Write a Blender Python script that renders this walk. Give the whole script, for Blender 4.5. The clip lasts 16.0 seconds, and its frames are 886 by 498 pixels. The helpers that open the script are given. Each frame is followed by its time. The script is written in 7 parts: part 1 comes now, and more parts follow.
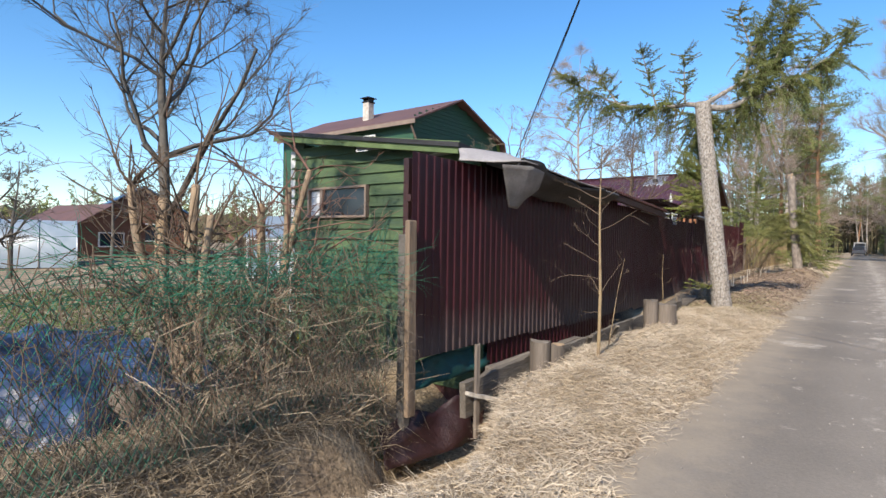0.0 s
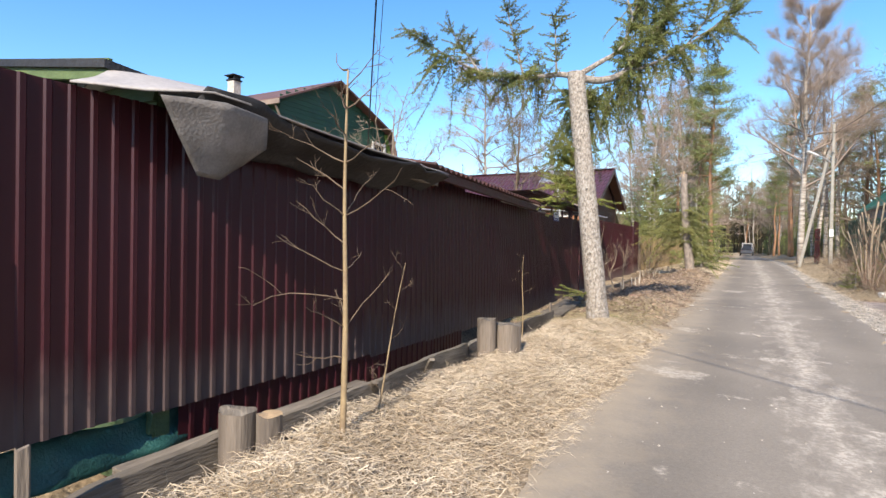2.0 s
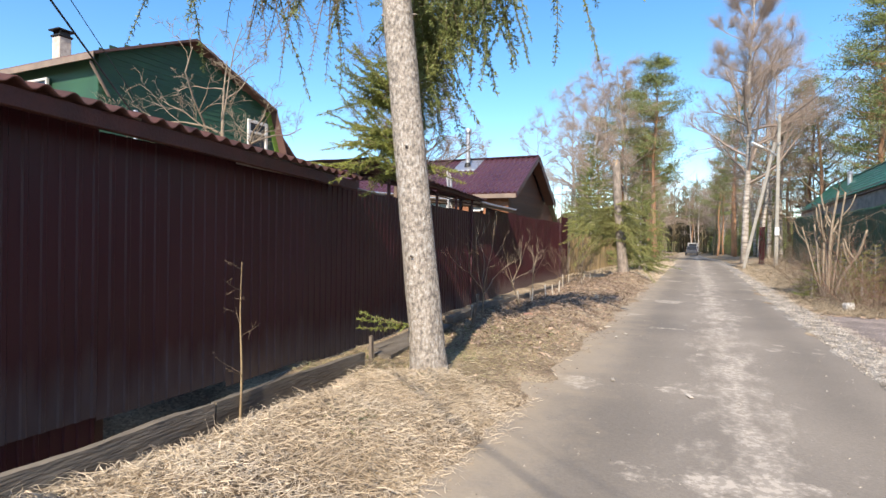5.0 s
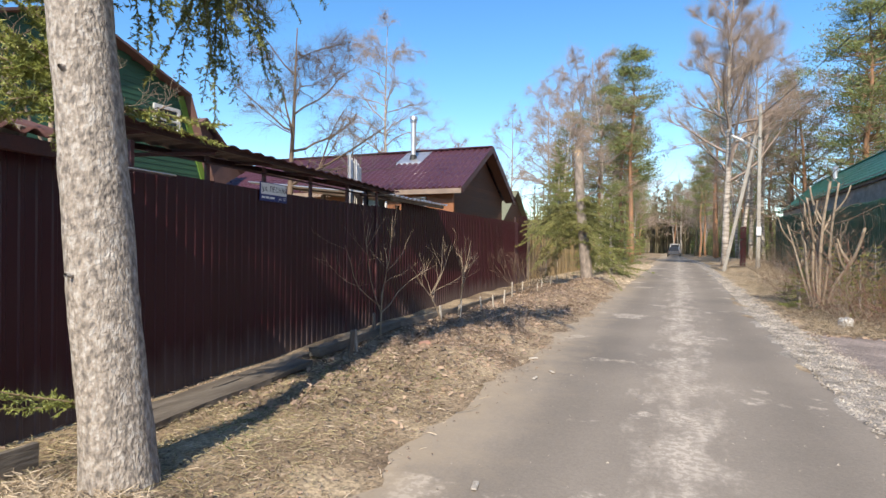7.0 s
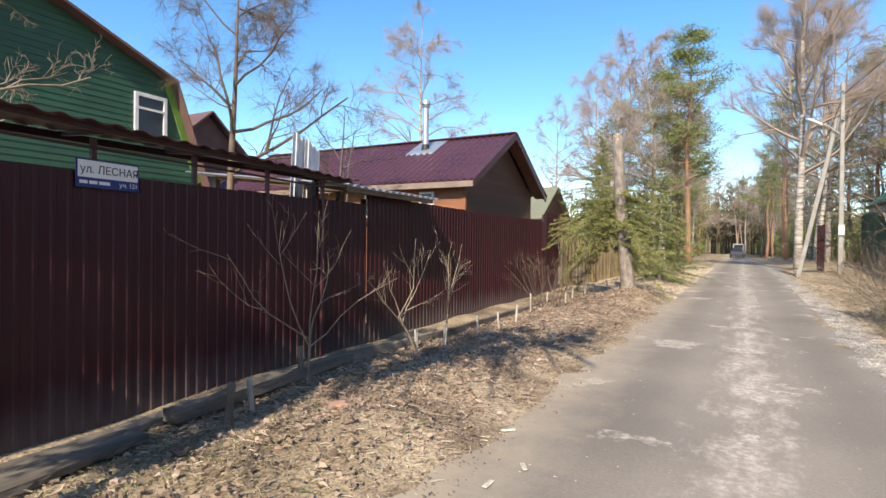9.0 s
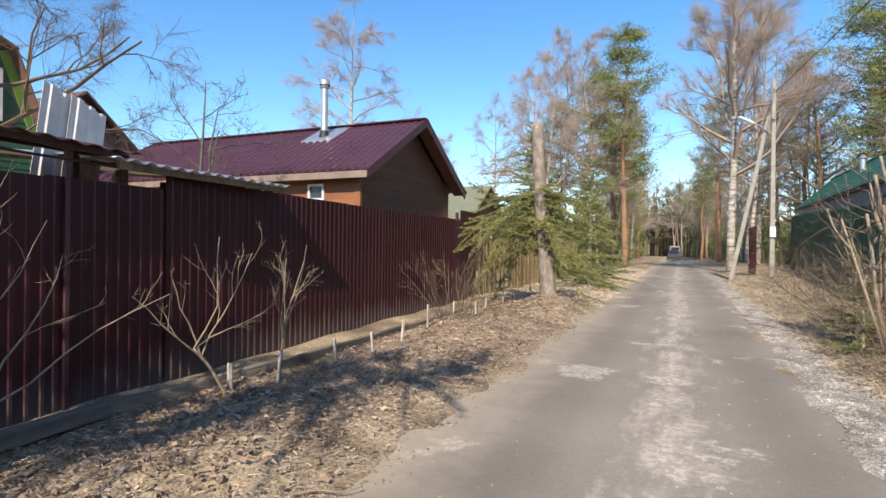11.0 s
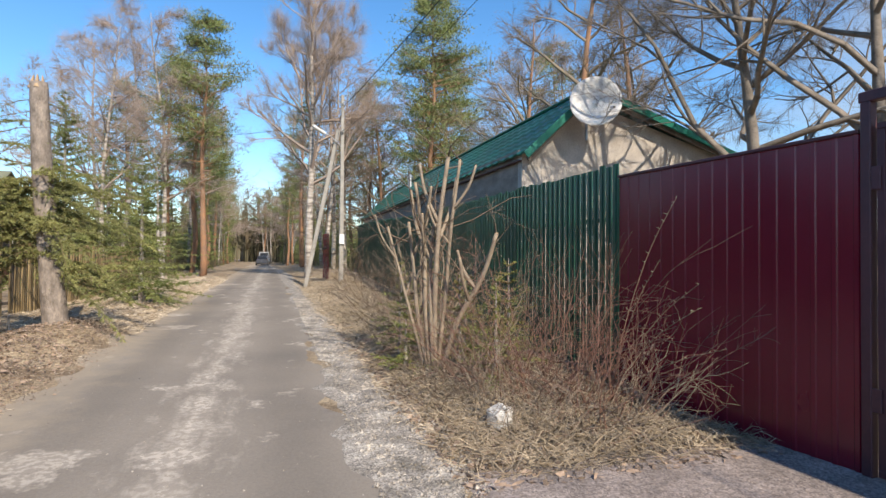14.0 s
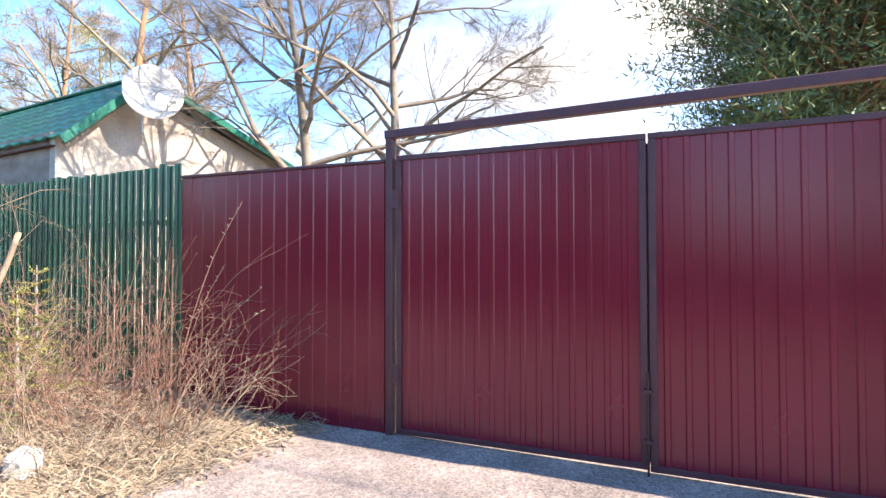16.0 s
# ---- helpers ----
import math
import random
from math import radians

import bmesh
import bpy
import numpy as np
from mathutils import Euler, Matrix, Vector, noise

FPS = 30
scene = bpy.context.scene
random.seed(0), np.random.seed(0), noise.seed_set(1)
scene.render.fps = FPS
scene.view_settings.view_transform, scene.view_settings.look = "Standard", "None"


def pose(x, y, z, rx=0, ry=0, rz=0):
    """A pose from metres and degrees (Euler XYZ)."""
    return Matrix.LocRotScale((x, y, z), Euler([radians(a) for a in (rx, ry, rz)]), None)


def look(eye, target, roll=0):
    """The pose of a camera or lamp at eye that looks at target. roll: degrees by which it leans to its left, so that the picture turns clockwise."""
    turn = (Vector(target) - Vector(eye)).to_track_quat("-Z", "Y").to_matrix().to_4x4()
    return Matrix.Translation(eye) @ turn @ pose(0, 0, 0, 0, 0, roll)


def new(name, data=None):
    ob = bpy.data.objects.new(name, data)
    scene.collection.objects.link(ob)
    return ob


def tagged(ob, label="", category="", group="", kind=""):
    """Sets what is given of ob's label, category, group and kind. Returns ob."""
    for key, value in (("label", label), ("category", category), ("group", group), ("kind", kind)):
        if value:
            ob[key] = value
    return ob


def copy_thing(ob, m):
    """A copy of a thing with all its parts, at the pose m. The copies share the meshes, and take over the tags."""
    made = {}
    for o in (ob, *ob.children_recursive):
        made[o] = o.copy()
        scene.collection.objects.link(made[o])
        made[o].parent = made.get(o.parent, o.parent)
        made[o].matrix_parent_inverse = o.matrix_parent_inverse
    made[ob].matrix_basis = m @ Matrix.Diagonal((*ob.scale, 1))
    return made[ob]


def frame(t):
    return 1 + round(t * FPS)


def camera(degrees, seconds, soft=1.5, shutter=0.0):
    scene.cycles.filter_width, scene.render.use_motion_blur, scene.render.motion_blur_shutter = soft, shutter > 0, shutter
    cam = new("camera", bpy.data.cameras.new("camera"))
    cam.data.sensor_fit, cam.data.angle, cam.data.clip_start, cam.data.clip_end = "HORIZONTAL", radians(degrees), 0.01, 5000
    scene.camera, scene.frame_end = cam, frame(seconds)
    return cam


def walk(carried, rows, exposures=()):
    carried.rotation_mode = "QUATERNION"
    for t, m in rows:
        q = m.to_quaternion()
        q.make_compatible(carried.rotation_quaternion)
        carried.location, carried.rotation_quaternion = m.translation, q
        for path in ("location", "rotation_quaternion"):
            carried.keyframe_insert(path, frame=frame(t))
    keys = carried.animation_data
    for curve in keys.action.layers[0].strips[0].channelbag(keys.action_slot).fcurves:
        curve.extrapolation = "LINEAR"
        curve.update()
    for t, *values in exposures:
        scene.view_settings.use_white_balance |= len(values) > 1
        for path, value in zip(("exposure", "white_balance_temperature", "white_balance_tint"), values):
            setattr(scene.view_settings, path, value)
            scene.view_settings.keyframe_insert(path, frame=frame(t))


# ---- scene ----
cam = camera(77.9, 16.0)
METRES, EYE, TILT, LEAN, TURN = 16.8, 1.35, 0.0, 0.0, 37.3
ROWS = [
    (0.0, 0.0, 0.0, 0.0, 0.01, -0.86, -0.92),
    (0.5, 0.0223, 0.0344, -0.0009, -1.55, -0.83, -0.95),
    (1.0, 0.0467, 0.0642, -0.0002, -4.95, -0.84, -1.1),
    (1.5, 0.0716, 0.0982, -0.001, -5.64, -0.84, -1.1),
    (2.0, 0.0974, 0.1298, -0.0008, -8.22, -0.71, -1.05),
    (2.5, 0.1204, 0.164, -0.0014, -8.67, -0.67, -1.01),
    (3.0, 0.1478, 0.1951, -0.0011, -9.87, -0.62, -0.98),
    (3.5, 0.1745, 0.2281, -0.0015, -10.71, -0.57, -0.94),
    (6.0, 0.3166, 0.3803, -0.0007, -13.82, -0.45, -0.79),
    (6.5, 0.3458, 0.4089, -0.0017, -14.14, -0.33, -0.64),
    (7.0, 0.3719, 0.4392, 0.0014, -14.05, -0.36, -0.69),
    (7.5, 0.3974, 0.4683, 0.0035, -12.76, -0.33, -0.64),
    (8.0, 0.4164, 0.5004, 0.0052, -10.99, -0.41, -0.78),
    (8.5, 0.4406, 0.5308, 0.0056, -9.19, -0.35, -0.6),
    (9.0, 0.4634, 0.5612, 0.0061, -8.66, -0.4, -0.6),
    (9.5, 0.4886, 0.5845, 0.0059, -10.84, -0.27, -0.55),
    (10.0, 0.5107, 0.6102, 0.0047, -12.27, -0.21, -0.6),
    (12.5, 0.6035, 0.7157, 0.0083, -21.69, 0.08, -0.65),
    (13.0, 0.6196, 0.7266, 0.0079, -27.41, 0.25, -0.66),
    (13.5, 0.6344, 0.7304, 0.0093, -36.81, 0.66, -0.51),
    (14.0, 0.6493, 0.733, 0.0099, -54.65, 0.84, -0.38),
    (14.5, 0.6515, 0.7323, 0.0103, -77.87, 1.22, -0.11),
    (15.0, 0.6495, 0.7318, 0.0109, -89.53, 1.32, 0.07),
    (15.5, 0.6488, 0.7334, 0.0109, -95.43, 1.3, 0.06),
    (16.0, 0.6478, 0.7351, 0.0106, -98.37, 1.33, 0.07),
]
walk(cam, [(t, pose(0, 0, EYE, TILT, LEAN, TURN) @ pose(METRES * x, METRES * y, METRES * z, 90 + pitch, roll, yaw)) for t, x, y, z, yaw, pitch, roll in ROWS],
     exposures=[(0.0, 0.27, 6500, 10), (1.5, 0.45, 6550, 10), (2.5, 0.68, 6800, 11), (3.5, 0.68, 6800, 11), (6.5, 0.46, 6750, 10), (7.5, 0.44, 6750, 10), (9.3, 0.62, 6850, 10), (10.0, 0.54, 6800, 10), (12.5, 0.39, 6750, 10), (13.0, 0.41, 6700, 10), (14.0, 0.34, 6750, 10), (14.5, 0.70, 6850, 11), (15.0, 1.2, 6950, 14), (15.5, 1.6, 6950, 15), (16.0, 1.78, 6950, 15)])

# ---- world, sun, exposure ----
SUN = Vector((0.18, -1.0, 0.74)).normalized()
world = bpy.data.worlds.new("world")
scene.world = world
world.use_nodes = True
sky = world.node_tree.nodes.new("ShaderNodeTexSky")
sky.sky_type, sky.sun_disc = "NISHITA", False
sky.sun_elevation = math.asin(SUN.z)
sky.sun_rotation = math.atan2(SUN.x, SUN.y)
sky.altitude, sky.air_density, sky.dust_density, sky.ozone_density = 0, 1.0, 0.25, 3.2
back = world.node_tree.nodes["Background"]
back.inputs["Strength"].default_value = 0.18
rich = world.node_tree.nodes.new("ShaderNodeHueSaturation")
rich.inputs["Saturation"].default_value = 1.24
world.node_tree.links.new(sky.outputs[0], rich.inputs["Color"])
wn, wl = world.node_tree.nodes, world.node_tree.links
way = wn.new("ShaderNodeTexCoord")
axes = wn.new("ShaderNodeSeparateXYZ")
wl.new(way.outputs["Generated"], axes.inputs[0])
veil = wn.new("ShaderNodeMapRange")
veil.interpolation_type = "SMOOTHSTEP"
veil.inputs["From Min"].default_value, veil.inputs["From Max"].default_value = 0.35, 1.0
wl.new(axes.outputs["X"], veil.inputs["Value"])
wisps = wn.new("ShaderNodeTexNoise")
wisps.inputs["Scale"].default_value, wisps.inputs["Detail"].default_value = 2.2, 6.0
stretched = wn.new("ShaderNodeMapping")
stretched.inputs["Scale"].default_value = (1.0, 1.0, 3.0)
wl.new(way.outputs["Generated"], stretched.inputs[0])
wl.new(stretched.outputs[0], wisps.inputs["Vector"])
thin = wn.new("ShaderNodeMapRange")
thin.inputs["From Min"].default_value, thin.inputs["From Max"].default_value = 0.30, 0.60
wl.new(wisps.outputs["Fac"], thin.inputs["Value"])
amount = wn.new("ShaderNodeMath")
amount.operation = "MULTIPLY"
wl.new(veil.outputs[0], amount.inputs[0])
wl.new(thin.outputs[0], amount.inputs[1])
cirrus = wn.new("ShaderNodeMix")
cirrus.data_type = "RGBA"
wl.new(amount.outputs[0], cirrus.inputs[0])
wl.new(rich.outputs[0], cirrus.inputs[6])
cirrus.inputs[7].default_value = (3.0, 2.9, 2.75, 1)
wl.new(cirrus.outputs[2], back.inputs[0])
lamp = bpy.data.lights.new("sun", "SUN")
lamp.energy, lamp.angle, lamp.color = 5.0, radians(0.5), (1.0, 0.90, 0.76)
sun = new("sun", lamp)
sun.matrix_world = look(SUN * 60, (0, 0, 0))

rnd = random.Random(7)
rng = np.random.default_rng(11)


# ---- materials ----
def mat(name, a, b=None, scale=6.0, rough=0.8, metal=0.0, bump=0.0, bump_scale=60.0, fine=0.25, stretch=(1, 1, 1),
        vary=0.0, spec=0.5, c=None, dirt=0.0, island=False, sheen=0.0, coord="Object"):
    """A surface with colours a to b in large patches, fine grain over them, relief, and a tint that differs from piece to piece."""
    m = bpy.data.materials.new(name)
    m.use_nodes = True
    t = m.node_tree
    n, l = t.nodes, t.links
    p = n["Principled BSDF"]
    b = b or tuple(v * 0.75 for v in a)
    co = n.new("ShaderNodeTexCoord")
    mp = n.new("ShaderNodeMapping")
    mp.inputs["Scale"].default_value = stretch
    l.new(co.outputs[coord], mp.inputs[0])
    big = n.new("ShaderNodeTexNoise")
    big.inputs["Scale"].default_value, big.inputs["Detail"].default_value = scale, 5
    l.new(mp.outputs[0], big.inputs["Vector"])
    ramp = n.new("ShaderNodeValToRGB")
    ramp.color_ramp.elements[0].position, ramp.color_ramp.elements[1].position = 0.32, 0.68
    ramp.color_ramp.elements[0].color, ramp.color_ramp.elements[1].color = (*b, 1), (*a, 1)
    if c:
        e = ramp.color_ramp.elements.new(0.5)
        e.color = (*c, 1)
    l.new(big.outputs["Fac"], ramp.inputs[0])
    small = n.new("ShaderNodeTexNoise")
    small.inputs["Scale"].default_value, small.inputs["Detail"].default_value = bump_scale, 6
    l.new(mp.outputs[0], small.inputs["Vector"])
    mix = n.new("ShaderNodeMix")
    mix.data_type, mix.blend_type = "RGBA", "OVERLAY"
    mix.inputs[0].default_value = fine
    l.new(ramp.outputs[0], mix.inputs[6])
    bw = n.new("ShaderNodeRGBToBW")
    l.new(small.outputs["Color"], bw.inputs[0])
    l.new(bw.outputs[0], mix.inputs[7])
    out = mix.outputs[2]
    if vary or island:
        hsv = n.new("ShaderNodeHueSaturation")
        mr = n.new("ShaderNodeMapRange")
        mr.inputs[3].default_value, mr.inputs[4].default_value = 1 - (vary or 0.3), 1 + (vary or 0.3)
        if island:
            g = n.new("ShaderNodeNewGeometry")
            l.new(g.outputs["Random Per Island"], mr.inputs[0])
        else:
            oi = n.new("ShaderNodeObjectInfo")
            l.new(oi.outputs["Random"], mr.inputs[0])
        l.new(mr.outputs[0], hsv.inputs["Value"])
        l.new(out, hsv.inputs["Color"])
        out = hsv.outputs[0]
    l.new(out, p.inputs["Base Color"])
    rr = n.new("ShaderNodeMapRange")
    rr.inputs[3].default_value, rr.inputs[4].default_value = max(0.05, rough - 0.12), min(1, rough + 0.12)
    l.new(big.outputs["Fac"], rr.inputs[0])
    l.new(rr.outputs[0], p.inputs["Roughness"])
    p.inputs["Metallic"].default_value = metal
    p.inputs["Specular IOR Level"].default_value = spec
    if bump:
        bp = n.new("ShaderNodeBump")
        bp.inputs["Strength"].default_value, bp.inputs["Distance"].default_value = bump, 0.02
        l.new(small.outputs["Fac"], bp.inputs["Height"])
        l.new(bp.outputs[0], p.inputs["Normal"])
    return m


def plank_mat(name, a, b, rough=0.8, vary=0.2):
    return mat(name, a, b, scale=3, rough=rough, bump=0.5, bump_scale=26, fine=0.55, stretch=(2, 2, 0.25), vary=vary)


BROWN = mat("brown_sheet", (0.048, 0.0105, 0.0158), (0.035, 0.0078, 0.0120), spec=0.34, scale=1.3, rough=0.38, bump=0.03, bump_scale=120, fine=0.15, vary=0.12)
MAROON = mat("maroon_sheet", (0.200, 0.014, 0.031), (0.168, 0.012, 0.026), spec=0.50, scale=1.0, rough=0.23, bump=0.02, bump_scale=120, fine=0.1, vary=0.05)


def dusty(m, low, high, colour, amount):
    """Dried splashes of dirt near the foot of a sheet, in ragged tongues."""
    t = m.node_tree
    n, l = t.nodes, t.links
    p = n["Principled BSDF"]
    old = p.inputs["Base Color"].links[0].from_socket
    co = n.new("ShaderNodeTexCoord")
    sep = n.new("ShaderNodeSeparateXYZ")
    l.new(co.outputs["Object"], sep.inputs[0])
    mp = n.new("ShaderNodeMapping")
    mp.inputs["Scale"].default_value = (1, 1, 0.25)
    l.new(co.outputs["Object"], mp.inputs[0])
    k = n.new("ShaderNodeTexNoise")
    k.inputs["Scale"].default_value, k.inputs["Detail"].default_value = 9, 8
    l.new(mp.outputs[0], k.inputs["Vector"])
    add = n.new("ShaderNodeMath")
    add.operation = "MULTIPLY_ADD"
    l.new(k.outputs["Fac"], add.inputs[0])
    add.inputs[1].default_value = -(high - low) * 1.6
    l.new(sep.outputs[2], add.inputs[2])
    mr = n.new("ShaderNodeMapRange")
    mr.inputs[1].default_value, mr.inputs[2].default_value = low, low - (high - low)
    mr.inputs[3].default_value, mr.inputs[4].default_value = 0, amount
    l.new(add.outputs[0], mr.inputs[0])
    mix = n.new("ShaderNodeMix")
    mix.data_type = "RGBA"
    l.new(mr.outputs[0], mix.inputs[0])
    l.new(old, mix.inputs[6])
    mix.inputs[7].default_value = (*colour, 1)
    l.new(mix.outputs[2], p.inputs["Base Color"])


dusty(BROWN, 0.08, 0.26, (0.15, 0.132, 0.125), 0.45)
MAROON_FRAME = mat("maroon_frame", (0.095, 0.034, 0.040), (0.065, 0.024, 0.030), scale=5, rough=0.5, fine=0.3)
GREEN_WALL = mat("green_board", (0.082, 0.128, 0.052), (0.045, 0.078, 0.038), scale=3, rough=0.7, bump=0.4, bump_scale=18, fine=0.4, stretch=(0.6, 2, 3), vary=0.12)
GREEN_TRIM = mat("green_trim", (0.135, 0.19, 0.075), (0.085, 0.13, 0.05), scale=5, rough=0.7, bump=0.3, fine=0.4)
GREEN_HOUSE = mat("green_house_wall", (0.030, 0.100, 0.055), (0.022, 0.072, 0.042), scale=1.2, rough=0.6, bump=0.1, fine=0.2, vary=0.06)
LIME_TRIM = mat("lime_trim", (0.16, 0.30, 0.05), (0.12, 0.22, 0.04), rough=0.6)
GREEN_PICKET = mat("green_picket", (0.007, 0.078, 0.044), (0.005, 0.055, 0.032), scale=3, rough=0.33, fine=0.15, vary=0.12)
GREEN_TILE = mat("green_metal_tile", (0.010, 0.150, 0.105), (0.008, 0.115, 0.080), scale=1.2, rough=0.33, fine=0.15)
PURPLE_ROOF = mat("cherry_metal_tile", (0.080, 0.031, 0.041), (0.064, 0.025, 0.034), scale=1.0, rough=0.30, fine=0.15)
BROWN_ROOF = mat("brown_roof", (0.16, 0.085, 0.075), (0.11, 0.060, 0.055), scale=1.5, rough=0.7, bump=0.2)
RED_CORR = mat("red_corrugated", (0.125, 0.052, 0.046), (0.065, 0.034, 0.032), scale=2.0, rough=0.75, bump=0.3, fine=0.4)
FELT_TOP = mat("grey_roofing", (0.42, 0.39, 0.38), (0.30, 0.28, 0.275), scale=2.2, rough=0.8, bump=0.25, bump_scale=30, fine=0.35)
FELT_DARK = mat("worn_roofing_felt", (0.038, 0.037, 0.041), (0.011, 0.0105, 0.0125), scale=2.4, rough=0.65, bump=0.5, bump_scale=22, fine=0.4)
# sun-facing boards of the timber house: sunlight is put into the orange
SUNLIT_WOOD = mat("sunlit_orange_boards", (0.29, 0.118, 0.048), (0.20, 0.078, 0.034), scale=3, rough=0.55, bump=0.2, bump_scale=20, fine=0.4, stretch=(0.4, 3, 3), vary=0.12)
# its gables' shade is put into this brown; garden houses use it too
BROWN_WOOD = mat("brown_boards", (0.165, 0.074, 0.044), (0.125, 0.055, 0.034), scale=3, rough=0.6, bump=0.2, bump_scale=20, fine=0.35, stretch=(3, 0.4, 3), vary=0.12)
FASCIA = mat("pale_fascia", (0.28, 0.21, 0.165), (0.20, 0.15, 0.12), scale=4, rough=0.7, fine=0.3)
WEATHERED = plank_mat("weathered_wood", (0.25, 0.205, 0.165), (0.13, 0.105, 0.085))
GREY_PLANK = mat("grey_plank", (0.22, 0.19, 0.155), (0.10, 0.082, 0.066), scale=3, rough=0.9, bump=0.6, bump_scale=24, fine=0.6, stretch=(2.5, 0.3, 2.5), vary=0.25)
DARK_RAIL = mat("dark_frame", (0.050, 0.018, 0.018), (0.030, 0.012, 0.012), scale=8, rough=0.6, fine=0.3)
PALE_PEG = mat("pale_peg", (0.64, 0.58, 0.50), (0.38, 0.33, 0.27), scale=9, rough=0.85, fine=0.5, vary=0.3, stretch=(3, 3, 0.5))
PICKET_WOOD = mat("yellow_pickets", (0.30, 0.215, 0.105), (0.20, 0.145, 0.075), scale=4, rough=0.85, bump=0.4, fine=0.5, stretch=(3, 3, 0.4), vary=0.3)
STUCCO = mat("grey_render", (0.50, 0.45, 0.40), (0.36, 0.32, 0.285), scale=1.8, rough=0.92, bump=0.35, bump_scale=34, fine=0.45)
WHITE = mat("white_paint", (0.76, 0.75, 0.73), (0.62, 0.61, 0.60), scale=5, rough=0.55, fine=0.15)
GREY_METAL = mat("zinc_sheet", (0.62, 0.62, 0.63), (0.50, 0.50, 0.52), scale=5, rough=0.35, metal=0.75, fine=0.15)
CONCRETE = mat("concrete", (0.36, 0.335, 0.29), (0.27, 0.25, 0.22), scale=4, rough=0.9, bump=0.2, fine=0.35)
BRICK_WHITE = mat("limewashed_brick", (0.62, 0.58, 0.52), (0.42, 0.36, 0.31), scale=8, rough=0.9, bump=0.5, fine=0.4)
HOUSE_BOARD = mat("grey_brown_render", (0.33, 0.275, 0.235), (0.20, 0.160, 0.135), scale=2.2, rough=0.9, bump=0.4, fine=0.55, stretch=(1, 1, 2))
RUST = mat("rusty_tin", (0.075, 0.024, 0.022), (0.042, 0.014, 0.014), scale=5, rough=0.6, bump=0.3, fine=0.4)
TEAL_TARP = mat("teal_tarp", (0.020, 0.090, 0.075), (0.010, 0.045, 0.040), scale=6, rough=0.5, bump=0.4)
BLUE_TARP = mat("blue_tarp", (0.040, 0.080, 0.180), (0.007, 0.010, 0.020), scale=3, rough=0.4, bump=0.5, bump_scale=12, fine=0.4)
NET_GREEN = mat("green_net", (0.045, 0.230, 0.135), (0.030, 0.160, 0.095), scale=5, rough=0.6)
POLYTUNNEL = mat("polycarbonate", (0.24, 0.29, 0.34), (0.19, 0.24, 0.29), scale=2, rough=0.4, fine=0.1)
BLACK = mat("black_rubber", (0.016, 0.016, 0.017), rough=0.6)
CAR_PAINT = mat("dark_car_paint", (0.06, 0.065, 0.08), (0.05, 0.055, 0.07), rough=0.25, spec=0.6)
VAN_PAINT = mat("pale_van_paint", (0.34, 0.34, 0.35), rough=0.35)
SIGN_WHITE = mat("sign_white", (0.80, 0.80, 0.80), (0.76, 0.76, 0.76), rough=0.4, fine=0.05)
SIGN_BLUE = mat("sign_blue", (0.020, 0.035, 0.19), (0.016, 0.028, 0.16), rough=0.4, fine=0.05)
SIGN_INK = mat("sign_ink", (0.025, 0.026, 0.035), rough=0.5)
STRAW_BLADE = mat("dry_grass", (0.60, 0.505, 0.385), (0.42, 0.335, 0.235), scale=2.5, rough=0.8, fine=0.2, island=True, vary=0.35)
REED_BLADE = mat("grey_dead_grass", (0.42, 0.34, 0.24), (0.235, 0.185, 0.125), scale=2.5, rough=0.85, fine=0.2, island=True, vary=0.4)
LEAF_LITTER = mat("leaf_litter", (0.37, 0.270, 0.200), (0.150, 0.108, 0.082), scale=3, rough=0.85, fine=0.3, island=True, vary=0.45)
GREEN_BLADE = mat("green_grass", (0.115, 0.165, 0.040), (0.075, 0.120, 0.028), scale=3, rough=0.75, island=True, vary=0.3)
TWIG = mat("brown_twig", (0.185, 0.130, 0.088), (0.11, 0.078, 0.055), scale=9, rough=0.85, fine=0.4)
TWIG_RED = mat("red_twig", (0.265, 0.140, 0.100), (0.165, 0.088, 0.064), scale=9, rough=0.75, fine=0.3)
TWIG_TAN = mat("tan_twig", (0.33, 0.26, 0.185), (0.21, 0.165, 0.12), scale=9, rough=0.85, fine=0.4)
SNAG_BARK = mat("old_spruce_bark", (0.32, 0.265, 0.22), (0.14, 0.115, 0.095), scale=9, rough=0.92, bump=0.9, bump_scale=40, fine=0.7, stretch=(1, 1, 0.5))
TREE_BARK = mat("grey_brown_bark", (0.235, 0.20, 0.165), (0.125, 0.105, 0.085), scale=6, rough=0.9, bump=0.5, bump_scale=40, fine=0.5)
TWIG_GREY = mat("grey_bark", (0.155, 0.140, 0.122), (0.085, 0.076, 0.066), scale=6, rough=0.9, bump=0.5, bump_scale=40, fine=0.5)
SAPLING = mat("yellow_sapling_bark", (0.37, 0.275, 0.150), (0.22, 0.155, 0.095), scale=6, rough=0.75, fine=0.4)
PRUNED = mat("pruned_bark", (0.40, 0.29, 0.185), (0.21, 0.155, 0.105), scale=5, rough=0.85, bump=0.4, bump_scale=40, fine=0.5, stretch=(2, 2, 0.5))
SPRUCE_BARK = mat("spruce_bark", (0.44, 0.415, 0.385), (0.15, 0.135, 0.122), scale=34, rough=0.92, bump=1.0, bump_scale=60, fine=0.85, stretch=(1, 1, 0.6), c=(0.34, 0.295, 0.25))
CUT_WOOD = mat("cut_wood", (0.50, 0.36, 0.22), (0.36, 0.25, 0.15), scale=8, rough=0.8, fine=0.4)
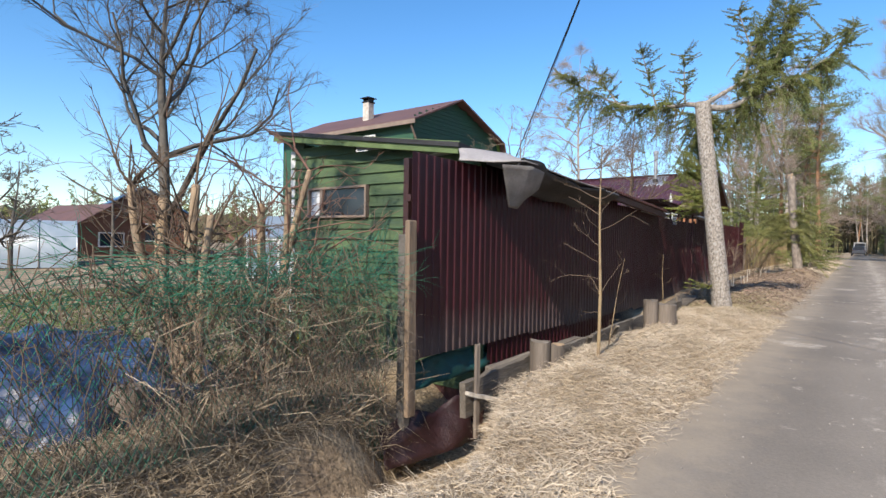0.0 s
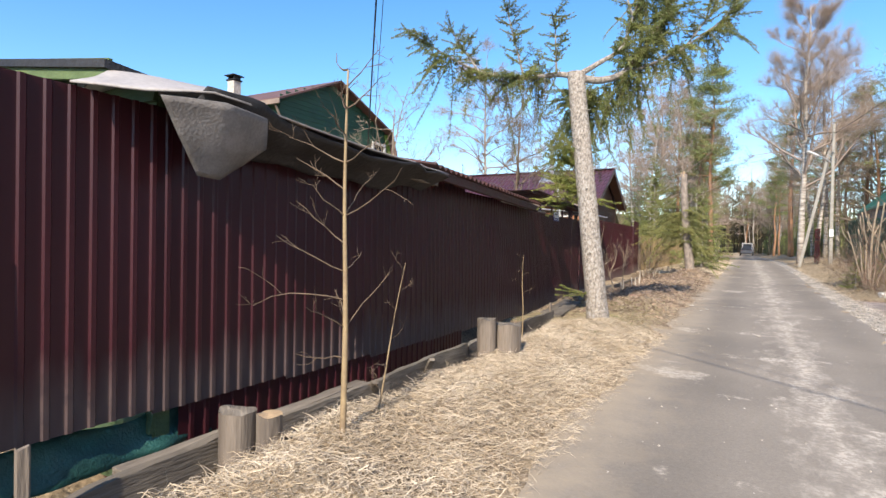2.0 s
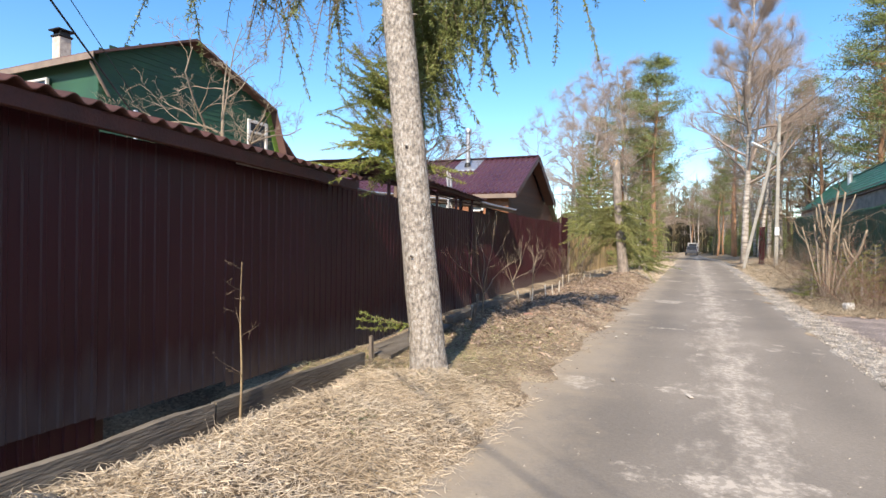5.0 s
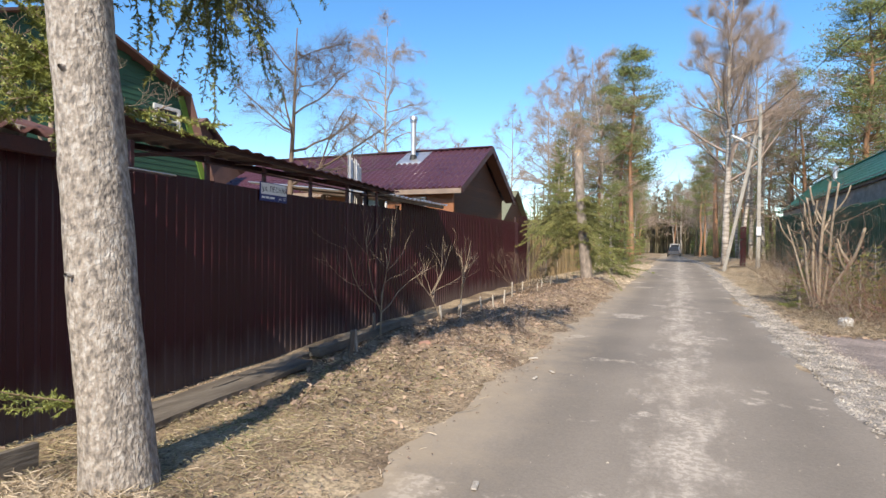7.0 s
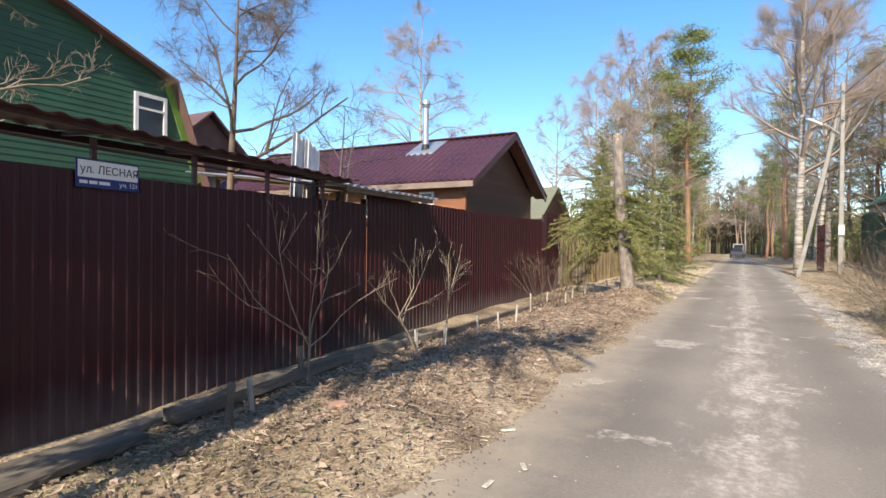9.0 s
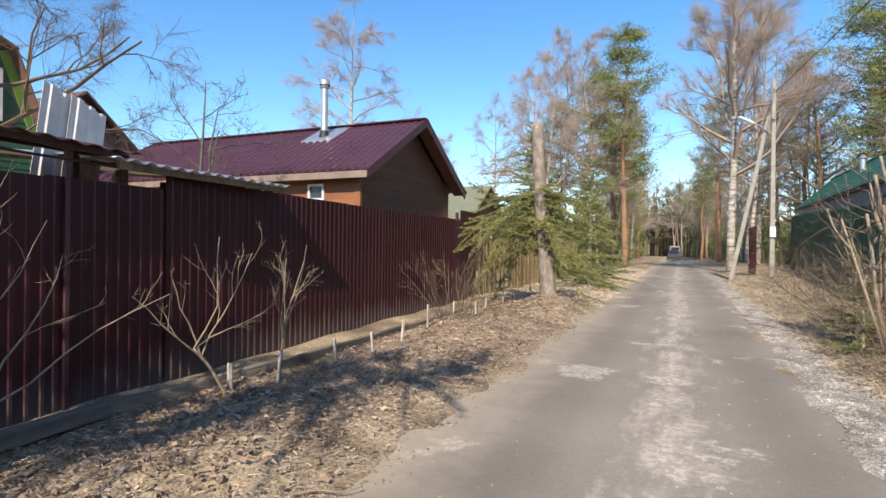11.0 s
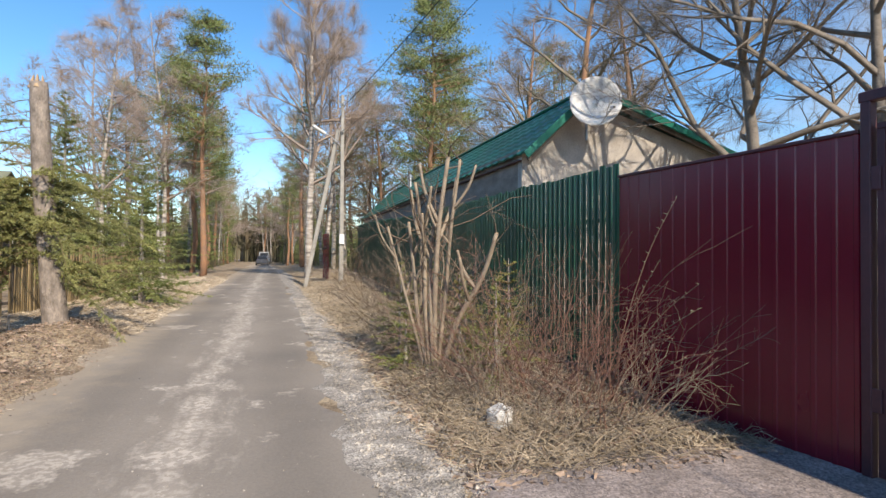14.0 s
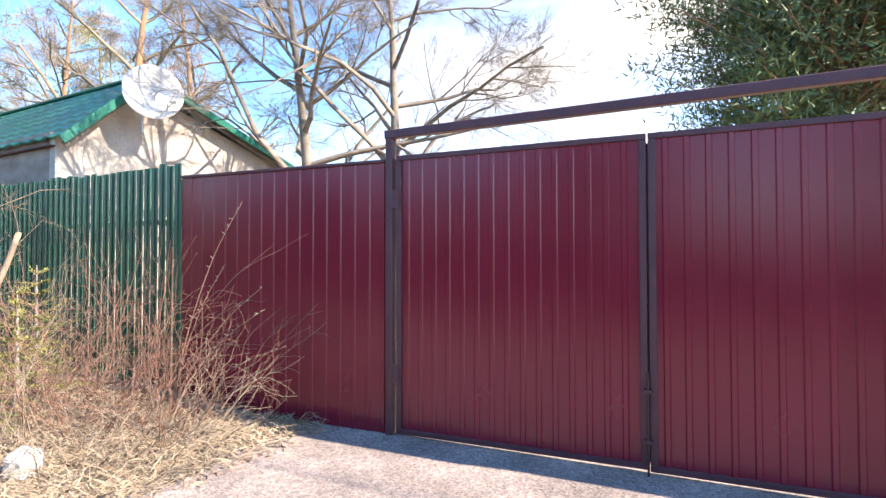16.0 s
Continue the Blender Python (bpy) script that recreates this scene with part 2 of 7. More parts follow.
NEEDLE = mat("spruce_needles", (0.245, 0.260, 0.072), (0.115, 0.145, 0.045), scale=1.8, rough=0.6, island=True, vary=0.4)
OLIVE_NEEDLE = mat("olive_needles", (0.295, 0.285, 0.095), (0.150, 0.160, 0.055), scale=1.8, rough=0.6, island=True, vary=0.4)
YOUNG_NEEDLE = mat("young_needles", (0.285, 0.300, 0.066), (0.150, 0.180, 0.045), scale=1.8, rough=0.6, island=True, vary=0.35)
NEEDLE_DRY = mat("dry_spruce_twigs", (0.20, 0.145, 0.085), (0.12, 0.09, 0.055), scale=3, rough=0.85)
PINE_NEEDLE = mat("pine_needles", (0.225, 0.255, 0.080), (0.100, 0.135, 0.045), scale=0.7, rough=0.6, island=True, vary=0.4)
DARK_PINE = mat("deep_green_pine_needles", (0.115, 0.165, 0.050), (0.050, 0.080, 0.028), scale=0.7, rough=0.6, island=True, vary=0.4)
PINE_BARK = mat("pine_bark", (0.34, 0.175, 0.090), (0.20, 0.13, 0.09), scale=2.2, rough=0.9, bump=0.5, bump_scale=18, fine=0.5)
BIRCH_BARK = mat("birch_bark", (0.52, 0.47, 0.41), (0.11, 0.09, 0.075), scale=3.5, rough=0.8, bump=0.3, fine=0.4, stretch=(0.6, 0.6, 2.2), c=(0.36, 0.315, 0.27))
BIRCH_TWIG = mat("birch_twigs", (0.40, 0.315, 0.26), (0.29, 0.225, 0.185), scale=1.0, rough=0.85)
LARCH_TWIG = mat("larch_twigs", (0.25, 0.195, 0.135), (0.155, 0.12, 0.085), scale=1.0, rough=0.85)
WOODS = mat("far_woods", (0.17, 0.130, 0.085), (0.085, 0.085, 0.045), scale=0.35, rough=0.95, fine=0.4)
GLASS = bpy.data.materials.new("window_glass")
GLASS.use_nodes = True
GLASS.node_tree.nodes["Principled BSDF"].inputs["Base Color"].default_value = (0.03, 0.035, 0.045, 1)
GLASS.node_tree.nodes["Principled BSDF"].inputs["Roughness"].default_value = 0.06


def ground_mat(name, cols, stone=0.0, bump=0.6, scale=0.9, rough=0.95, speck=220.0, fine=0.55):
    """Loose ground: three colours in patches, crumbs and relief at two sizes."""
    m = mat(name, cols[0], cols[2], scale=scale, rough=rough, c=cols[1], bump=bump, bump_scale=speck / 4, fine=fine, spec=0.2)
    t = m.node_tree
    n, l = t.nodes, t.links
    if stone:
        vo = n.new("ShaderNodeTexVoronoi")
        vo.inputs["Scale"].default_value = speck
        co = n.new("ShaderNodeTexCoord")
        l.new(co.outputs["Object"], vo.inputs["Vector"])
        hue = n.new("ShaderNodeRGBToBW")
        l.new(vo.outputs["Color"], hue.inputs[0])
        mix = n.new("ShaderNodeMix")
        mix.data_type, mix.blend_type = "RGBA", "OVERLAY"
        mix.inputs[0].default_value = stone
        p = n["Principled BSDF"]
        old = p.inputs["Base Color"].links[0].from_socket
        l.new(old, mix.inputs[6])
        l.new(hue.outputs[0], mix.inputs[7])
        l.new(mix.outputs[2], p.inputs["Base Color"])
    return m


def road_mat():
    """Grey packed grit with a pale worn strip along its middle and pale spilled patches."""
    m = ground_mat("packed_road", ((0.300, 0.258, 0.212), (0.262, 0.226, 0.187), (0.222, 0.193, 0.162)), stone=0.09, bump=0.16, scale=0.5, rough=0.9, speck=150, fine=0.22)
    t = m.node_tree
    n, l = t.nodes, t.links
    p = n["Principled BSDF"]
    old = p.inputs["Base Color"].links[0].from_socket
    co = n.new("ShaderNodeTexCoord")
    sep = n.new("ShaderNodeSeparateXYZ")
    l.new(co.outputs["Object"], sep.inputs[0])

    def math_node(op, a, b=None, c=None):
        k = n.new("ShaderNodeMath")
        k.operation = op
        for i, v in enumerate((a, b, c)):
            if v is None:
                continue
            if isinstance(v, (int, float)):
                k.inputs[i].default_value = v
            else:
                l.new(v, k.inputs[i])
        return k.outputs[0]

    def noise_at(scale, detail=6, stretch=(1, 1, 1)):
        mp = n.new("ShaderNodeMapping")
        mp.inputs["Scale"].default_value = stretch
        l.new(co.outputs["Object"], mp.inputs[0])
        k = n.new("ShaderNodeTexNoise")
        k.inputs["Scale"].default_value, k.inputs["Detail"].default_value = scale, detail
        k.inputs["Roughness"].default_value = 0.65
        l.new(mp.outputs[0], k.inputs["Vector"])
        return k.outputs["Fac"]

    strip = math_node("ABSOLUTE", math_node("SUBTRACT", sep.outputs[0], 0.55))
    strip = math_node("SUBTRACT", 1.0, math_node("DIVIDE", strip, 0.62))
    mask = math_node("ADD", math_node("MULTIPLY", strip, 0.30), math_node("MULTIPLY", noise_at(2.6, 9, (1.6, 0.55, 1)), 0.95))
    r1 = n.new("ShaderNodeMapRange")
    r1.inputs[1].default_value, r1.inputs[2].default_value = 0.62, 0.86
    l.new(mask, r1.inputs[0])
    crumbs = noise_at(0.75, 9)
    r2 = n.new("ShaderNodeMapRange")
    r2.inputs[1].default_value, r2.inputs[2].default_value = 0.590, 0.625
    l.new(crumbs, r2.inputs[0])
    fac = math_node("MAXIMUM", r1.outputs[0], math_node("MULTIPLY", r2.outputs[0], 0.95))
    grain = noise_at(17, 9)
    r3 = n.new("ShaderNodeMapRange")
    r3.inputs[1].default_value, r3.inputs[2].default_value = 0.47, 0.54
    l.new(grain, r3.inputs[0])
    fac = math_node("MULTIPLY", fac, math_node("MULTIPLY_ADD", r3.outputs[0], 0.62, 0.38))
    mix = n.new("ShaderNodeMix")
    mix.data_type = "RGBA"
    l.new(fac, mix.inputs[0])
    l.new(old, mix.inputs[6])
    mix.inputs[7].default_value = (0.545, 0.475, 0.395, 1)
    # trodden straw dust along the left edge, smooth darker wheel tracks
    dust = n.new("ShaderNodeMapRange")
    dust.inputs[1].default_value, dust.inputs[2].default_value = -0.45, -1.25
    l.new(math_node("ADD", sep.outputs[0], math_node("MULTIPLY", math_node("SUBTRACT", noise_at(3.2, 8), 0.5), 1.5)), dust.inputs[0])
    edge = n.new("ShaderNodeMix")
    edge.data_type = "RGBA"
    l.new(math_node("MULTIPLY", dust.outputs[0], 0.8), edge.inputs[0])
    l.new(mix.outputs[2], edge.inputs[6])
    edge.inputs[7].default_value = (0.40, 0.325, 0.235, 1)
    ruts = math_node("ABSOLUTE", math_node("SUBTRACT", math_node("ABSOLUTE", math_node("SUBTRACT", sep.outputs[0], 0.5)), 0.88))
    smooth = n.new("ShaderNodeMapRange")
    smooth.interpolation_type = "SMOOTHSTEP"
    smooth.inputs[1].default_value, smooth.inputs[2].default_value = 0.45, 0.05
    smooth.inputs[3].default_value, smooth.inputs[4].default_value = 1.0, 0.86
    l.new(math_node("ADD", ruts, math_node("MULTIPLY", math_node("SUBTRACT", noise_at(0.9, 5, (1, 0.3, 1)), 0.5), 0.5)), smooth.inputs[0])
    worn = n.new("ShaderNodeHueSaturation")
    l.new(edge.outputs[2], worn.inputs["Color"])
    l.new(smooth.outputs[0], worn.inputs["Value"])
    l.new(worn.outputs[0], p.inputs["Base Color"])
    return m


ROAD = road_mat()
SOIL = ground_mat("matted_dry_grass", ((0.42, 0.335, 0.225), (0.29, 0.220, 0.145), (0.17, 0.125, 0.085)), stone=0.5, bump=0.9, scale=1.6, speck=60)
GRAVEL = ground_mat("pale_grit", ((0.44, 0.395, 0.335), (0.31, 0.275, 0.235), (0.19, 0.168, 0.138)), stone=0.7, bump=0.8, scale=4, speck=90)
DRIVE = ground_mat("crushed_stone", ((0.33, 0.275, 0.245), (0.255, 0.212, 0.19), (0.195, 0.165, 0.148)), stone=0.5, bump=0.6, scale=2.0, speck=80)


# ---- building helpers ----
def obj(name, verts, faces, material, parent=None, smooth=False, label=""):
    me = bpy.data.meshes.new(name)
    me.from_pydata([tuple(v) for v in verts] if not isinstance(verts, np.ndarray) else verts.tolist(), [],
                   faces if not isinstance(faces, np.ndarray) else faces.tolist())
    me.update()
    if material:
        me.materials.append(material)
    if smooth:
        me.polygons.foreach_set("use_smooth", [True] * len(me.polygons))
    ob = new(name, me)
    if parent:
        ob.parent = parent
    if label:
        ob["label"] = label
    return ob


def part(name, bm, material, parent=None, label="", smooth=False):
    me = bpy.data.meshes.new(name)
    bmesh.ops.recalc_face_normals(bm, faces=bm.faces)
    bm.to_mesh(me)
    bm.free()
    me.materials.append(material)
    if smooth:
        me.polygons.foreach_set("use_smooth", [True] * len(me.polygons))
    ob = new(name, me)
    if parent:
        ob.parent = parent
    if label:
        ob["label"] = label
    return ob


def thing(name, x=0, y=0, z=0, rz=0, label="", category="", group="", kind=""):
    ob = new(name)
    ob.empty_display_size = 0.2
    ob.matrix_basis = pose(x, y, z, 0, 0, rz)
    return tagged(ob, label, category, group, kind)


def add_box(bm, lo, hi, bevel=0.0, turn=None):
    m = Matrix.Translation([(a + b) / 2 for a, b in zip(lo, hi)]) @ Matrix.Diagonal((*[b - a for a, b in zip(lo, hi)], 1))
    r = bmesh.ops.create_cube(bm, size=1, matrix=(turn @ m) if turn else m)
    if bevel:
        es = list({e for v in r["verts"] for e in v.link_edges})
        bmesh.ops.bevel(bm, geom=es, offset=bevel, segments=1, affect="EDGES")


def add_beam(bm, p, q, w, h, bevel=0.0, up=(0, 0, 1)):
    """A bar of section w x h from p to q."""
    p, q = Vector(p), Vector(q)
    d = q - p
    ln = d.length
    d.normalize()
    s = d.cross(Vector(up))
    s = s.normalized() if s.length > 1e-4 else Vector((1, 0, 0))
    u = s.cross(d)
    m = Matrix((( s.x, d.x, u.x, p.x), (s.y, d.y, u.y, p.y), (s.z, d.z, u.z, p.z), (0, 0, 0, 1)))
    add_box(bm, (-w / 2, 0, -h / 2), (w / 2, ln, h / 2), bevel, m)


def box_part(name, lo, hi, material, parent=None, bevel=0.004, label="", turn=None):
    bm = bmesh.new()
    add_box(bm, lo, hi, bevel, turn)
    return part(name, bm, material, parent, label)


def beam_part(name, p, q, w, h, material, parent=None, bevel=0.004, label=""):
    bm = bmesh.new()
    add_beam(bm, p, q, w, h, bevel)
    return part(name, bm, material, parent, label)


def tube_data(segs, sides=5):
    """Vertices and faces of tapered tubes: rows of p (3), q (3), radius at p, radius at q."""
    s = np.asarray(segs, float)
    p, q, r0, r1 = s[:, :3], s[:, 3:6], s[:, 6], s[:, 7]
    d = q - p
    d /= np.maximum(np.linalg.norm(d, axis=1, keepdims=True), 1e-9)
    ref = np.where(np.abs(d[:, 2:3]) > 0.9, np.array([[1.0, 0, 0]]), np.array([[0, 0, 1.0]]))
    u = np.cross(d, ref)
    u /= np.maximum(np.linalg.norm(u, axis=1, keepdims=True), 1e-9)
    w = np.cross(d, u)
    a = np.arange(sides) * 2 * np.pi / sides
    ring = u[:, None, :] * np.cos(a)[None, :, None] + w[:, None, :] * np.sin(a)[None, :, None]
    v = np.concatenate([p[:, None] + ring * r0[:, None, None], q[:, None] + ring * r1[:, None, None]], axis=1)
    k = np.arange(sides)
    f = np.stack([k, (k + 1) % sides, (k + 1) % sides + sides, k + sides], axis=1)
    faces = (f[None] + (np.arange(len(s)) * 2 * sides)[:, None, None]).reshape(-1, 4)
    return v.reshape(-1, 3), faces


def tubes(name, segs, material, parent=None, sides=5, label="", smooth=True):
    v, f = tube_data(segs, sides)
    return obj(name, v, f, material, parent, smooth, label)


def pipe(name, segs, material, parent=None, sides=6, label="", smooth=True):
    """One closed tube along segments that follow each other, tapered as they are."""
    s = np.asarray(segs, float)
    pts = np.vstack([s[:, :3], s[-1:, 3:6]])
    rad = np.append(s[:, 6], s[-1, 7])
    d = np.gradient(pts, axis=0)
    d /= np.maximum(np.linalg.norm(d, axis=1, keepdims=True), 1e-9)
    u = np.cross(d[0], (1, 0, 0) if abs(d[0][2]) > .8 else (0, 0, 1))
    a = np.arange(sides) * 2 * np.pi / sides
    rings = []
    for p, t, r in zip(pts, d, rad):
        u = u - t * np.dot(u, t)
        u /= max(np.linalg.norm(u), 1e-9)
        w = np.cross(t, u)
        rings.append(p + r * (np.cos(a)[:, None] * u + np.sin(a)[:, None] * w))
    v = np.concatenate(rings)
    f = [(j * sides + i, j * sides + (i + 1) % sides, (j + 1) * sides + (i + 1) % sides, (j + 1) * sides + i) for j in range(len(pts) - 1) for i in range(sides)]
    f += [tuple(range(sides))[::-1], tuple(range(len(v) - sides, len(v)))]
    return obj(name, v, f, material, parent, smooth, label)


def blades(name, base, way, length, width, material, parent=None, bend=0.35, label=""):
    """Thin bent leaves: arrays of base points, directions, lengths and widths."""
    n = len(base)
    way = way / np.maximum(np.linalg.norm(way, axis=1, keepdims=True), 1e-9)
    side = np.cross(way, rng.normal(size=(n, 3)))
    side /= np.maximum(np.linalg.norm(side, axis=1, keepdims=True), 1e-9)
    L, W = length[:, None], width[:, None]
    mid = base + way * L * 0.55
    drop = rng.normal(size=(n, 3)) * 0.5 + np.array([0, 0, -0.6])
    tip = base + way * L + drop * L * bend
    v = np.stack([base - side * W / 2, base + side * W / 2, mid + side * W * 0.4, mid - side * W * 0.4, tip], axis=1).reshape(-1, 3)
    o = (np.arange(n) * 5)[:, None]
    quads = np.concatenate([o, o + 1, o + 2, o + 3], axis=1).tolist()
    tris = np.concatenate([o + 3, o + 2, o + 4], axis=1).tolist()
    return obj(name, v, quads + tris, material, parent, False, label)


def needles(base, way, length, width):
    """Thin triangles; returns vertices and faces."""
    n = len(base)
    side = np.cross(way, rng.normal(size=(n, 3)))
    side /= np.maximum(np.linalg.norm(side, axis=1, keepdims=True), 1e-9)
    v = np.stack([base - side * width / 2, base + side * width / 2, base + way * length], axis=1).reshape(-1, 3)
    return v, np.arange(3 * n).reshape(-1, 3)


def needle_cover(segs, per_metre, length, width, spread=0.8):
    """Needles along twigs."""
    s = np.asarray(segs, float)
    p, q = s[:, :3], s[:, 3:6]
    ln = np.linalg.norm(q - p, axis=1)
    cnt = np.maximum(1, (ln * per_metre).astype(int))
    idx = np.repeat(np.arange(len(s)), cnt)
    t = rng.random(len(idx))[:, None]
    base = p[idx] + (q - p)[idx] * t
    d = (q - p)[idx] / np.maximum(ln[idx][:, None], 1e-9)
    way = d * 0.55 + rng.normal(size=(len(idx), 3)) * spread * 0.6
    way /= np.maximum(np.linalg.norm(way, axis=1, keepdims=True), 1e-9)
    return needles(base, way, length * (0.7 + 0.6 * rng.random((len(idx), 1))), width)


def grow(p, d, length, r, depth, out, spread=38.0, kids=(3, 5), droop=0.0, wobble=0.16, shrink=0.62, steps=4, lift=0.0, rmin=0.0022, start=0.25):
    """Adds a branch and its side branches to out as tapered segments."""
    p, d = Vector(p), Vector(d).normalized()
    rr = r
    end = max(r * (0.35 if depth else 0.2), rmin * 0.7)
    stops = []
    for i in range(steps):
        d = (d + Vector((rnd.gauss(0, wobble), rnd.gauss(0, wobble), rnd.gauss(0, wobble) - droop + lift))).normalized()
        q = p + d * (length / steps)
        r2 = r + (end - r) * (i + 1) / steps
        out.append((*p, *q, rr, r2))
        stops.append((p.copy(), q.copy(), d.copy(), rr, r2))
        p, rr = q, r2
    if depth <= 0:
        return
    for _ in range(rnd.randint(*kids)):
        t = start + (1 - start) * rnd.random()
        k = min(int(t * steps), steps - 1)
        a, b, dd, ra, rb = stops[k]
        f = t * steps - k
        at = a.lerp(b, f)
        ax = dd.cross(Vector((rnd.gauss(0, 1), rnd.gauss(0, 1), rnd.gauss(0, 1))))
        if ax.length < 1e-3:
            continue
        turn = Matrix.Rotation(radians(spread * rnd.uniform(0.6, 1.3)), 3, ax.normalized())
        grow(at, turn @ dd, length * shrink * rnd.uniform(0.6, 1.1) * (1.15 - 0.5 * t), max(rmin, (ra + (rb - ra) * f) * rnd.uniform(0.45, 0.7)),
             depth - 1, out, spread, kids, droop, wobble * 1.1, shrink, max(2, steps - 1), lift, rmin, 0.15)


# ---- the lie of the land ----
def soft(a, b, v):
    t = np.clip((v - a) / (b - a), 0, 1)
    return t * t * (3 - 2 * t)


def ground_z(x, y):
    """Height of the ground: a flat road, a grassed bank, a shallow ditch before the fence."""
    x, y = np.asarray(x, float), np.asarray(y, float)
    bank = 0.23 * soft(-1.05, -2.0, x) * (1 - 0.45 * soft(9, 13, y)) * (0.6 + 0.4 * soft(3.2, 4.8, y))
    crest = 0.05 * np.exp(-((x + 2.15) / 0.42) ** 2) * soft(13.5, 15, y) * (1 - soft(23, 25, y))
    root = 0.20 * np.exp(-(((x + 1.95) / 0.7) ** 2 + ((y - 26.4) / 1.6) ** 2))
    rise = 0.25 * soft(12, 42, y) * (1 - soft(55, 95, y))
    crumb = 0.028 * np.sin(x * 11 + 2.2 * np.sin(y * 2.1)) * np.sin(y * 8.3 + 3 * np.sin(x * 2.7)) * soft(-1.3, -1.8, x) * soft(-3.1, -2.8, x) * soft(12, 14, y) * (1 - soft(25, 28, y))
    lump = 0.035 * np.sin(x * 5.3 + 2 * np.sin(y * 0.9)) * np.sin(y * 3.7 + 1.3 * x) * soft(-1.25, -1.8, x) * soft(-2.9, -2.5, x)
    deep = 0.72 * (1 - soft(8.5, 11.5, y)) + 0.10
    near = 0.55 * (1 - soft(2.7, 4.0, y))
    ditch = deep * soft(-2.26 + near, -2.66 + near, x) * (1 - soft(-3.2 + near, -4.2 + near * 1.8, x) * (0.65 + near * 0.3))
    right = 0.10 * soft(2.6, 4.0, x) * soft(20.5, 22, y) + 0.28 * soft(2.6, 5, x) * soft(30, 42, y)
    ripple = 0.025 * np.sin(x * 3.1 + 1.7 * np.sin(y * 1.3)) * np.sin(y * 2.3 + x) * soft(-1.2, -1.7, x)
    return bank + crest + root + rise + lump + crumb - ditch + right + ripple - 0.012


def gz(x, y):
    return float(ground_z(x, y))


def strip(name, xs_left, xs_right, y0, y1, lift, material, label, cols=14, step=0.25, edge=0.10, seed=1, far=0.0):
    """A sheet laid over the ground between two edge lines, with frayed edges."""
    ys = list(np.arange(y0, y1, step))
    if far:
        ys += list(np.linspace(y1, far, 40))
    ys = np.array(ys)
    k = np.random.default_rng(seed)
    wl = np.convolve(k.normal(size=len(ys) + 4), np.ones(3) / 3, "same")[2:-2] * edge
    wr = np.convolve(k.normal(size=len(ys) + 4), np.ones(3) / 3, "same")[2:-2] * edge
    l, r = xs_left(ys) + wl, xs_right(ys) + wr
    t = np.linspace(0, 1, cols)
    X = l[:, None] * (1 - t) + r[:, None] * t
    Y = np.repeat(ys[:, None], cols, 1)
    Z = ground_z(X, Y) + lift
    Z[:, 0] -= lift * 1.6
    Z[:, -1] -= lift * 1.6
    v = np.stack([X, Y, Z], -1).reshape(-1, 3)
    i = np.arange(len(ys) - 1)[:, None] * cols + np.arange(cols - 1)[None]
    f = np.stack([i, i + 1, i + cols + 1, i + cols], -1).reshape(-1, 4)
    return tagged(obj(name, v, f, material, None, True), label, name, kind="structure")


def build_ground():
    def axis(lo, hi, a, b, fine):
        inner = np.arange(lo, hi + fine / 2, fine)
        left = lo - np.geomspace(fine, lo - a, 34)
        right = hi + np.geomspace(fine, b - hi, 34)
        return np.concatenate([left[::-1], inner, right])
    xs, ys = axis(-7, 7, -900, 900, 0.14), axis(-1, 36, -900, 1400, 0.2)
    X, Y = np.meshgrid(xs, ys)
    v = np.stack([X, Y, ground_z(X, Y)], -1).reshape(-1, 3)
    w = len(xs)
    i = np.arange(len(ys) - 1)[:, None] * w + np.arange(w - 1)[None]
    f = np.stack([i, i + 1, i + w + 1, i + w], -1).reshape(-1, 4)
    tagged(obj("ground", v, f, SOIL, None, True), "matted dry grass and bare earth beside the road", "ground", kind="structure")


def bend(y):
    """The road drifts a little to the left far away."""
    return -0.0002 * np.maximum(0, y - 30) ** 2 * (y < 130) - 2.0 * (y >= 130)


build_ground()
strip("road", lambda y: -1.2 + bend(y), lambda y: 1.95 + bend(y), -12, 60, 0.008, ROAD, "grey packed grit road with a pale worn strip", cols=22, step=0.2, edge=0.14, far=300)
strip("gravel_shoulder", lambda y: 1.75 + bend(y), lambda y: 2.55 + bend(y), -12, 60, 0.016, GRAVEL, "pale grit shoulder along the road", cols=8, step=0.2, edge=0.16, seed=5, far=200)
strip("driveway", lambda y: 2.35 + 0 * y, lambda y: 5.6 + 0 * y, 12.5, 19.95, 0.022, DRIVE, "pinkish crushed stone driveway before the gates", cols=16, step=0.2, edge=0.08, seed=9)


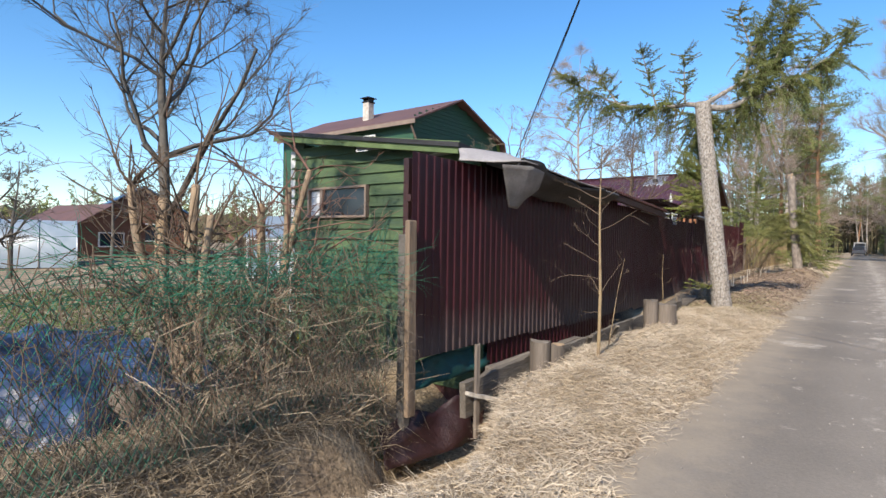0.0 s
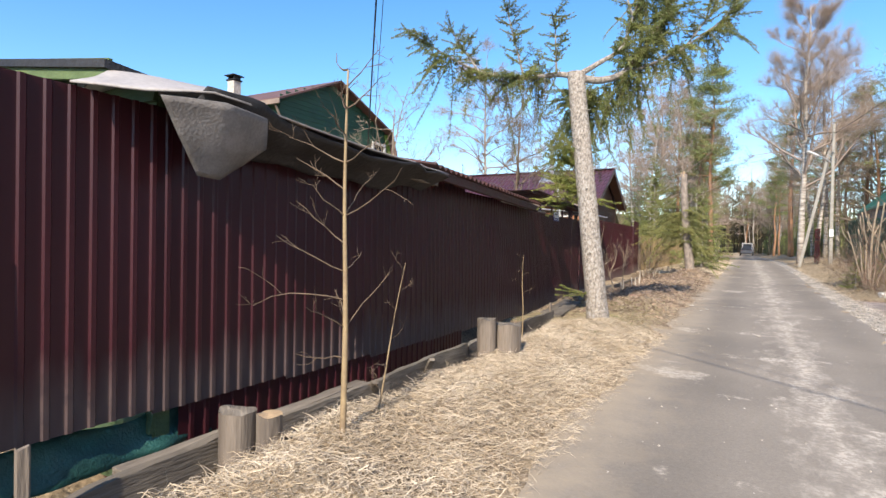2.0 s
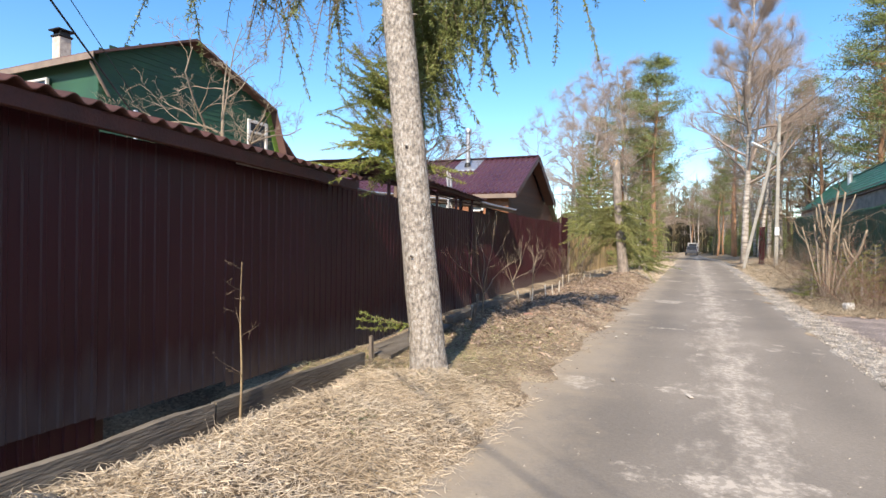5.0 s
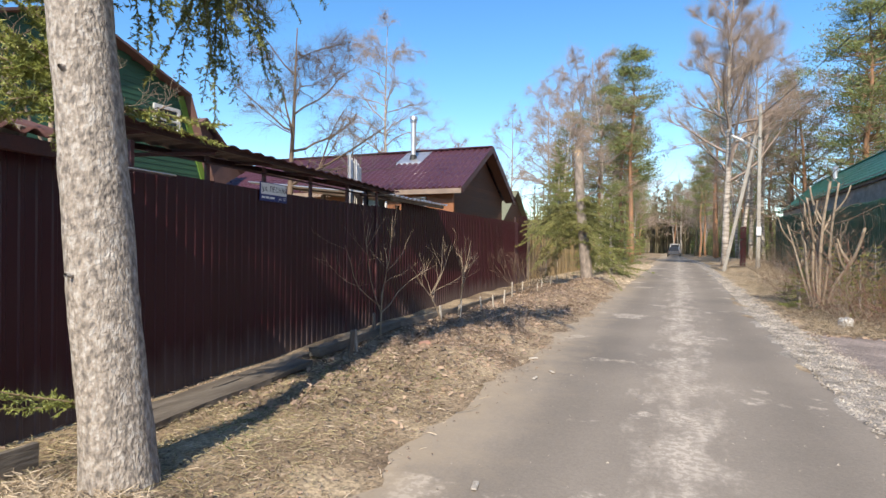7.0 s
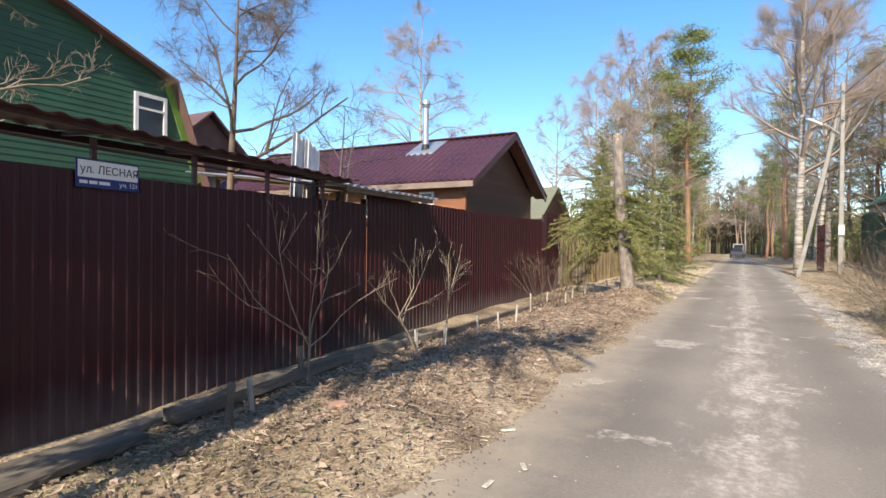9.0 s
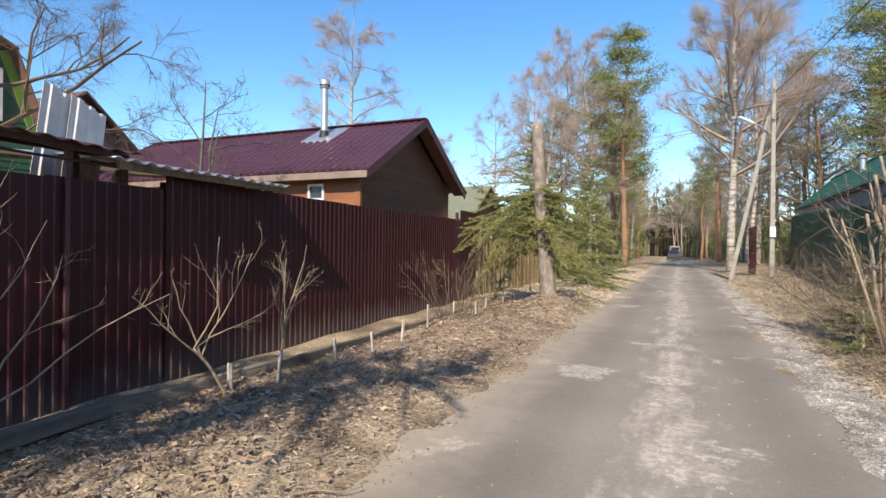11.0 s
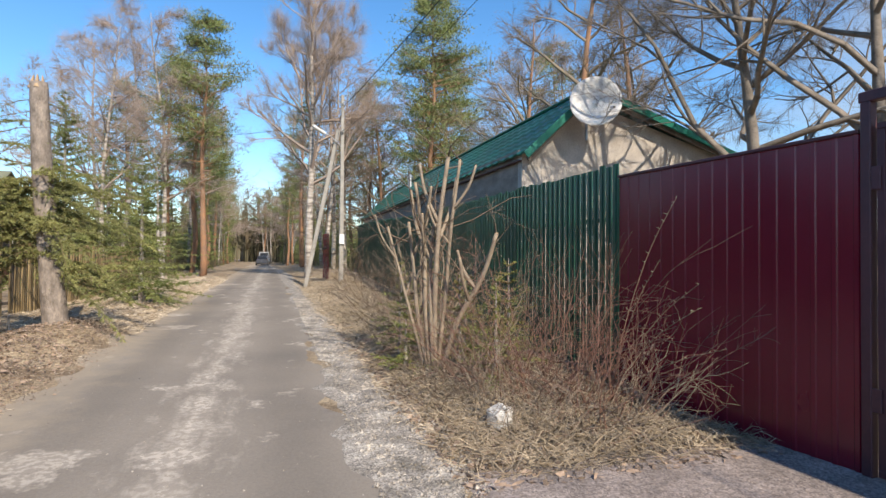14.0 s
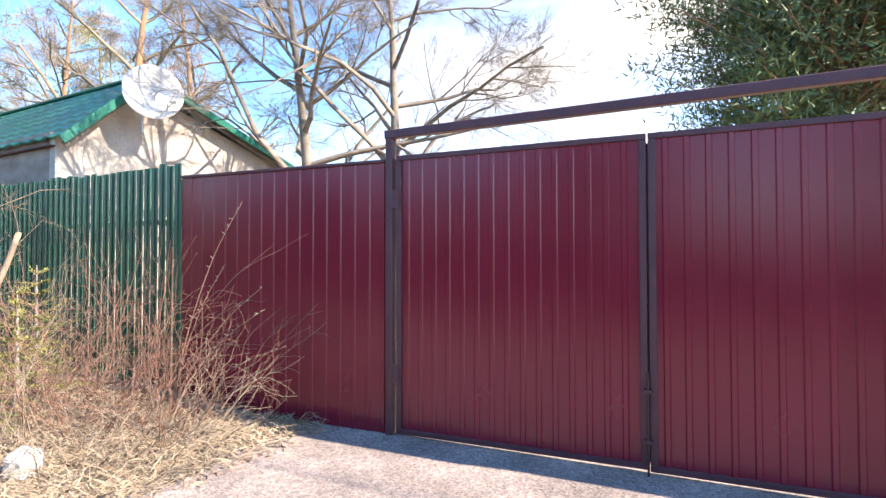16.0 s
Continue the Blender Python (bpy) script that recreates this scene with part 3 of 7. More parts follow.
# ---- profiled sheet fences ----
def sheet_mesh(name, width, height, pitch, depth, crest, material):
    """A profiled steel sheet: its face looks along +x, it runs along +y from the origin."""
    prof = []
    n = round(width / pitch)
    s = depth * 0.9
    for i in range(n):
        y = i * pitch
        prof += [(0, y), (0, y + pitch - crest - 2 * s), (depth, y + pitch - crest - s), (depth, y + pitch - s)]
    prof.append((0, n * pitch))
    k = len(prof)
    v = [(x, y, z) for z in (0, height) for x, y in prof] + [(x - 0.003, y, z) for z in (0, height) for x, y in prof]
    f = []
    for i in range(k - 1):
        f.append((i, i + 1, k + i + 1, k + i))
        f.append((2 * k + i + 1, 2 * k + i, 3 * k + i, 3 * k + i + 1))
        f.append((k + i, k + i + 1, 3 * k + i + 1, 3 * k + i))
        f.append((i + 1, i, 2 * k + i, 2 * k + i + 1))
    f += [(0, k, 3 * k, 2 * k), (k - 1, 3 * k - 1, 4 * k - 1, 2 * k - 1)]
    me = bpy.data.meshes.new(name)
    me.from_pydata(v, [], f)
    me.materials.append(material)
    return me


FX_Y, FX_X = (3.0, 3.6, 7.5, 10.5, 14.5, 20.0, 27.5), (-3.09, -3.1, -3.2, -3.38, -3.8, -4.13, -4.2)


def fence_x(y):
    return float(np.interp(y, FX_Y, FX_X))


def fence_run(label, y0, y1, top, bottom, width=1.15, group="roadside fence runs", mat_=None, jig=0.012, back=0.0):
    """Brown sheets side by side on two rails and posts, along the fence line."""
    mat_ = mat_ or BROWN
    fe = thing("sheet_fence", fence_x(y0), y0, 0, 0, label, "fence", group)
    me = sheet_mesh("sheet", width, 1.0, 0.115, 0.0105, 0.026, mat_)
    y = y0
    while y < y1 - 0.05:
        x0, x1 = fence_x(y), fence_x(y + width)
        ob = new("sheet", me)
        ob.parent = fe
        zb = bottom(y) + rnd.uniform(-jig, jig)
        zt = top(y) + rnd.uniform(-jig, jig)
        ob.matrix_basis = pose(x0 - fe.location.x - back, y - y0, zb, 0, 0, math.degrees(math.atan2(-(x1 - x0), width))) @ Matrix.Diagonal((1, min(1, (y1 - y) / width), zt - zb, 1))
        y += width * 0.985
    for z in (0.62, 1.72):
        a, b = Vector((fence_x(y0) - 0.045 - back, y0, z)), Vector((fence_x(y1) - 0.045 - back, y1, z))
        pts = [y0] + [t for t in FX_Y if y0 < t < y1] + [y1]
        for c, d in zip(pts, pts[1:]):
            beam_part("rail", (fence_x(c) - 0.045 - fe.location.x - back, c - y0, z), (fence_x(d) - 0.045 - fe.location.x - back, d - y0, z), 0.05, 0.06, DARK_RAIL, fe)
    y = y0 + 0.08
    while y < y1:
        x = fence_x(y) - 0.12 - back
        box_part("post", (x - fe.location.x - 0.03, y - y0 - 0.03, gz(x, y) - 0.2), (x - fe.location.x + 0.03, y - y0 + 0.03, top(y) - 0.05), DARK_RAIL, fe)
        y += 2.4
    return fe


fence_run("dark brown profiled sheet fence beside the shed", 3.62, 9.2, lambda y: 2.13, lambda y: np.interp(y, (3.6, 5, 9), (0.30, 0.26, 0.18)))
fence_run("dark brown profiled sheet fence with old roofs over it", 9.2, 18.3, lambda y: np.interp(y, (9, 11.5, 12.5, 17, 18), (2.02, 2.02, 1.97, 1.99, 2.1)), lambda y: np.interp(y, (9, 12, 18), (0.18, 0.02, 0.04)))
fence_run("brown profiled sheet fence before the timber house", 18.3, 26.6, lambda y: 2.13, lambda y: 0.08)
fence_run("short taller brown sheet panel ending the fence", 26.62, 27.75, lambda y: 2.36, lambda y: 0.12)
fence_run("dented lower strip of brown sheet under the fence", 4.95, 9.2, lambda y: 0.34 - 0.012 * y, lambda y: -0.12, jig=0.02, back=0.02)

# the corner post with a weathered board
cp = thing("corner_post", -3.05, 3.53, 0, 0, "weathered grey-brown board post at the fence corner", "post")
bm = bmesh.new()
add_beam(bm, (0.03, 0.0, -0.15), (0.0, 0.02, 1.52), 0.105, 0.05, 0.008, up=(1, 0, 0))
part("board", bm, plank_mat("brown_weathered_board", (0.27, 0.195, 0.13), (0.14, 0.10, 0.07)), cp)
bm = bmesh.new()
add_beam(bm, (-0.09, 0.05, -0.35), (-0.10, 0.06, 1.40), 0.09, 0.09, 0.01, up=(1, 0, 0))
part("stake", bm, TWIG_GREY, cp, "dark mossy stake")

# teal tarp and rusty tin stuffed under the fence foot
def crumpled(name, p0, p1, h, material, label, category, waves=7, amp=0.05, lean=0.1):
    n, k = 34, 8
    p0, p1 = Vector(p0), Vector(p1)
    d = p1 - p0
    nrm = Vector((d.y, -d.x, 0)).normalized()
    v = []
    for j in range(k):
        for i in range(n):
            t, s = i / (n - 1), j / (k - 1)
            o = noise.noise(Vector((t * waves, s * 3, p0.y))) * amp + s * lean
            q = p0 + d * t + nrm * -o + Vector((0, 0, h * s * (0.85 + 0.3 * noise.noise(Vector((t * 4, 7, p0.x))))))
            v.append(q)
    f = [(j * n + i, j * n + i + 1, (j + 1) * n + i + 1, (j + 1) * n + i) for j in range(k - 1) for i in range(n - 1)]
    ob = obj(name, v, f, material, None, True)
    so = ob.modifiers.new("solid", "SOLIDIFY")
    so.thickness = 0.008
    return tagged(ob, label, category)


crumpled("tarp_strip", (-3.12, 3.7, 0.02), (-3.15, 5.2, 0.03), 0.26, TEAL_TARP, "dark teal tarp tucked under the sheet fence", "tarp")
# the tin's red is darkened to carry the shade of the ditch
crumpled("rusty_sheet", (-3.06, 3.3, -0.55), (-2.78, 4.2, -0.48), 0.40, mat("shade_dark_bent_tin", (0.036, 0.013, 0.014), (0.020, 0.008, 0.009), scale=5, rough=0.5, bump=0.3, fine=0.4), "bent rusty dark red tin at the ditch corner", "tin sheet", waves=4, amp=0.07, lean=0.16)

# retaining boards along the ditch, with stakes
def rough_board(a, b, w, h, material):
    """An old board: bowed, chipped along its edges, ragged at its ends."""
    a, b = Vector(a), Vector(b)
    d = b - a
    n = max(6, int(d.length / 0.09))
    s = d.cross(Vector((0, 0, 1))).normalized()
    u = s.cross(d.normalized())
    v, f = [], []
    for i in range(n + 1):
        t = i / n
        c = a + d * t + u * 0.02 * noise.noise(Vector((t * 2.5, a.y, 3))) + s * 0.018 * noise.noise(Vector((t * 3, a.y, 9)))
        if i in (0, n):
            c = c + d.normalized() * rnd.uniform(-.02, .02)
        for k, (p, q) in enumerate(((-1, -1), (1, -1), (1, 1), (-1, 1))):
            e = noise.noise(Vector((t * d.length * 6, k * 5, a.x + a.y)))
            v.append(c + s * p * w / 2 * (1 + .12 * e) + u * q * h / 2 * (1 + .09 * e + .05 * noise.noise(Vector((t * d.length * 19, k, 2)))))
    for i in range(n):
        for k in range(4):
            f.append((4 * i + k, 4 * i + (k + 1) % 4, 4 * i + 4 + (k + 1) % 4, 4 * i + 4 + k))
    f += [(3, 2, 1, 0), (4 * n, 4 * n + 1, 4 * n + 2, 4 * n + 3)]
    return obj("ditch_board", v, f, material)


def board_along(pts, w, h, label, material=None):
    for a, b in zip(pts, pts[1:]):
        ob = rough_board(a, b, w, h, material or GREY_PLANK)
        tagged(ob, label, "board", "boards along the ditch")


board_along([(-2.62, 3.75, 0.02), (-2.60, 5.0, 0.09)], 0.06, 0.30, "thick grey retaining board above the ditch")
board_along([(-2.60, 5.02, 0.10), (-2.56, 6.4, 0.13), (-2.60, 7.9, 0.17)], 0.05, 0.22, "grey weathered retaining board beside the bank")
board_along([(-2.72, 4.3, 0.16), (-2.66, 6.2, 0.20)], 0.10, 0.05, "old plank lying over the ditch board")
board_along([(-2.62, 7.95, 0.13), (-2.72, 9.6, 0.15), (-2.85, 11.6, 0.12)], 0.05, 0.22, "mossy retaining board beside the fence")
board_along([(-3.0, 12.2, 0.06), (-3.30, 14.6, 0.07)], 0.26, 0.05, "wide grey plank lying along the fence foot")
board_along([(-3.28, 12.5, 0.05), (-3.55, 15.0, 0.06)], 0.16, 0.06, "split old plank along the fence foot")
board_along([(-3.36, 14.9, 0.12), (-3.62, 17.4, 0.12)], 0.14, 0.10, "rotten timber along the fence foot")
board_along([(-3.62, 17.4, 0.08), (-3.45, 19.6, 0.10), (-3.48, 22.4, 0.10), (-3.55, 26.0, 0.10)], 0.08, 0.16, "dark rotten edging board beside the fence")
board_along([(-2.55, 3.72, 0.1), (-2.38, 4.15, -0.04)], 0.06, 0.03, "short pale slat propped in the ditch", PALE_PEG)
board_along([(-2.50, 6.15, 0.24), (-2.62, 6.28, 0.06)], 0.05, 0.03, "short slat nailed on the ditch board")
board_along([(-2.46, 6.95, 0.28), (-2.62, 7.08, 0.06)], 0.05, 0.03, "short slat nailed on the ditch board")


def stake(x, y, z0, h, w, material, label, group="stakes along the ditch", lean=(0, 0), name="stake"):
    bm = bmesh.new()
    add_beam(bm, (0, 0, 0), (lean[0], lean[1], h), w, w * 0.6, w * 0.12, up=(1, 0, 0))
    for v in bm.verts:
        if v.co.z > h * 0.8:
            v.co.z += rnd.uniform(-0.012, 0.012)
    ob = part(name, bm, material)
    ob.matrix_basis = pose(x, y, z0, 0, 0, rnd.uniform(-30, 30))
    return tagged(ob, label, "stake", group)


stake(-2.53, 3.82, -0.30, 0.79, 0.05, WEATHERED, "grey square stake standing before the ditch board")
for y, x, h, m_ in ((12.05, -3.02, .28, WEATHERED), (15.2, -3.08, .34, WEATHERED), (15.57, -3.20, .30, PALE_PEG), (16.45, -3.46, .36, WEATHERED), (18.4, -3.28, .26, PALE_PEG), (18.85, -3.1, .30, PALE_PEG), (18.95, -3.16, .24, PALE_PEG),
                    (19.75, -3.0, .30, PALE_PEG), (20.7, -3.06, .28, PALE_PEG), (21.6, -3.12, .30, PALE_PEG), (22.9, -3.30, .40, PALE_PEG), (24.4, -3.45, .28, PALE_PEG), (24.75, -3.1, .26, PALE_PEG), (25.6, -3.2, .25, PALE_PEG),
                    (26.9, -3.2, .28, PALE_PEG), (27.9, -3.2, .3, PALE_PEG), (29.2, -3.1, .3, PALE_PEG)):
    stake(x, y, gz(x, y) - 0.08, h + 0.08, 0.06 if m_ is WEATHERED else 0.045, m_, "pale short peg in the verge" if m_ is PALE_PEG else "grey-brown wooden stake in the verge", "pegs in the verge", (rnd.uniform(-.04, .04), rnd.uniform(-.03, .05)), "peg")


def stump(x, y, z, r, h, label, split=False):
    th = thing("stump", x, y, z, rnd.uniform(0, 360), label, "stump", "log stumps by the ditch")
    n, k = 18, 7
    v, f = [], []
    for j in range(k):
        for i in range(n):
            a = 2 * math.pi * i / n
            q = r * (1 + 0.07 * noise.noise(Vector((math.cos(a) * 2, math.sin(a) * 2, j * 0.3 + x))) + 0.10 * max(0, 1 - j / 2))
            v.append((q * math.cos(a), q * math.sin(a), h * j / (k - 1) + (0.03 * noise.noise(Vector((math.cos(a), math.sin(a), y))) if j == k - 1 else 0)))
    for j in range(k - 1):
        for i in range(n):
            f.append((j * n + i, j * n + (i + 1) % n, (j + 1) * n + (i + 1) % n, (j + 1) * n + i))
    obj("bark", v, f, WEATHERED, th, True)
    top = [v[(k - 1) * n + i] for i in range(n)]
    obj("cut_face", [(p[0] * 0.985, p[1] * 0.985, p[2]) for p in top] + [(0, 0, h + 0.004)], [(i, (i + 1) % n, n) for i in range(n)], CUT_WOOD if split else GREY_PLANK, th)
    return th


stump(-2.46, 4.82, -0.1, 0.10, 0.49, "grey log stump standing in the bank")
stump(-2.34, 4.93, -0.1, 0.075, 0.46, "split orange-brown log stump in the bank", True)
stump(-2.27, 7.70, -0.05, 0.095, 0.64, "grey weathered log stump in the bank")
stump(-2.10, 7.86, -0.05, 0.125, 0.58, "broad grey weathered log stump in the bank")

# ---- green weatherboarded shed ----
def pane_window(parent, x0, x1, z0, z1, y, bars=(), frame_=0.06, depth=0.05, face="-y", material=None):
    """A window whose face looks along -y or +x; bars are fractions of the width."""
    material = material or WHITE
    w = new("window")
    w.parent = parent
    swap = face == "+x"

    def bx(name, lo, hi, m_):
        if swap:
            lo, hi = (y - hi[1], lo[0], lo[2]), (y - lo[1], hi[0], hi[2])
        box_part(name, lo, hi, m_, w, 0.004)
    bx("pane", (x0 + frame_, 0.0, z0 + frame_), (x1 - frame_, 0.008, z1 - frame_), GLASS) if swap else bx("pane", (x0 + frame_, y, z0 + frame_), (x1 - frame_, y + 0.008, z1 - frame_), GLASS)
    o = 0 if swap else y
    bx("frame_rail", (x0, o - depth, z1 - frame_), (x1, o + 0.02, z1), material)
    bx("frame_rail", (x0, o - depth, z0), (x1, o + 0.02, z0 + frame_), material)
    bx("frame_stile", (x0, o - depth, z0 + frame_), (x0 + frame_, o + 0.02, z1 - frame_), material)
    bx("frame_stile", (x1 - frame_, o - depth, z0 + frame_), (x1, o + 0.02, z1 - frame_), material)
    for b in bars:
        xb = x0 + (x1 - x0) * b
        bx("frame_bar", (xb - 0.025, o - depth * 0.8, z0 + frame_), (xb + 0.025, o + 0.015, z1 - frame_), material)
    return w


def boards(parent, x0, x1, z0, z1, y, step, material, axis="x", slope_top=None, hole=None, proud=0.022):
    """Lapped boards, one over the other, each its own piece; hole: x0, x1, z0, z1 left open."""
    z = z0
    while z < z1 - 0.01:
        spans = [(x0, x1)]
        if hole and z + step > hole[2] and z < hole[3]:
            spans = [(x0, hole[0]), (hole[1], x1)]
        for a, b in spans:
            if slope_top:
                a, b = slope_top(a, b, z + step * 0.6)
            if b - a < 0.03:
                continue
            h = step + 0.012
            if axis == "x":
                v = [(a, y, z), (b, y, z), (b, y - proud, z), (a, y - proud, z), (a, y, z + h), (b, y, z + h), (b, y - 0.006, z + h), (a, y - 0.006, z + h)]
            else:
                v = [(y, a, z), (y, b, z), (y + proud, b, z), (y + proud, a, z), (y, a, z + h), (y, b, z + h), (y + 0.006, b, z + h), (y + 0.006, a, z + h)]
            obj("board", v, [(0, 1, 2, 3), (3, 2, 6, 7), (7, 6, 5, 4), (0, 4, 5, 1), (1, 5, 6, 2), (0, 3, 7, 4)], material, parent)
        z += step


shed = thing("garden_shed", -4.7, 5.9, 0, 0, "green weatherboarded garden shed with a flat board roof", "shed")
SX0, SX1, SY = -1.58, 1.53, -1.10
wall_f = box_part("wall", (SX0, SY + 0.002, -0.25), (SX1, SY + 0.10, 2.20), GREEN_WALL, shed)
box_part("wall", (SX0, SY + 0.1, -0.25), (SX0 + 0.08, -0.45, 2.66), GREEN_WALL, shed)
boards(wall_f, SX0, SX1, 0.0, 2.70, SY, 0.135, GREEN_WALL, hole=(-1.20, -0.08, 1.62, 2.02), proud=0.036, slope_top=lambda a, b, z: (a, min(b, -1.72 + (2.70 - z) / 0.43 * 3.12)))
pane_window(shed, -1.20, -0.10, 1.62, 2.02, SY - 0.02, bars=(0.24,), frame_=0.03, material=FASCIA)
box_part("curtain", (-1.16, SY - 0.028, 1.66), (-0.96, SY - 0.006, 1.98), WHITE, shed, 0, "white curtain behind the pane")
bm = bmesh.new()
add_beam(bm, (-1.72, SY - 0.22, 2.74), (1.40, SY - 0.22, 2.31), 0.03, 0.13, 0.004)
part("fascia", bm, GREEN_TRIM, shed, "light green board along the roof edge")
bm = bmesh.new()
v = [(-1.80, SY - 0.26, 2.82), (1.42, SY - 0.26, 2.36), (1.36, -0.55, 2.31), (-1.80, -0.4, 2.80)]
vs = [bm.verts.new(p) for p in v] + [bm.verts.new((p[0], p[1], p[2] - 0.05)) for p in v]
for q in ((0, 1, 2, 3), (7, 6, 5, 4), (0, 4, 5, 1), (1, 5, 6, 2), (2, 6, 7, 3), (3, 7, 4, 0)):
    bm.faces.new([vs[i] for i in q])
part("roof", bm, FELT_DARK, shed, "dark felted roof")
box_part("foundation", (SX0 + 0.1, SY + 0.03, -0.6), (SX1, SY + 0.12, -0.02), RUST, shed, 0.01, "reddish sill timber")
box_part("corner_board", (SX0 - 0.03, SY - 0.03, -0.1), (SX0 + 0.06, SY + 0.04, 2.55), WHITE, shed, 0.004, "white corner board")

# ---- old roofs over the fence ----
def draped(name, rows, material, label, category, thick=0.012, wob=0.02, sub=6, parent=None):
    """A sagging sheet through rows of points."""
    g = []
    for r in rows:
        line = []
        for a, b in zip(r, r[1:]):
            for i in range(sub):
                line.append(Vector(a).lerp(Vector(b), i / sub))
        line.append(Vector(r[-1]))
        g.append(line)
    full = []
    for a, b in zip(g, g[1:]):
        for j in range(sub):
            full.append([p.lerp(q, j / sub) for p, q in zip(a, b)])
    full.append(g[-1])
    n = len(full[0])
    v = [p + Vector((noise.noise(p * 3), noise.noise(p * 3 + Vector((9, 0, 0))), noise.noise(p * 2.6 + Vector((0, 5, 0))))) * wob for r in full for p in r]
    f = [(j * n + i, j * n + i + 1, (j + 1) * n + i + 1, (j + 1) * n + i) for j in range(len(full) - 1) for i in range(n - 1)]
    ob = obj(name, v, f, material, parent, True)
    so = ob.modifiers.new("solid", "SOLIDIFY")
    so.thickness = thick
    return tagged(ob, label, category) if category else ob


lean = thing("lean_to_roof", -3.2, 6.2, 0, 0, "sagging grey felt lean-to roof over the fence", "roof")
draped("felt_cover", [[(0.14, -1.96, 2.13), (0.58, -1.42, 2.15), (0.50, 0.1, 2.10), (0.44, 1.55, 2.05)], [(-0.10, -1.62, 2.31), (0.16, -1.10, 2.30), (0.14, 0.2, 2.15), (0.05, 1.6, 2.07)], [(-1.0, -1.4, 2.30), (-1.0, -0.6, 2.26), (-1.0, 0.4, 2.16), (-1.0, 1.6, 2.10)]], FELT_TOP, "", "", parent=lean)
draped("felt_flap", [[(0.585, -1.42, 2.185), (0.54, -0.7, 2.13), (0.50, 0.1, 2.085), (0.44, 1.55, 2.03)], [(0.40, -1.50, 1.98), (0.34, -0.75, 1.96), (0.30, 0.1, 1.95), (0.28, 1.5, 1.93)], [(0.30, -1.32, 1.74), (0.17, -0.9, 1.84), (0.16, 0.1, 1.85), (0.15, 1.45, 1.86)]], FELT_DARK, "", "", wob=0.085, parent=lean)["label"] = "torn dark felt hanging from the edge"
draped("light_flap", [[(0.44, -1.66, 2.10), (0.60, -1.36, 2.10), (0.57, -1.05, 2.08)], [(0.40, -1.52, 1.90), (0.47, -1.24, 1.86), (0.46, -0.95, 1.92)], [(0.34, -1.36, 1.70), (0.36, -1.22, 1.69), (0.36, -1.05, 1.80)]], mat("pale_felt_back", (0.26, 0.245, 0.24), (0.12, 0.112, 0.11), scale=4, rough=0.8, bump=0.4, fine=0.4), "", "", wob=0.01, parent=lean)
beam_part("edge_beam", (0.30, -1.2, 2.06), (0.26, 1.6, 1.97), 0.06, 0.08, WEATHERED, lean)
beam_part("edge_beam", (-0.1, -1.3, 2.14), (-0.1, 1.6, 2.06), 0.08, 0.1, DARK_RAIL, lean)


def corrugated(name, x0, x1, ya, yb, za, zb, zback, pitch, amp, material, label, drop=0.0, parent=None, xb=None):
    """A wavy roof sheet: waves run away from the road; front edge x0 at ya, xb at yb."""
    n = int((yb - ya) / pitch * 8)
    v = []
    xb = x0 if xb is None else xb
    for j in range(5):
        s = j / 4
        for i in range(n + 1):
            t = i / n
            y = ya + (yb - ya) * t
            xf = x0 + (xb - x0) * t
            z = za + (zb - za) * t
            v.append((xf + (x1 - xf) * s, y, z + (zback - z) * s + amp * math.sin(2 * math.pi * (y - ya) / pitch) + 0.02 * noise.noise(Vector((y, s * 3, 1)))))
    f = [(j * (n + 1) + i, j * (n + 1) + i + 1, (j + 1) * (n + 1) + i + 1, (j + 1) * (n + 1) + i) for j in range(4) for i in range(n)]
    ob = obj(name, v, f, material, parent, True)
    so = ob.modifiers.new("solid", "SOLIDIFY")
    so.thickness = 0.008
    return tagged(ob, label, "roof") if not parent else ob


corr = thing("corrugated_roof", -3.2, 7.7, 0, 0, "weathered red-brown corrugated roof over the fence", "roof")
corrugated("corrugated_sheet", 0.37, -2.2, -0.1, 4.6, 2.13, 2.06, 2.62, 0.15, 0.022, RED_CORR, "", parent=corr, xb=-0.12)
beam_part("front_beam", (0.30, 0.0, 2.05), (-0.16, 4.5, 1.97), 0.06, 0.10, RUST, corr)
beam_part("back_beam", (-2.1, 0.0, 2.53), (-2.1, 4.5, 2.52), 0.08, 0.1, DARK_RAIL, corr)
for y in (0.6, 2.4, 4.2):
    box_part("post", (-2.14, y - 0.04, -0.15), (-2.06, y + 0.04, 2.5), DARK_RAIL, corr)
for y in (0.3, 1.6, 2.9, 4.1):
    beam_part("rafter", (0.28 - y * 0.1, y, 2.06), (-2.1, y, 2.55), 0.05, 0.08, WEATHERED, corr)
beam_part("gutter_strip", (-0.02, 2.6, 1.96), (-0.33, 5.4, 1.95), 0.07, 0.015, GREY_METAL, corr, label="bent pale metal strip under the roof edge")

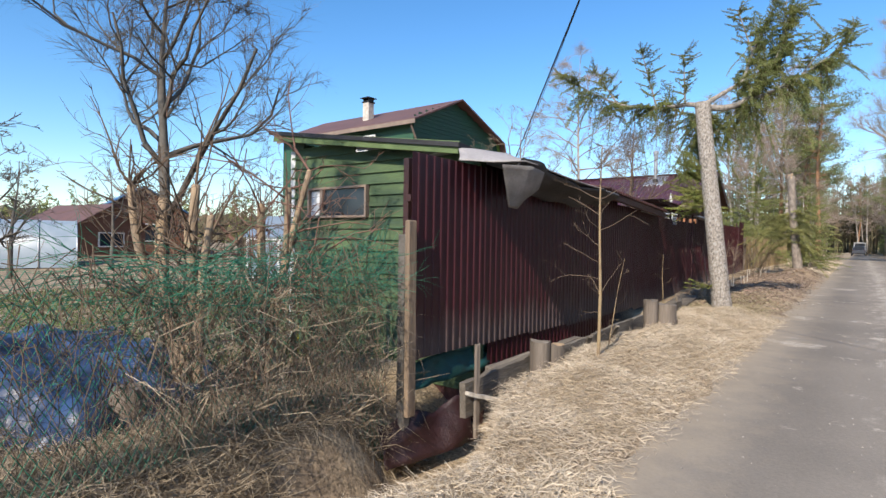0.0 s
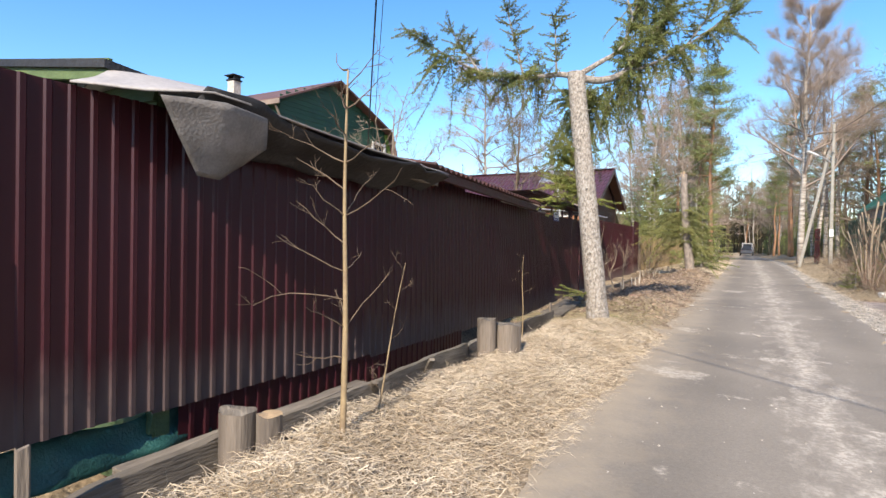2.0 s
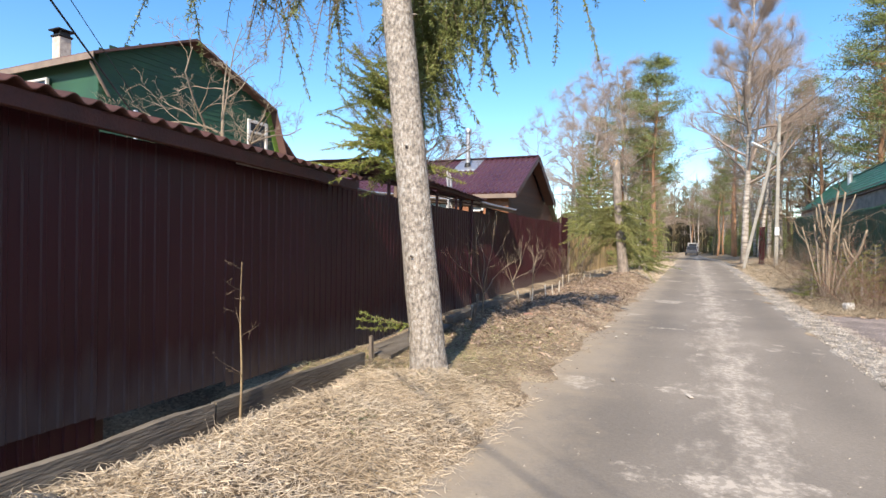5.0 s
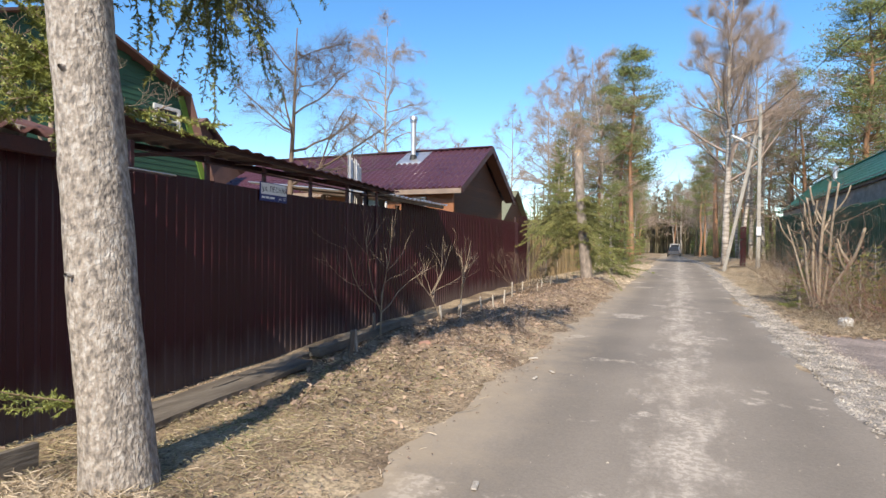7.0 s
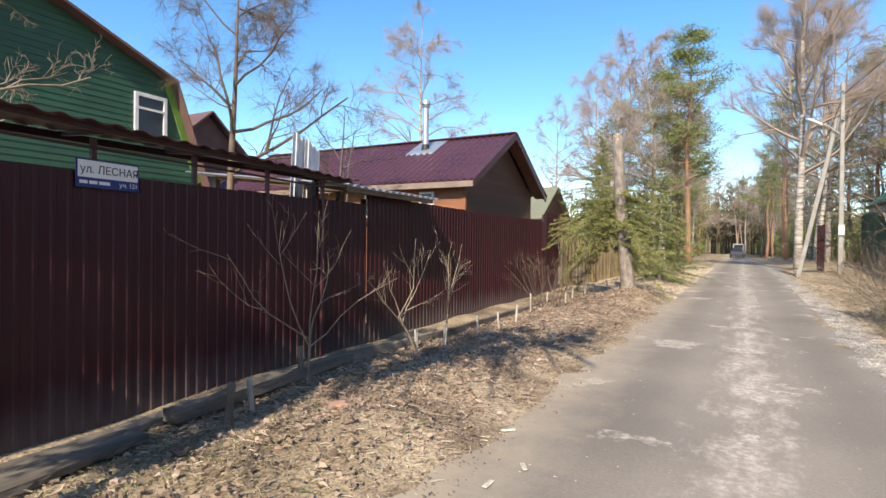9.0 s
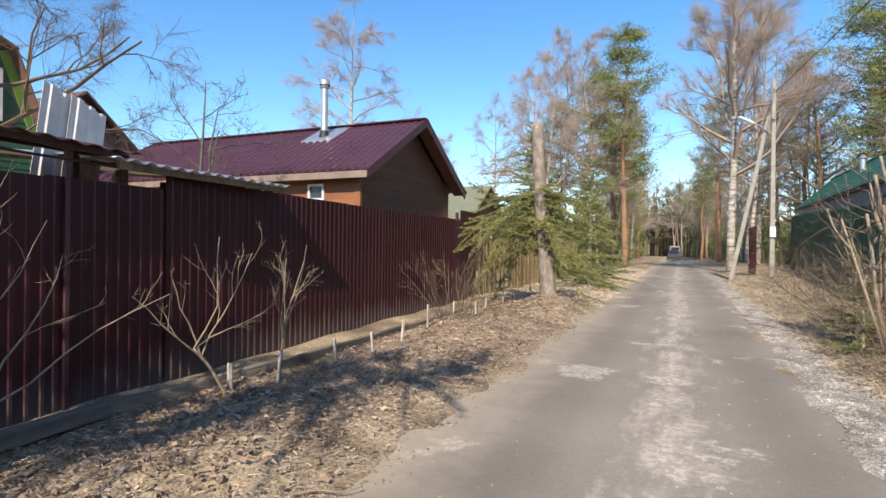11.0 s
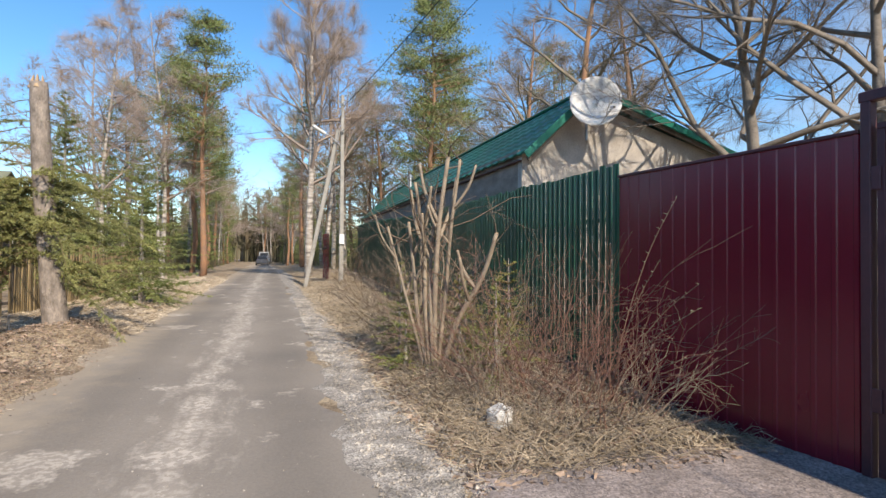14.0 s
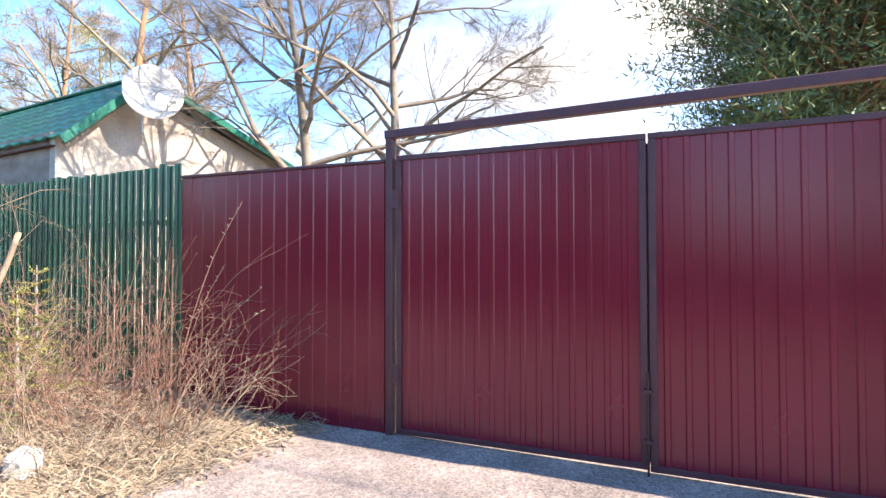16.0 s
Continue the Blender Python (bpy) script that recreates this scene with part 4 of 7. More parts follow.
canopy = thing("canopy", -3.75, 12.6, 0, 0, "rusty sheet canopy on a dark steel frame behind the fence", "canopy")
corrugated("canopy_sheet", 0.26, -0.62, 0.0, 5.3, 2.36, 2.26, 2.36, 0.2, 0.012, RUST, "", parent=canopy, xb=-0.10)
beam_part("front_beam", (0.16, 0.02, 2.325), (-0.16, 5.2, 2.225), 0.04, 0.045, DARK_RAIL, canopy)
beam_part("mid_rail", (0.0, 0.4, 2.17), (-0.2, 5.2, 2.13), 0.02, 0.02, DARK_RAIL, canopy)
beam_part("back_beam", (-0.58, 0.0, 2.30), (-0.58, 5.2, 2.29), 0.05, 0.06, DARK_RAIL, canopy)
for y in (0.3, 1.15, 2.0, 2.9, 3.8, 4.7):
    box_part("post", (-0.06 - y * 0.035, y - 0.02, 0.0), (-0.02 - y * 0.035, y + 0.02, 2.24), MAROON_FRAME, canopy)
    beam_part("rafter", (0.14 - y * 0.06, y, 2.31 - y * 0.02), (-0.58, y, 2.315), 0.03, 0.04, MAROON_FRAME, canopy)
for y in (0.2, 5.0):
    box_part("post", (-0.61, y - 0.03, 0.0), (-0.55, y + 0.03, 2.27), DARK_RAIL, canopy)
beam_part("brace", (0.02, 1.15, 2.26), (-0.5, 0.1, 2.10), 0.03, 0.035, MAROON_FRAME, canopy)

small_roof = thing("zinc_roof", -4.3, 18.0, 0, 0, "pale corrugated metal roof behind the fence", "roof")
corrugated("zinc_sheet", 0.50, -2.6, -0.4, 1.9, 2.19, 2.19, 2.52, 0.16, 0.016, GREY_METAL, "", parent=small_roof)
beam_part("edge_beam", (0.40, -0.3, 2.15), (0.40, 1.85, 2.15), 0.05, 0.07, WEATHERED, small_roof)
for y in (0.0, 1.7):
    beam_part("rafter", (0.42, y, 2.18), (-2.4, y, 2.47), 0.05, 0.06, WEATHERED, small_roof)
    box_part("post", (0.0, y - 0.04, 0), (0.08, y + 0.04, 2.16), WEATHERED, small_roof)
    box_part("post", (-2.44, y - 0.04, 0), (-2.36, y + 0.04, 2.45), WEATHERED, small_roof)
loose = thing("leaning_sheets", -4.45, 17.25, 0, 0, "white corrugated roof sheets standing up behind the fence", "roof sheet")
for i in range(2):
    me = sheet_mesh("sheet", 0.5, 1.35, 0.16, 0.02, 0.06, WHITE)
    ob = new("sheet", me)
    ob.parent = loose
    ob.matrix_basis = pose(-0.05 * i, 0.28 * i, 1.62 - 0.05 * i, -14, -4, 20)
box_part("rack", (-0.25, -0.2, 0.0), (-0.12, 0.9, 1.75), DARK_RAIL, loose)

# ---- street name plate ----
plate = thing("street_sign", -3.765, 14.42, 1.85, 4.5, "blue and white street name plate on the fence", "sign")
box_part("plate", (0.0, 0.0, 0.0), (0.012, 0.58, 0.235), SIGN_BLUE, plate, 0.003)
box_part("name_panel", (0.0125, 0.015, 0.085), (0.015, 0.565, 0.225), SIGN_WHITE, plate, 0)


def words(text, size, parent, x, y, z, material):
    cu = bpy.data.curves.new("lettering", "FONT")
    cu.body, cu.size, cu.extrude = text, size, 0.0008
    cu.materials.append(material)
    ob = new("lettering", cu)
    ob.parent = parent
    ob.matrix_basis = Matrix.Translation((x, y, z)) @ Matrix(((0, 0, 1, 0), (1, 0, 0, 0), (0, 1, 0, 0), (0, 0, 0, 1)))
    return ob


words("ул. ЛЕСНАЯ", 0.094, plate, 0.0165, 0.03, 0.122, SIGN_INK)
plate.scale = (1, 0.86, 0.9)
words("уч. 121", 0.058, plate, 0.0140, 0.385, 0.028, SIGN_WHITE)
for a, b in ((0.03, 0.10), (0.115, 0.185), (0.20, 0.30)):
    box_part("small_print", (0.0125, a, 0.033), (0.0135, b, 0.060), SIGN_WHITE, plate, 0)


# ---- houses ----
def tile_roof(parent, x0, x1, y_eave, y_ridge, z_eave, z_ridge, material, pitch=0.30, course=0.35, thick=0.05, name="roof"):
    """A metal-tile slope: waves along x, small steps up the slope."""
    nx = int(abs(x1 - x0) / pitch * 12)
    ns = int(math.hypot(y_ridge - y_eave, z_ridge - z_eave) / course)
    rows = []
    for j in range(ns):
        rows += [(j / ns, 0.022), ((j + 1) / ns - 0.001, 0.0)]
    v = []
    for s, up in rows:
        for i in range(nx + 1):
            x = x0 + (x1 - x0) * i / nx
            v.append((x, y_eave + (y_ridge - y_eave) * s, z_eave + (z_ridge - z_eave) * s + up + 0.026 * math.sin(2 * math.pi * x / pitch * 1.5)))
    n = nx + 1
    f = [(j * n + i, j * n + i + 1, (j + 1) * n + i + 1, (j + 1) * n + i) for j in range(len(rows) - 1) for i in range(nx)]
    ob = obj(name, v, f, material, parent, False)
    so = ob.modifiers.new("solid", "SOLIDIFY")
    so.thickness, so.offset = thick, -1
    return ob


def tri_wall(parent, name, x, ya, yb, yr, z0, ze, zr, material, thick=0.12, axis="x"):
    """A gable wall: face in the plane x (or y when axis is 'y')."""
    pr = [(ya, z0), (yb, z0), (yb, ze), (yr, zr), (ya, ze)]
    pt = (lambda a, z, o: (x + o, a, z)) if axis == "x" else (lambda a, z, o: (a, x + o, z))
    v = [pt(a, z, 0) for a, z in pr] + [pt(a, z, -thick if axis == "x" else thick) for a, z in pr]
    f = [(0, 1, 2, 3, 4), (9, 8, 7, 6, 5)] + [(i, (i + 1) % 5, 5 + (i + 1) % 5, 5 + i) for i in range(5)]
    bm = bmesh.new()
    vs = [bm.verts.new(p) for p in v]
    for q in f:
        bm.faces.new([vs[i] for i in q])
    return part(name, bm, material, parent)


def timber_house():
    h = thing("timber_house", -5.3, 26.35, 0, 0, "brown timber house with a cherry metal-tile roof", "house")
    L, ya, yb, ze, zr = 8.6, -2.35, 2.35, 3.02, 4.52
    # gables take the shaded board colour, the sun-facing side the lit one
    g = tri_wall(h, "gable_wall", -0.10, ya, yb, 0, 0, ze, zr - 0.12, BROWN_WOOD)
    boards(g, ya, yb, 0.2, zr - 0.2, -0.098, 0.16, BROWN_WOOD, "y",
           slope_top=lambda a, b, z: (a, b) if z < ze else (a * max(0, (zr - 0.16 - z) / (zr - ze)), b * max(0, (zr - 0.16 - z) / (zr - ze))), proud=0.014)
    w = box_part("side_wall", (-L, ya, 0), (-0.23, ya + 0.12, ze), SUNLIT_WOOD, h)
    boards(w, -L, -0.1, 0.2, ze - 0.12, ya - 0.002, 0.16, SUNLIT_WOOD, proud=0.014)
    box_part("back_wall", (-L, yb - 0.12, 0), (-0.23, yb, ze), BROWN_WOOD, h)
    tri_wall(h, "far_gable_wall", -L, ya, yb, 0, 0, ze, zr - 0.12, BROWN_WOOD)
    box_part("corner_post", (-0.16, ya - 0.03, 0), (-0.04, ya + 0.05, ze), SUNLIT_WOOD, h)
    tile_roof(h, -L - 0.4, 0.32, ya - 0.32, 0.0, ze - 0.03, zr, PURPLE_ROOF)
    tile_roof(h, -L - 0.4, 0.32, yb + 0.32, 0.0, ze - 0.03, zr, PURPLE_ROOF)
    beam_part("ridge_cap", (-L - 0.4, 0, zr + 0.03), (0.33, 0, zr + 0.03), 0.2, 0.04, PURPLE_ROOF, h, 0.015)
    box_part("fascia", (-L - 0.4, ya - 0.35, ze - 0.20), (0.30, ya - 0.31, ze - 0.06), FASCIA, h, 0.004, "pale gutter board")
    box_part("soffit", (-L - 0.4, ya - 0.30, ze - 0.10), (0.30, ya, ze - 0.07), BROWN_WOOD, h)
    for s in (-1, 1):
        beam_part("verge_board", (0.31, s * (2.35 + 0.30), ze - 0.10), (0.31, 0, zr - 0.06), 0.03, 0.18, PURPLE_ROOF, h)
        beam_part("verge_soffit", (0.14, s * 2.6, ze - 0.07), (0.14, 0, zr - 0.09), 0.32, 0.02, BROWN_WOOD, h, 0)
    pane_window(h, -1.31, -0.90, 2.42, 2.77, ya - 0.03, bars=(), frame_=0.05)
    pane_window(h, -3.0, -2.17, 2.15, 2.79, ya - 0.03, bars=(0.55,), frame_=0.055)
    ch = new("chimney")
    ch.parent = h
    tubes("flue", [(-2.2, -0.62, 4.0, -2.2, -0.62, 5.38, 0.085, 0.085)], GREY_METAL, ch, 16)
    tubes("cowl", [(-2.2, -0.62, 5.36, -2.2, -0.62, 5.40, 0.10, 0.13), (-2.2, -0.62, 5.46, -2.2, -0.62, 5.56, 0.135, 0.125), (-2.2, -0.62, 5.56, -2.2, -0.62, 5.61, 0.125, 0.03), (-2.2, -0.62, 5.39, -2.2, -0.62, 5.47, 0.08, 0.08)], GREY_METAL, ch, 16)
    tubes("flue_collar", [(-2.2, -0.62, 4.05, -2.2, -0.62, 4.32, 0.16, 0.095)], BLACK, ch, 16)
    bm = bmesh.new()
    sl = (zr - ze) / 2.67
    v = [(-2.65, -0.95), (-1.75, -0.95), (-1.75, -0.12), (-2.65, -0.12)]
    vs = [bm.verts.new((a, b, zr + 0.04 + sl * b)) for a, b in v] + [bm.verts.new((a, b, zr - 0.03 + sl * b)) for a, b in v]
    for q in ((0, 1, 2, 3), (7, 6, 5, 4), (0, 4, 5, 1), (1, 5, 6, 2), (2, 6, 7, 3), (3, 7, 4, 0)):
        bm.faces.new([vs[i] for i in q])
    part("flashing", bm, GREY_METAL, ch, "shiny flashing round the flue")


def green_house():
    h = thing("green_house", -13.6, 18.6, 0, 0, "green painted house with a brown mansard roof", "house")
    L, zr, zk, ze = 8.0, 7.17, 6.05, 3.2
    yk, ye = 2.7, 4.3
    pr = [(-ye, 0), (ye, 0), (ye, ze), (yk + 0.55, zk - 0.15), (0, zr - 0.1), (-yk, zk - 0.05), (-yk - 0.05, ze)]
    bm = bmesh.new()
    vs = [bm.verts.new((0, a, z)) for a, z in pr] + [bm.verts.new((-0.15, a, z)) for a, z in pr]
    k = len(pr)
    bm.faces.new(vs[:k])
    bm.faces.new(vs[k:][::-1])
    for i in range(k):
        bm.faces.new((vs[i], vs[k + i], vs[k + (i + 1) % k], vs[(i + 1) % k]))
    g = part("gable_wall", bm, GREEN_HOUSE, h)
    z = 0.4
    while z < zr - 0.35:
        half_r = ye if z < ze else (np.interp(z, (ze, zk - 0.15, zr - 0.1), (ye, yk + 0.55, 0)))
        half_l = yk + 0.05 if z < zk else np.interp(z, (zk, zr - 0.1), (yk, 0))
        obj("board", [(0.0, -half_l + 0.05, z), (0.0, half_r - 0.05, z), (0.018, half_r - 0.05, z), (0.018, -half_l + 0.05, z), (0.0, -half_l + 0.05, z + 0.16), (0.0, half_r - 0.05, z + 0.16), (0.004, half_r - 0.05, z + 0.16), (0.004, -half_l + 0.05, z + 0.16)],
            [(0, 1, 2, 3), (3, 2, 6, 7), (7, 6, 5, 4), (0, 4, 5, 1), (1, 5, 6, 2), (0, 3, 7, 4)], GREEN_HOUSE, g)
        z += 0.155
    box_part("side_wall", (-L, -ye + 1.6, 0), (-0.16, -yk + 0.15, zk - 0.1), GREEN_HOUSE, h)
    box_part("back_wall", (-L, ye - 0.2, 0), (-0.16, ye, ze), GREEN_HOUSE, h)
    for a, b, za, zb in ((-yk - 0.35, 0, zk - 0.22, zr), (yk + 0.75, 0, zk - 0.2, zr), (ye + 0.15, yk + 0.72, ze - 0.1, zk - 0.2)):
        bm = bmesh.new()
        pts = [(-L - 0.3, a, za), (0.35, a, za), (0.35, b, zb), (-L - 0.3, b, zb)]
        vs = [bm.verts.new(p) for p in pts] + [bm.verts.new((p[0], p[1], p[2] + 0.07)) for p in pts]
        for q in ((0, 1, 2, 3), (7, 6, 5, 4), (0, 4, 5, 1), (1, 5, 6, 2), (2, 6, 7, 3), (3, 7, 4, 0)):
            bm.faces.new([vs[i] for i in q])
        part("roof", bm, BROWN_ROOF, h)
    beam_part("verge_trim", (0.02, yk + 0.62, zk - 0.2), (0.02, ye + 0.02, ze), 0.04, 0.24, LIME_TRIM, h, label="lime green edge board")
    beam_part("eave_board", (-L, -yk - 0.36, zk - 0.26), (0.36, -yk - 0.36, zk - 0.26), 0.03, 0.16, FASCIA, h, label="pale eave board")
    beam_part("drainpipe", (0.1, -yk - 0.28, zk - 0.35), (0.05, -yk + 0.25, zk - 1.1), 0.07, 0.07, FASCIA, h, 0.02)
    pane_window(h, 2.36, 3.28, 4.22, 5.42, 0.02, bars=(), frame_=0.10, face="+x")
    box_part("window_bar", (0.025, 2.44, 4.98), (0.07, 3.2, 5.04), WHITE, h)
    pane_window(h, -3.0, -1.9, 4.9, 5.55, -yk - 0.1, bars=(0.5,))
    box_part("chimney", (-3.98, -1.53, 5.6), (-3.62, -1.17, 7.36), BRICK_WHITE, h, 0.02, "white limewashed brick chimney")
    box_part("chimney_cap", (-4.02, -1.57, 7.36), (-3.58, -1.13, 7.42), BLACK, h, 0.02)
    for a in (-3.97, -3.67):
        box_part("cap_leg", (a, -1.5, 7.42), (a + 0.04, -1.2, 7.54), BLACK, h, 0)
    box_part("cap_lid", (-4.06, -1.61, 7.54), (-3.54, -1.09, 7.58), BLACK, h, 0.01)


def roadside_house():
    h = thing("roadside_house", 6.55, 27.6, 0, 0, "rendered house with a green metal-tile roof", "house")
    W, L, ze, zr, ri = 6.4, 22.0, 3.72, 5.30, 1.62
    tri_wall(h, "gable_wall", 0.0, 0.0, W, ri, 0, ze + 0.15, zr - 0.1, STUCCO, 0.2, "y")
    tri_wall(h, "far_gable_wall", L, 0.0, W, ri, 0, ze + 0.15, zr - 0.1, STUCCO, 0.2, "y")
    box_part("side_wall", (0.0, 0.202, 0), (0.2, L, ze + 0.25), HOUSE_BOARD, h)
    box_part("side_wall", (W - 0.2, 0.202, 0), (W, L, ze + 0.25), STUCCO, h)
    for s in (0, 1):
        sl = (zr - ze) / (ri if s == 0 else W - ri)
        o = 0.10 if s == 0 else 0.45
        a = -o if s == 0 else W + 0.45
        za = ze - o * sl + 0.14
        nx, ns = 190, 8
        v = []
        rows = []
        for j in range(ns):
            rows += [(j / ns, 0.055), ((j + 1) / ns - 0.001, 0)]
        for q, up in rows:
            for i in range(nx + 1):
                y = -0.40 + (L + 0.8) * i / nx
                v.append((a + (ri - a) * q, y, za + (zr + 0.08 - za) * q + up + 0.022 * math.sin(2 * math.pi * y / 0.23 * 0.5)))
        n = nx + 1
        f = [(j * n + i, j * n + i + 1, (j + 1) * n + i + 1, (j + 1) * n + i) for j in range(len(rows) - 1) for i in range(nx)]
        ob = obj("roof", v, f, GREEN_TILE, h)
        so = ob.modifiers.new("solid", "SOLIDIFY")
        so.thickness, so.offset = 0.04, 0
        beam_part("verge_board", (a, -0.42, za - 0.02), (ri, -0.42, zr + 0.06), 0.03, 0.16, GREEN_TILE, h)
        beam_part("rafter_end", (a + (0.1 if s == 0 else -0.1), -0.28, za - 0.08), (ri, -0.28, zr - 0.04), 0.05, 0.1, WEATHERED, h)
        box_part("soffit", (min(a, a + (o if s == 0 else -o)), 0, za - 0.09), (max(a, a + (o if s == 0 else -o)), L, za - 0.06), RUST, h)
    beam_part("ridge_cap", (ri, -0.45, zr + 0.13), (ri, L + 0.4, zr + 0.13), 0.2, 0.06, GREEN_TILE, h, 0.02)
    tubes("flue", [(1.0, 14.5, 4.0, 1.0, 14.5, 5.35, 0.11, 0.11), (1.0, 14.5, 5.35, 1.0, 14.5, 5.5, 0.17, 0.05)], GREY_METAL, h, 14)
    d = thing("satellite_dish", 7.98, 26.9, 4.92, 0, "large white satellite dish on the gable", "satellite dish")
    v, f = [], []
    n, k = 28, 6
    for j in range(k + 1):
        r = 0.56 * j / k
        for i in range(n):
            a = 2 * math.pi * i / n
            v.append((r * math.cos(a), -0.16 * (j / k) ** 2, r * math.sin(a)))
    for j in range(k):
        for i in range(n):
            f.append((j * n + i, j * n + (i + 1) % n, (j + 1) * n + (i + 1) % n, (j + 1) * n + i))
    bowl = obj("bowl", v, f, WHITE, d, True)
    so = bowl.modifiers.new("solid", "SOLIDIFY")
    so.thickness = 0.015
    bowl.matrix_basis = pose(0, 0, 0, -6, 0, -26)
    tubes("feed_arm", [(0, -0.05, -0.58, 0.02, -0.62, -0.25, 0.015, 0.015), (-0.3, -0.1, 0.3, 0.02, -0.62, -0.25, 0.008, 0.008)], GREY_METAL, d, 6)
    tubes("feed_horn", [(0.02, -0.68, -0.26, 0.02, -0.56, -0.22, 0.035, 0.03)], WHITE, d, 8)
    tubes("mount", [(0, 0.03, 0, 0.1, 0.35, -0.2, 0.03, 0.03), (0.1, 0.35, -0.2, 0.1, 0.55, -0.3, 0.03, 0.03), (0.1, 0.5, -0.7, 0.1, 0.5, 0.1, 0.03, 0.03)], GREY_METAL, d, 8)


timber_house()
green_house()
roadside_house()

# ---- gates, maroon panel and green picket fence by the driveway ----
GA, GB, GC, GD = Vector((4.838, 21.56)), Vector((5.12, 19.12)), Vector((5.29, 17.03)), Vector((5.47, 14.75))


def maroon_panel(name, a, b, z0, z1, label, category, leaf=False):
    d = b - a
    yaw = math.degrees(math.atan2(d.y, d.x))
    th = thing(name, a.x, a.y, 0, yaw - 90, label, category)
    ln = d.length
    n = max(1, round(ln / 1.1))
    w = ln / n
    me = sheet_mesh("sheet", w, z1 - z0, w / 8, 0.010, 0.03, MAROON)
    for i in range(n):
        ob = new("sheet", me)
        ob.parent = th
        ob.matrix_basis = pose(0.0, i * w, z0 + (0.004 if i % 2 else 0))
    bk = 0.02
    if leaf:
        for z in (z0 + 0.012, z1 - 0.0):
            box_part("frame_rail", (-0.035, 0.0, z - 0.02), (0.022, ln, z + 0.022), MAROON_FRAME, th)
        for y in (0.0, ln - 0.05):
            box_part("frame_stile", (-0.035, y, z0 + 0.034), (0.022, y + 0.05, z1 - 0.022), MAROON_FRAME, th)
        for z in (z0 + 0.5, z1 - 0.35):
            box_part("hinge", (0.022, ln - 0.06 if leaf == 2 else -0.03, z - 0.08), (0.036, ln - 0.0 if leaf == 2 else 0.03, z + 0.08), MAROON_FRAME, th)
    else:
        box_part("cap_strip", (-0.02, 0, z1 - 0.015), (0.03, ln, z1 + 0.012), MAROON_FRAME, th)
        for z in (0.5, 1.9):
            box_part("rail", (-0.06, 0, z), (-0.005, ln, z + 0.04), MAROON_FRAME, th)
    return th


maroon_panel("gate_side_panel", GB + (GA - GB) * 0.995, GB + (GA - GB) * 0.02, 0.03, 2.41, "fixed maroon profiled sheet panel beside the gates", "fence panel")
maroon_panel("gate_leaf", GB + (GC - GB) * 0.03, GC - (GC - GB) * 0.003, 0.07, 2.42, "closed maroon profiled sheet gate leaf", "gate", 1)["group"] = "gate leaves"
maroon_panel("gate_leaf", GC + (GD - GC) * 0.003, GD - (GD - GC) * 0.03, 0.06, 2.42, "closed maroon profiled sheet gate leaf", "gate", 2)["group"] = "gate leaves"
gf = thing("gate_portal", GB.x, GB.y, 0, 0, "maroon steel portal standing over the gates", "gate portal")
for p in (GB, GD):
    bm = bmesh.new()
    add_box(bm, (p.x - GB.x - 0.035, p.y - GB.y - 0.035, -0.2), (p.x - GB.x + 0.035, p.y - GB.y + 0.035, 2.60 if p is GB else 2.66), 0.006)
    part("post", bm, MAROON_FRAME, gf)
beam_part("crossbar", (0, 0.05, 2.635), (GD.x - GB.x, GD.y - GB.y - 0.05, 2.70), 0.07, 0.075, MAROON_FRAME, gf, 0.006)
maroon_panel("gate_side_panel", GD + (GD - GC) * 0.03, GD + (GD - GC) * 3.0, 0.03, 2.41, "fixed maroon profiled sheet panel beyond the gates", "fence panel")
box_part("meeting_strip", (GC.x - GB.x + 0.03, GC.y - GB.y - 0.05, 0.1), (GC.x - GB.x + 0.05, GC.y - GB.y + 0.05, 2.38), MAROON_FRAME, gf)
bolt = thing("drop_bolt", GC.x - 0.05, GC.y, 0, 0, "rusty drop bolt at the meeting of the gates", "bolt")
tubes("rod", [(0, 0, 0.0, 0, 0, 0.75, 0.009, 0.009)], RUST, bolt, 8)
for z in (0.25, 0.6):
    box_part("staple", (-0.012, -0.03, z), (0.02, 0.03, z + 0.03), MAROON_FRAME, bolt, 0.003)

picket_y = np.arange(GA.y + 0.04, GA.y + 22, 0.135)
pf = thing("picket_fence", GA.x, GA.y, 0, 0, "tall green metal picket fence", "fence")
pm = bmesh.new()
add_box(pm, (-0.012, -0.053, 0.02), (0.0, 0.053, 2.40), 0.0)
add_box(pm, (-0.022, -0.015, 0.08), (-0.0125, 0.015, 2.40), 0.0)
pmesh = bpy.data.meshes.new("picket")
pm.to_mesh(pmesh)
pm.free()
pmesh.materials.append(GREEN_PICKET)
for y in picket_y:
    ob = new("picket", pmesh)
    ob.parent = pf
    ob.matrix_basis = pose(0.02 * (y - GA.y) + rnd.uniform(-.004, .004), y - GA.y, gz(5.0, y) + rnd.uniform(-0.015, 0.03))
for z in (0.55, 1.95):
    beam_part("rail", (0.03, 0, z), (0.03 + 0.44, 22, z + 0.25), 0.03, 0.05, GREEN_PICKET, pf)
for y in np.arange(0.1, 22, 2.5):
    box_part("post", (0.035 + 0.02 * y, y - 0.03, -0.2), (0.095 + 0.02 * y, y + 0.03, 2.4), GREEN_PICKET, pf)
PALE_BLOCK = mat("pale_concrete", (0.72, 0.70, 0.67), (0.38, 0.36, 0.33), scale=14, rough=0.9, bump=0.8, bump_scale=30, fine=0.5)
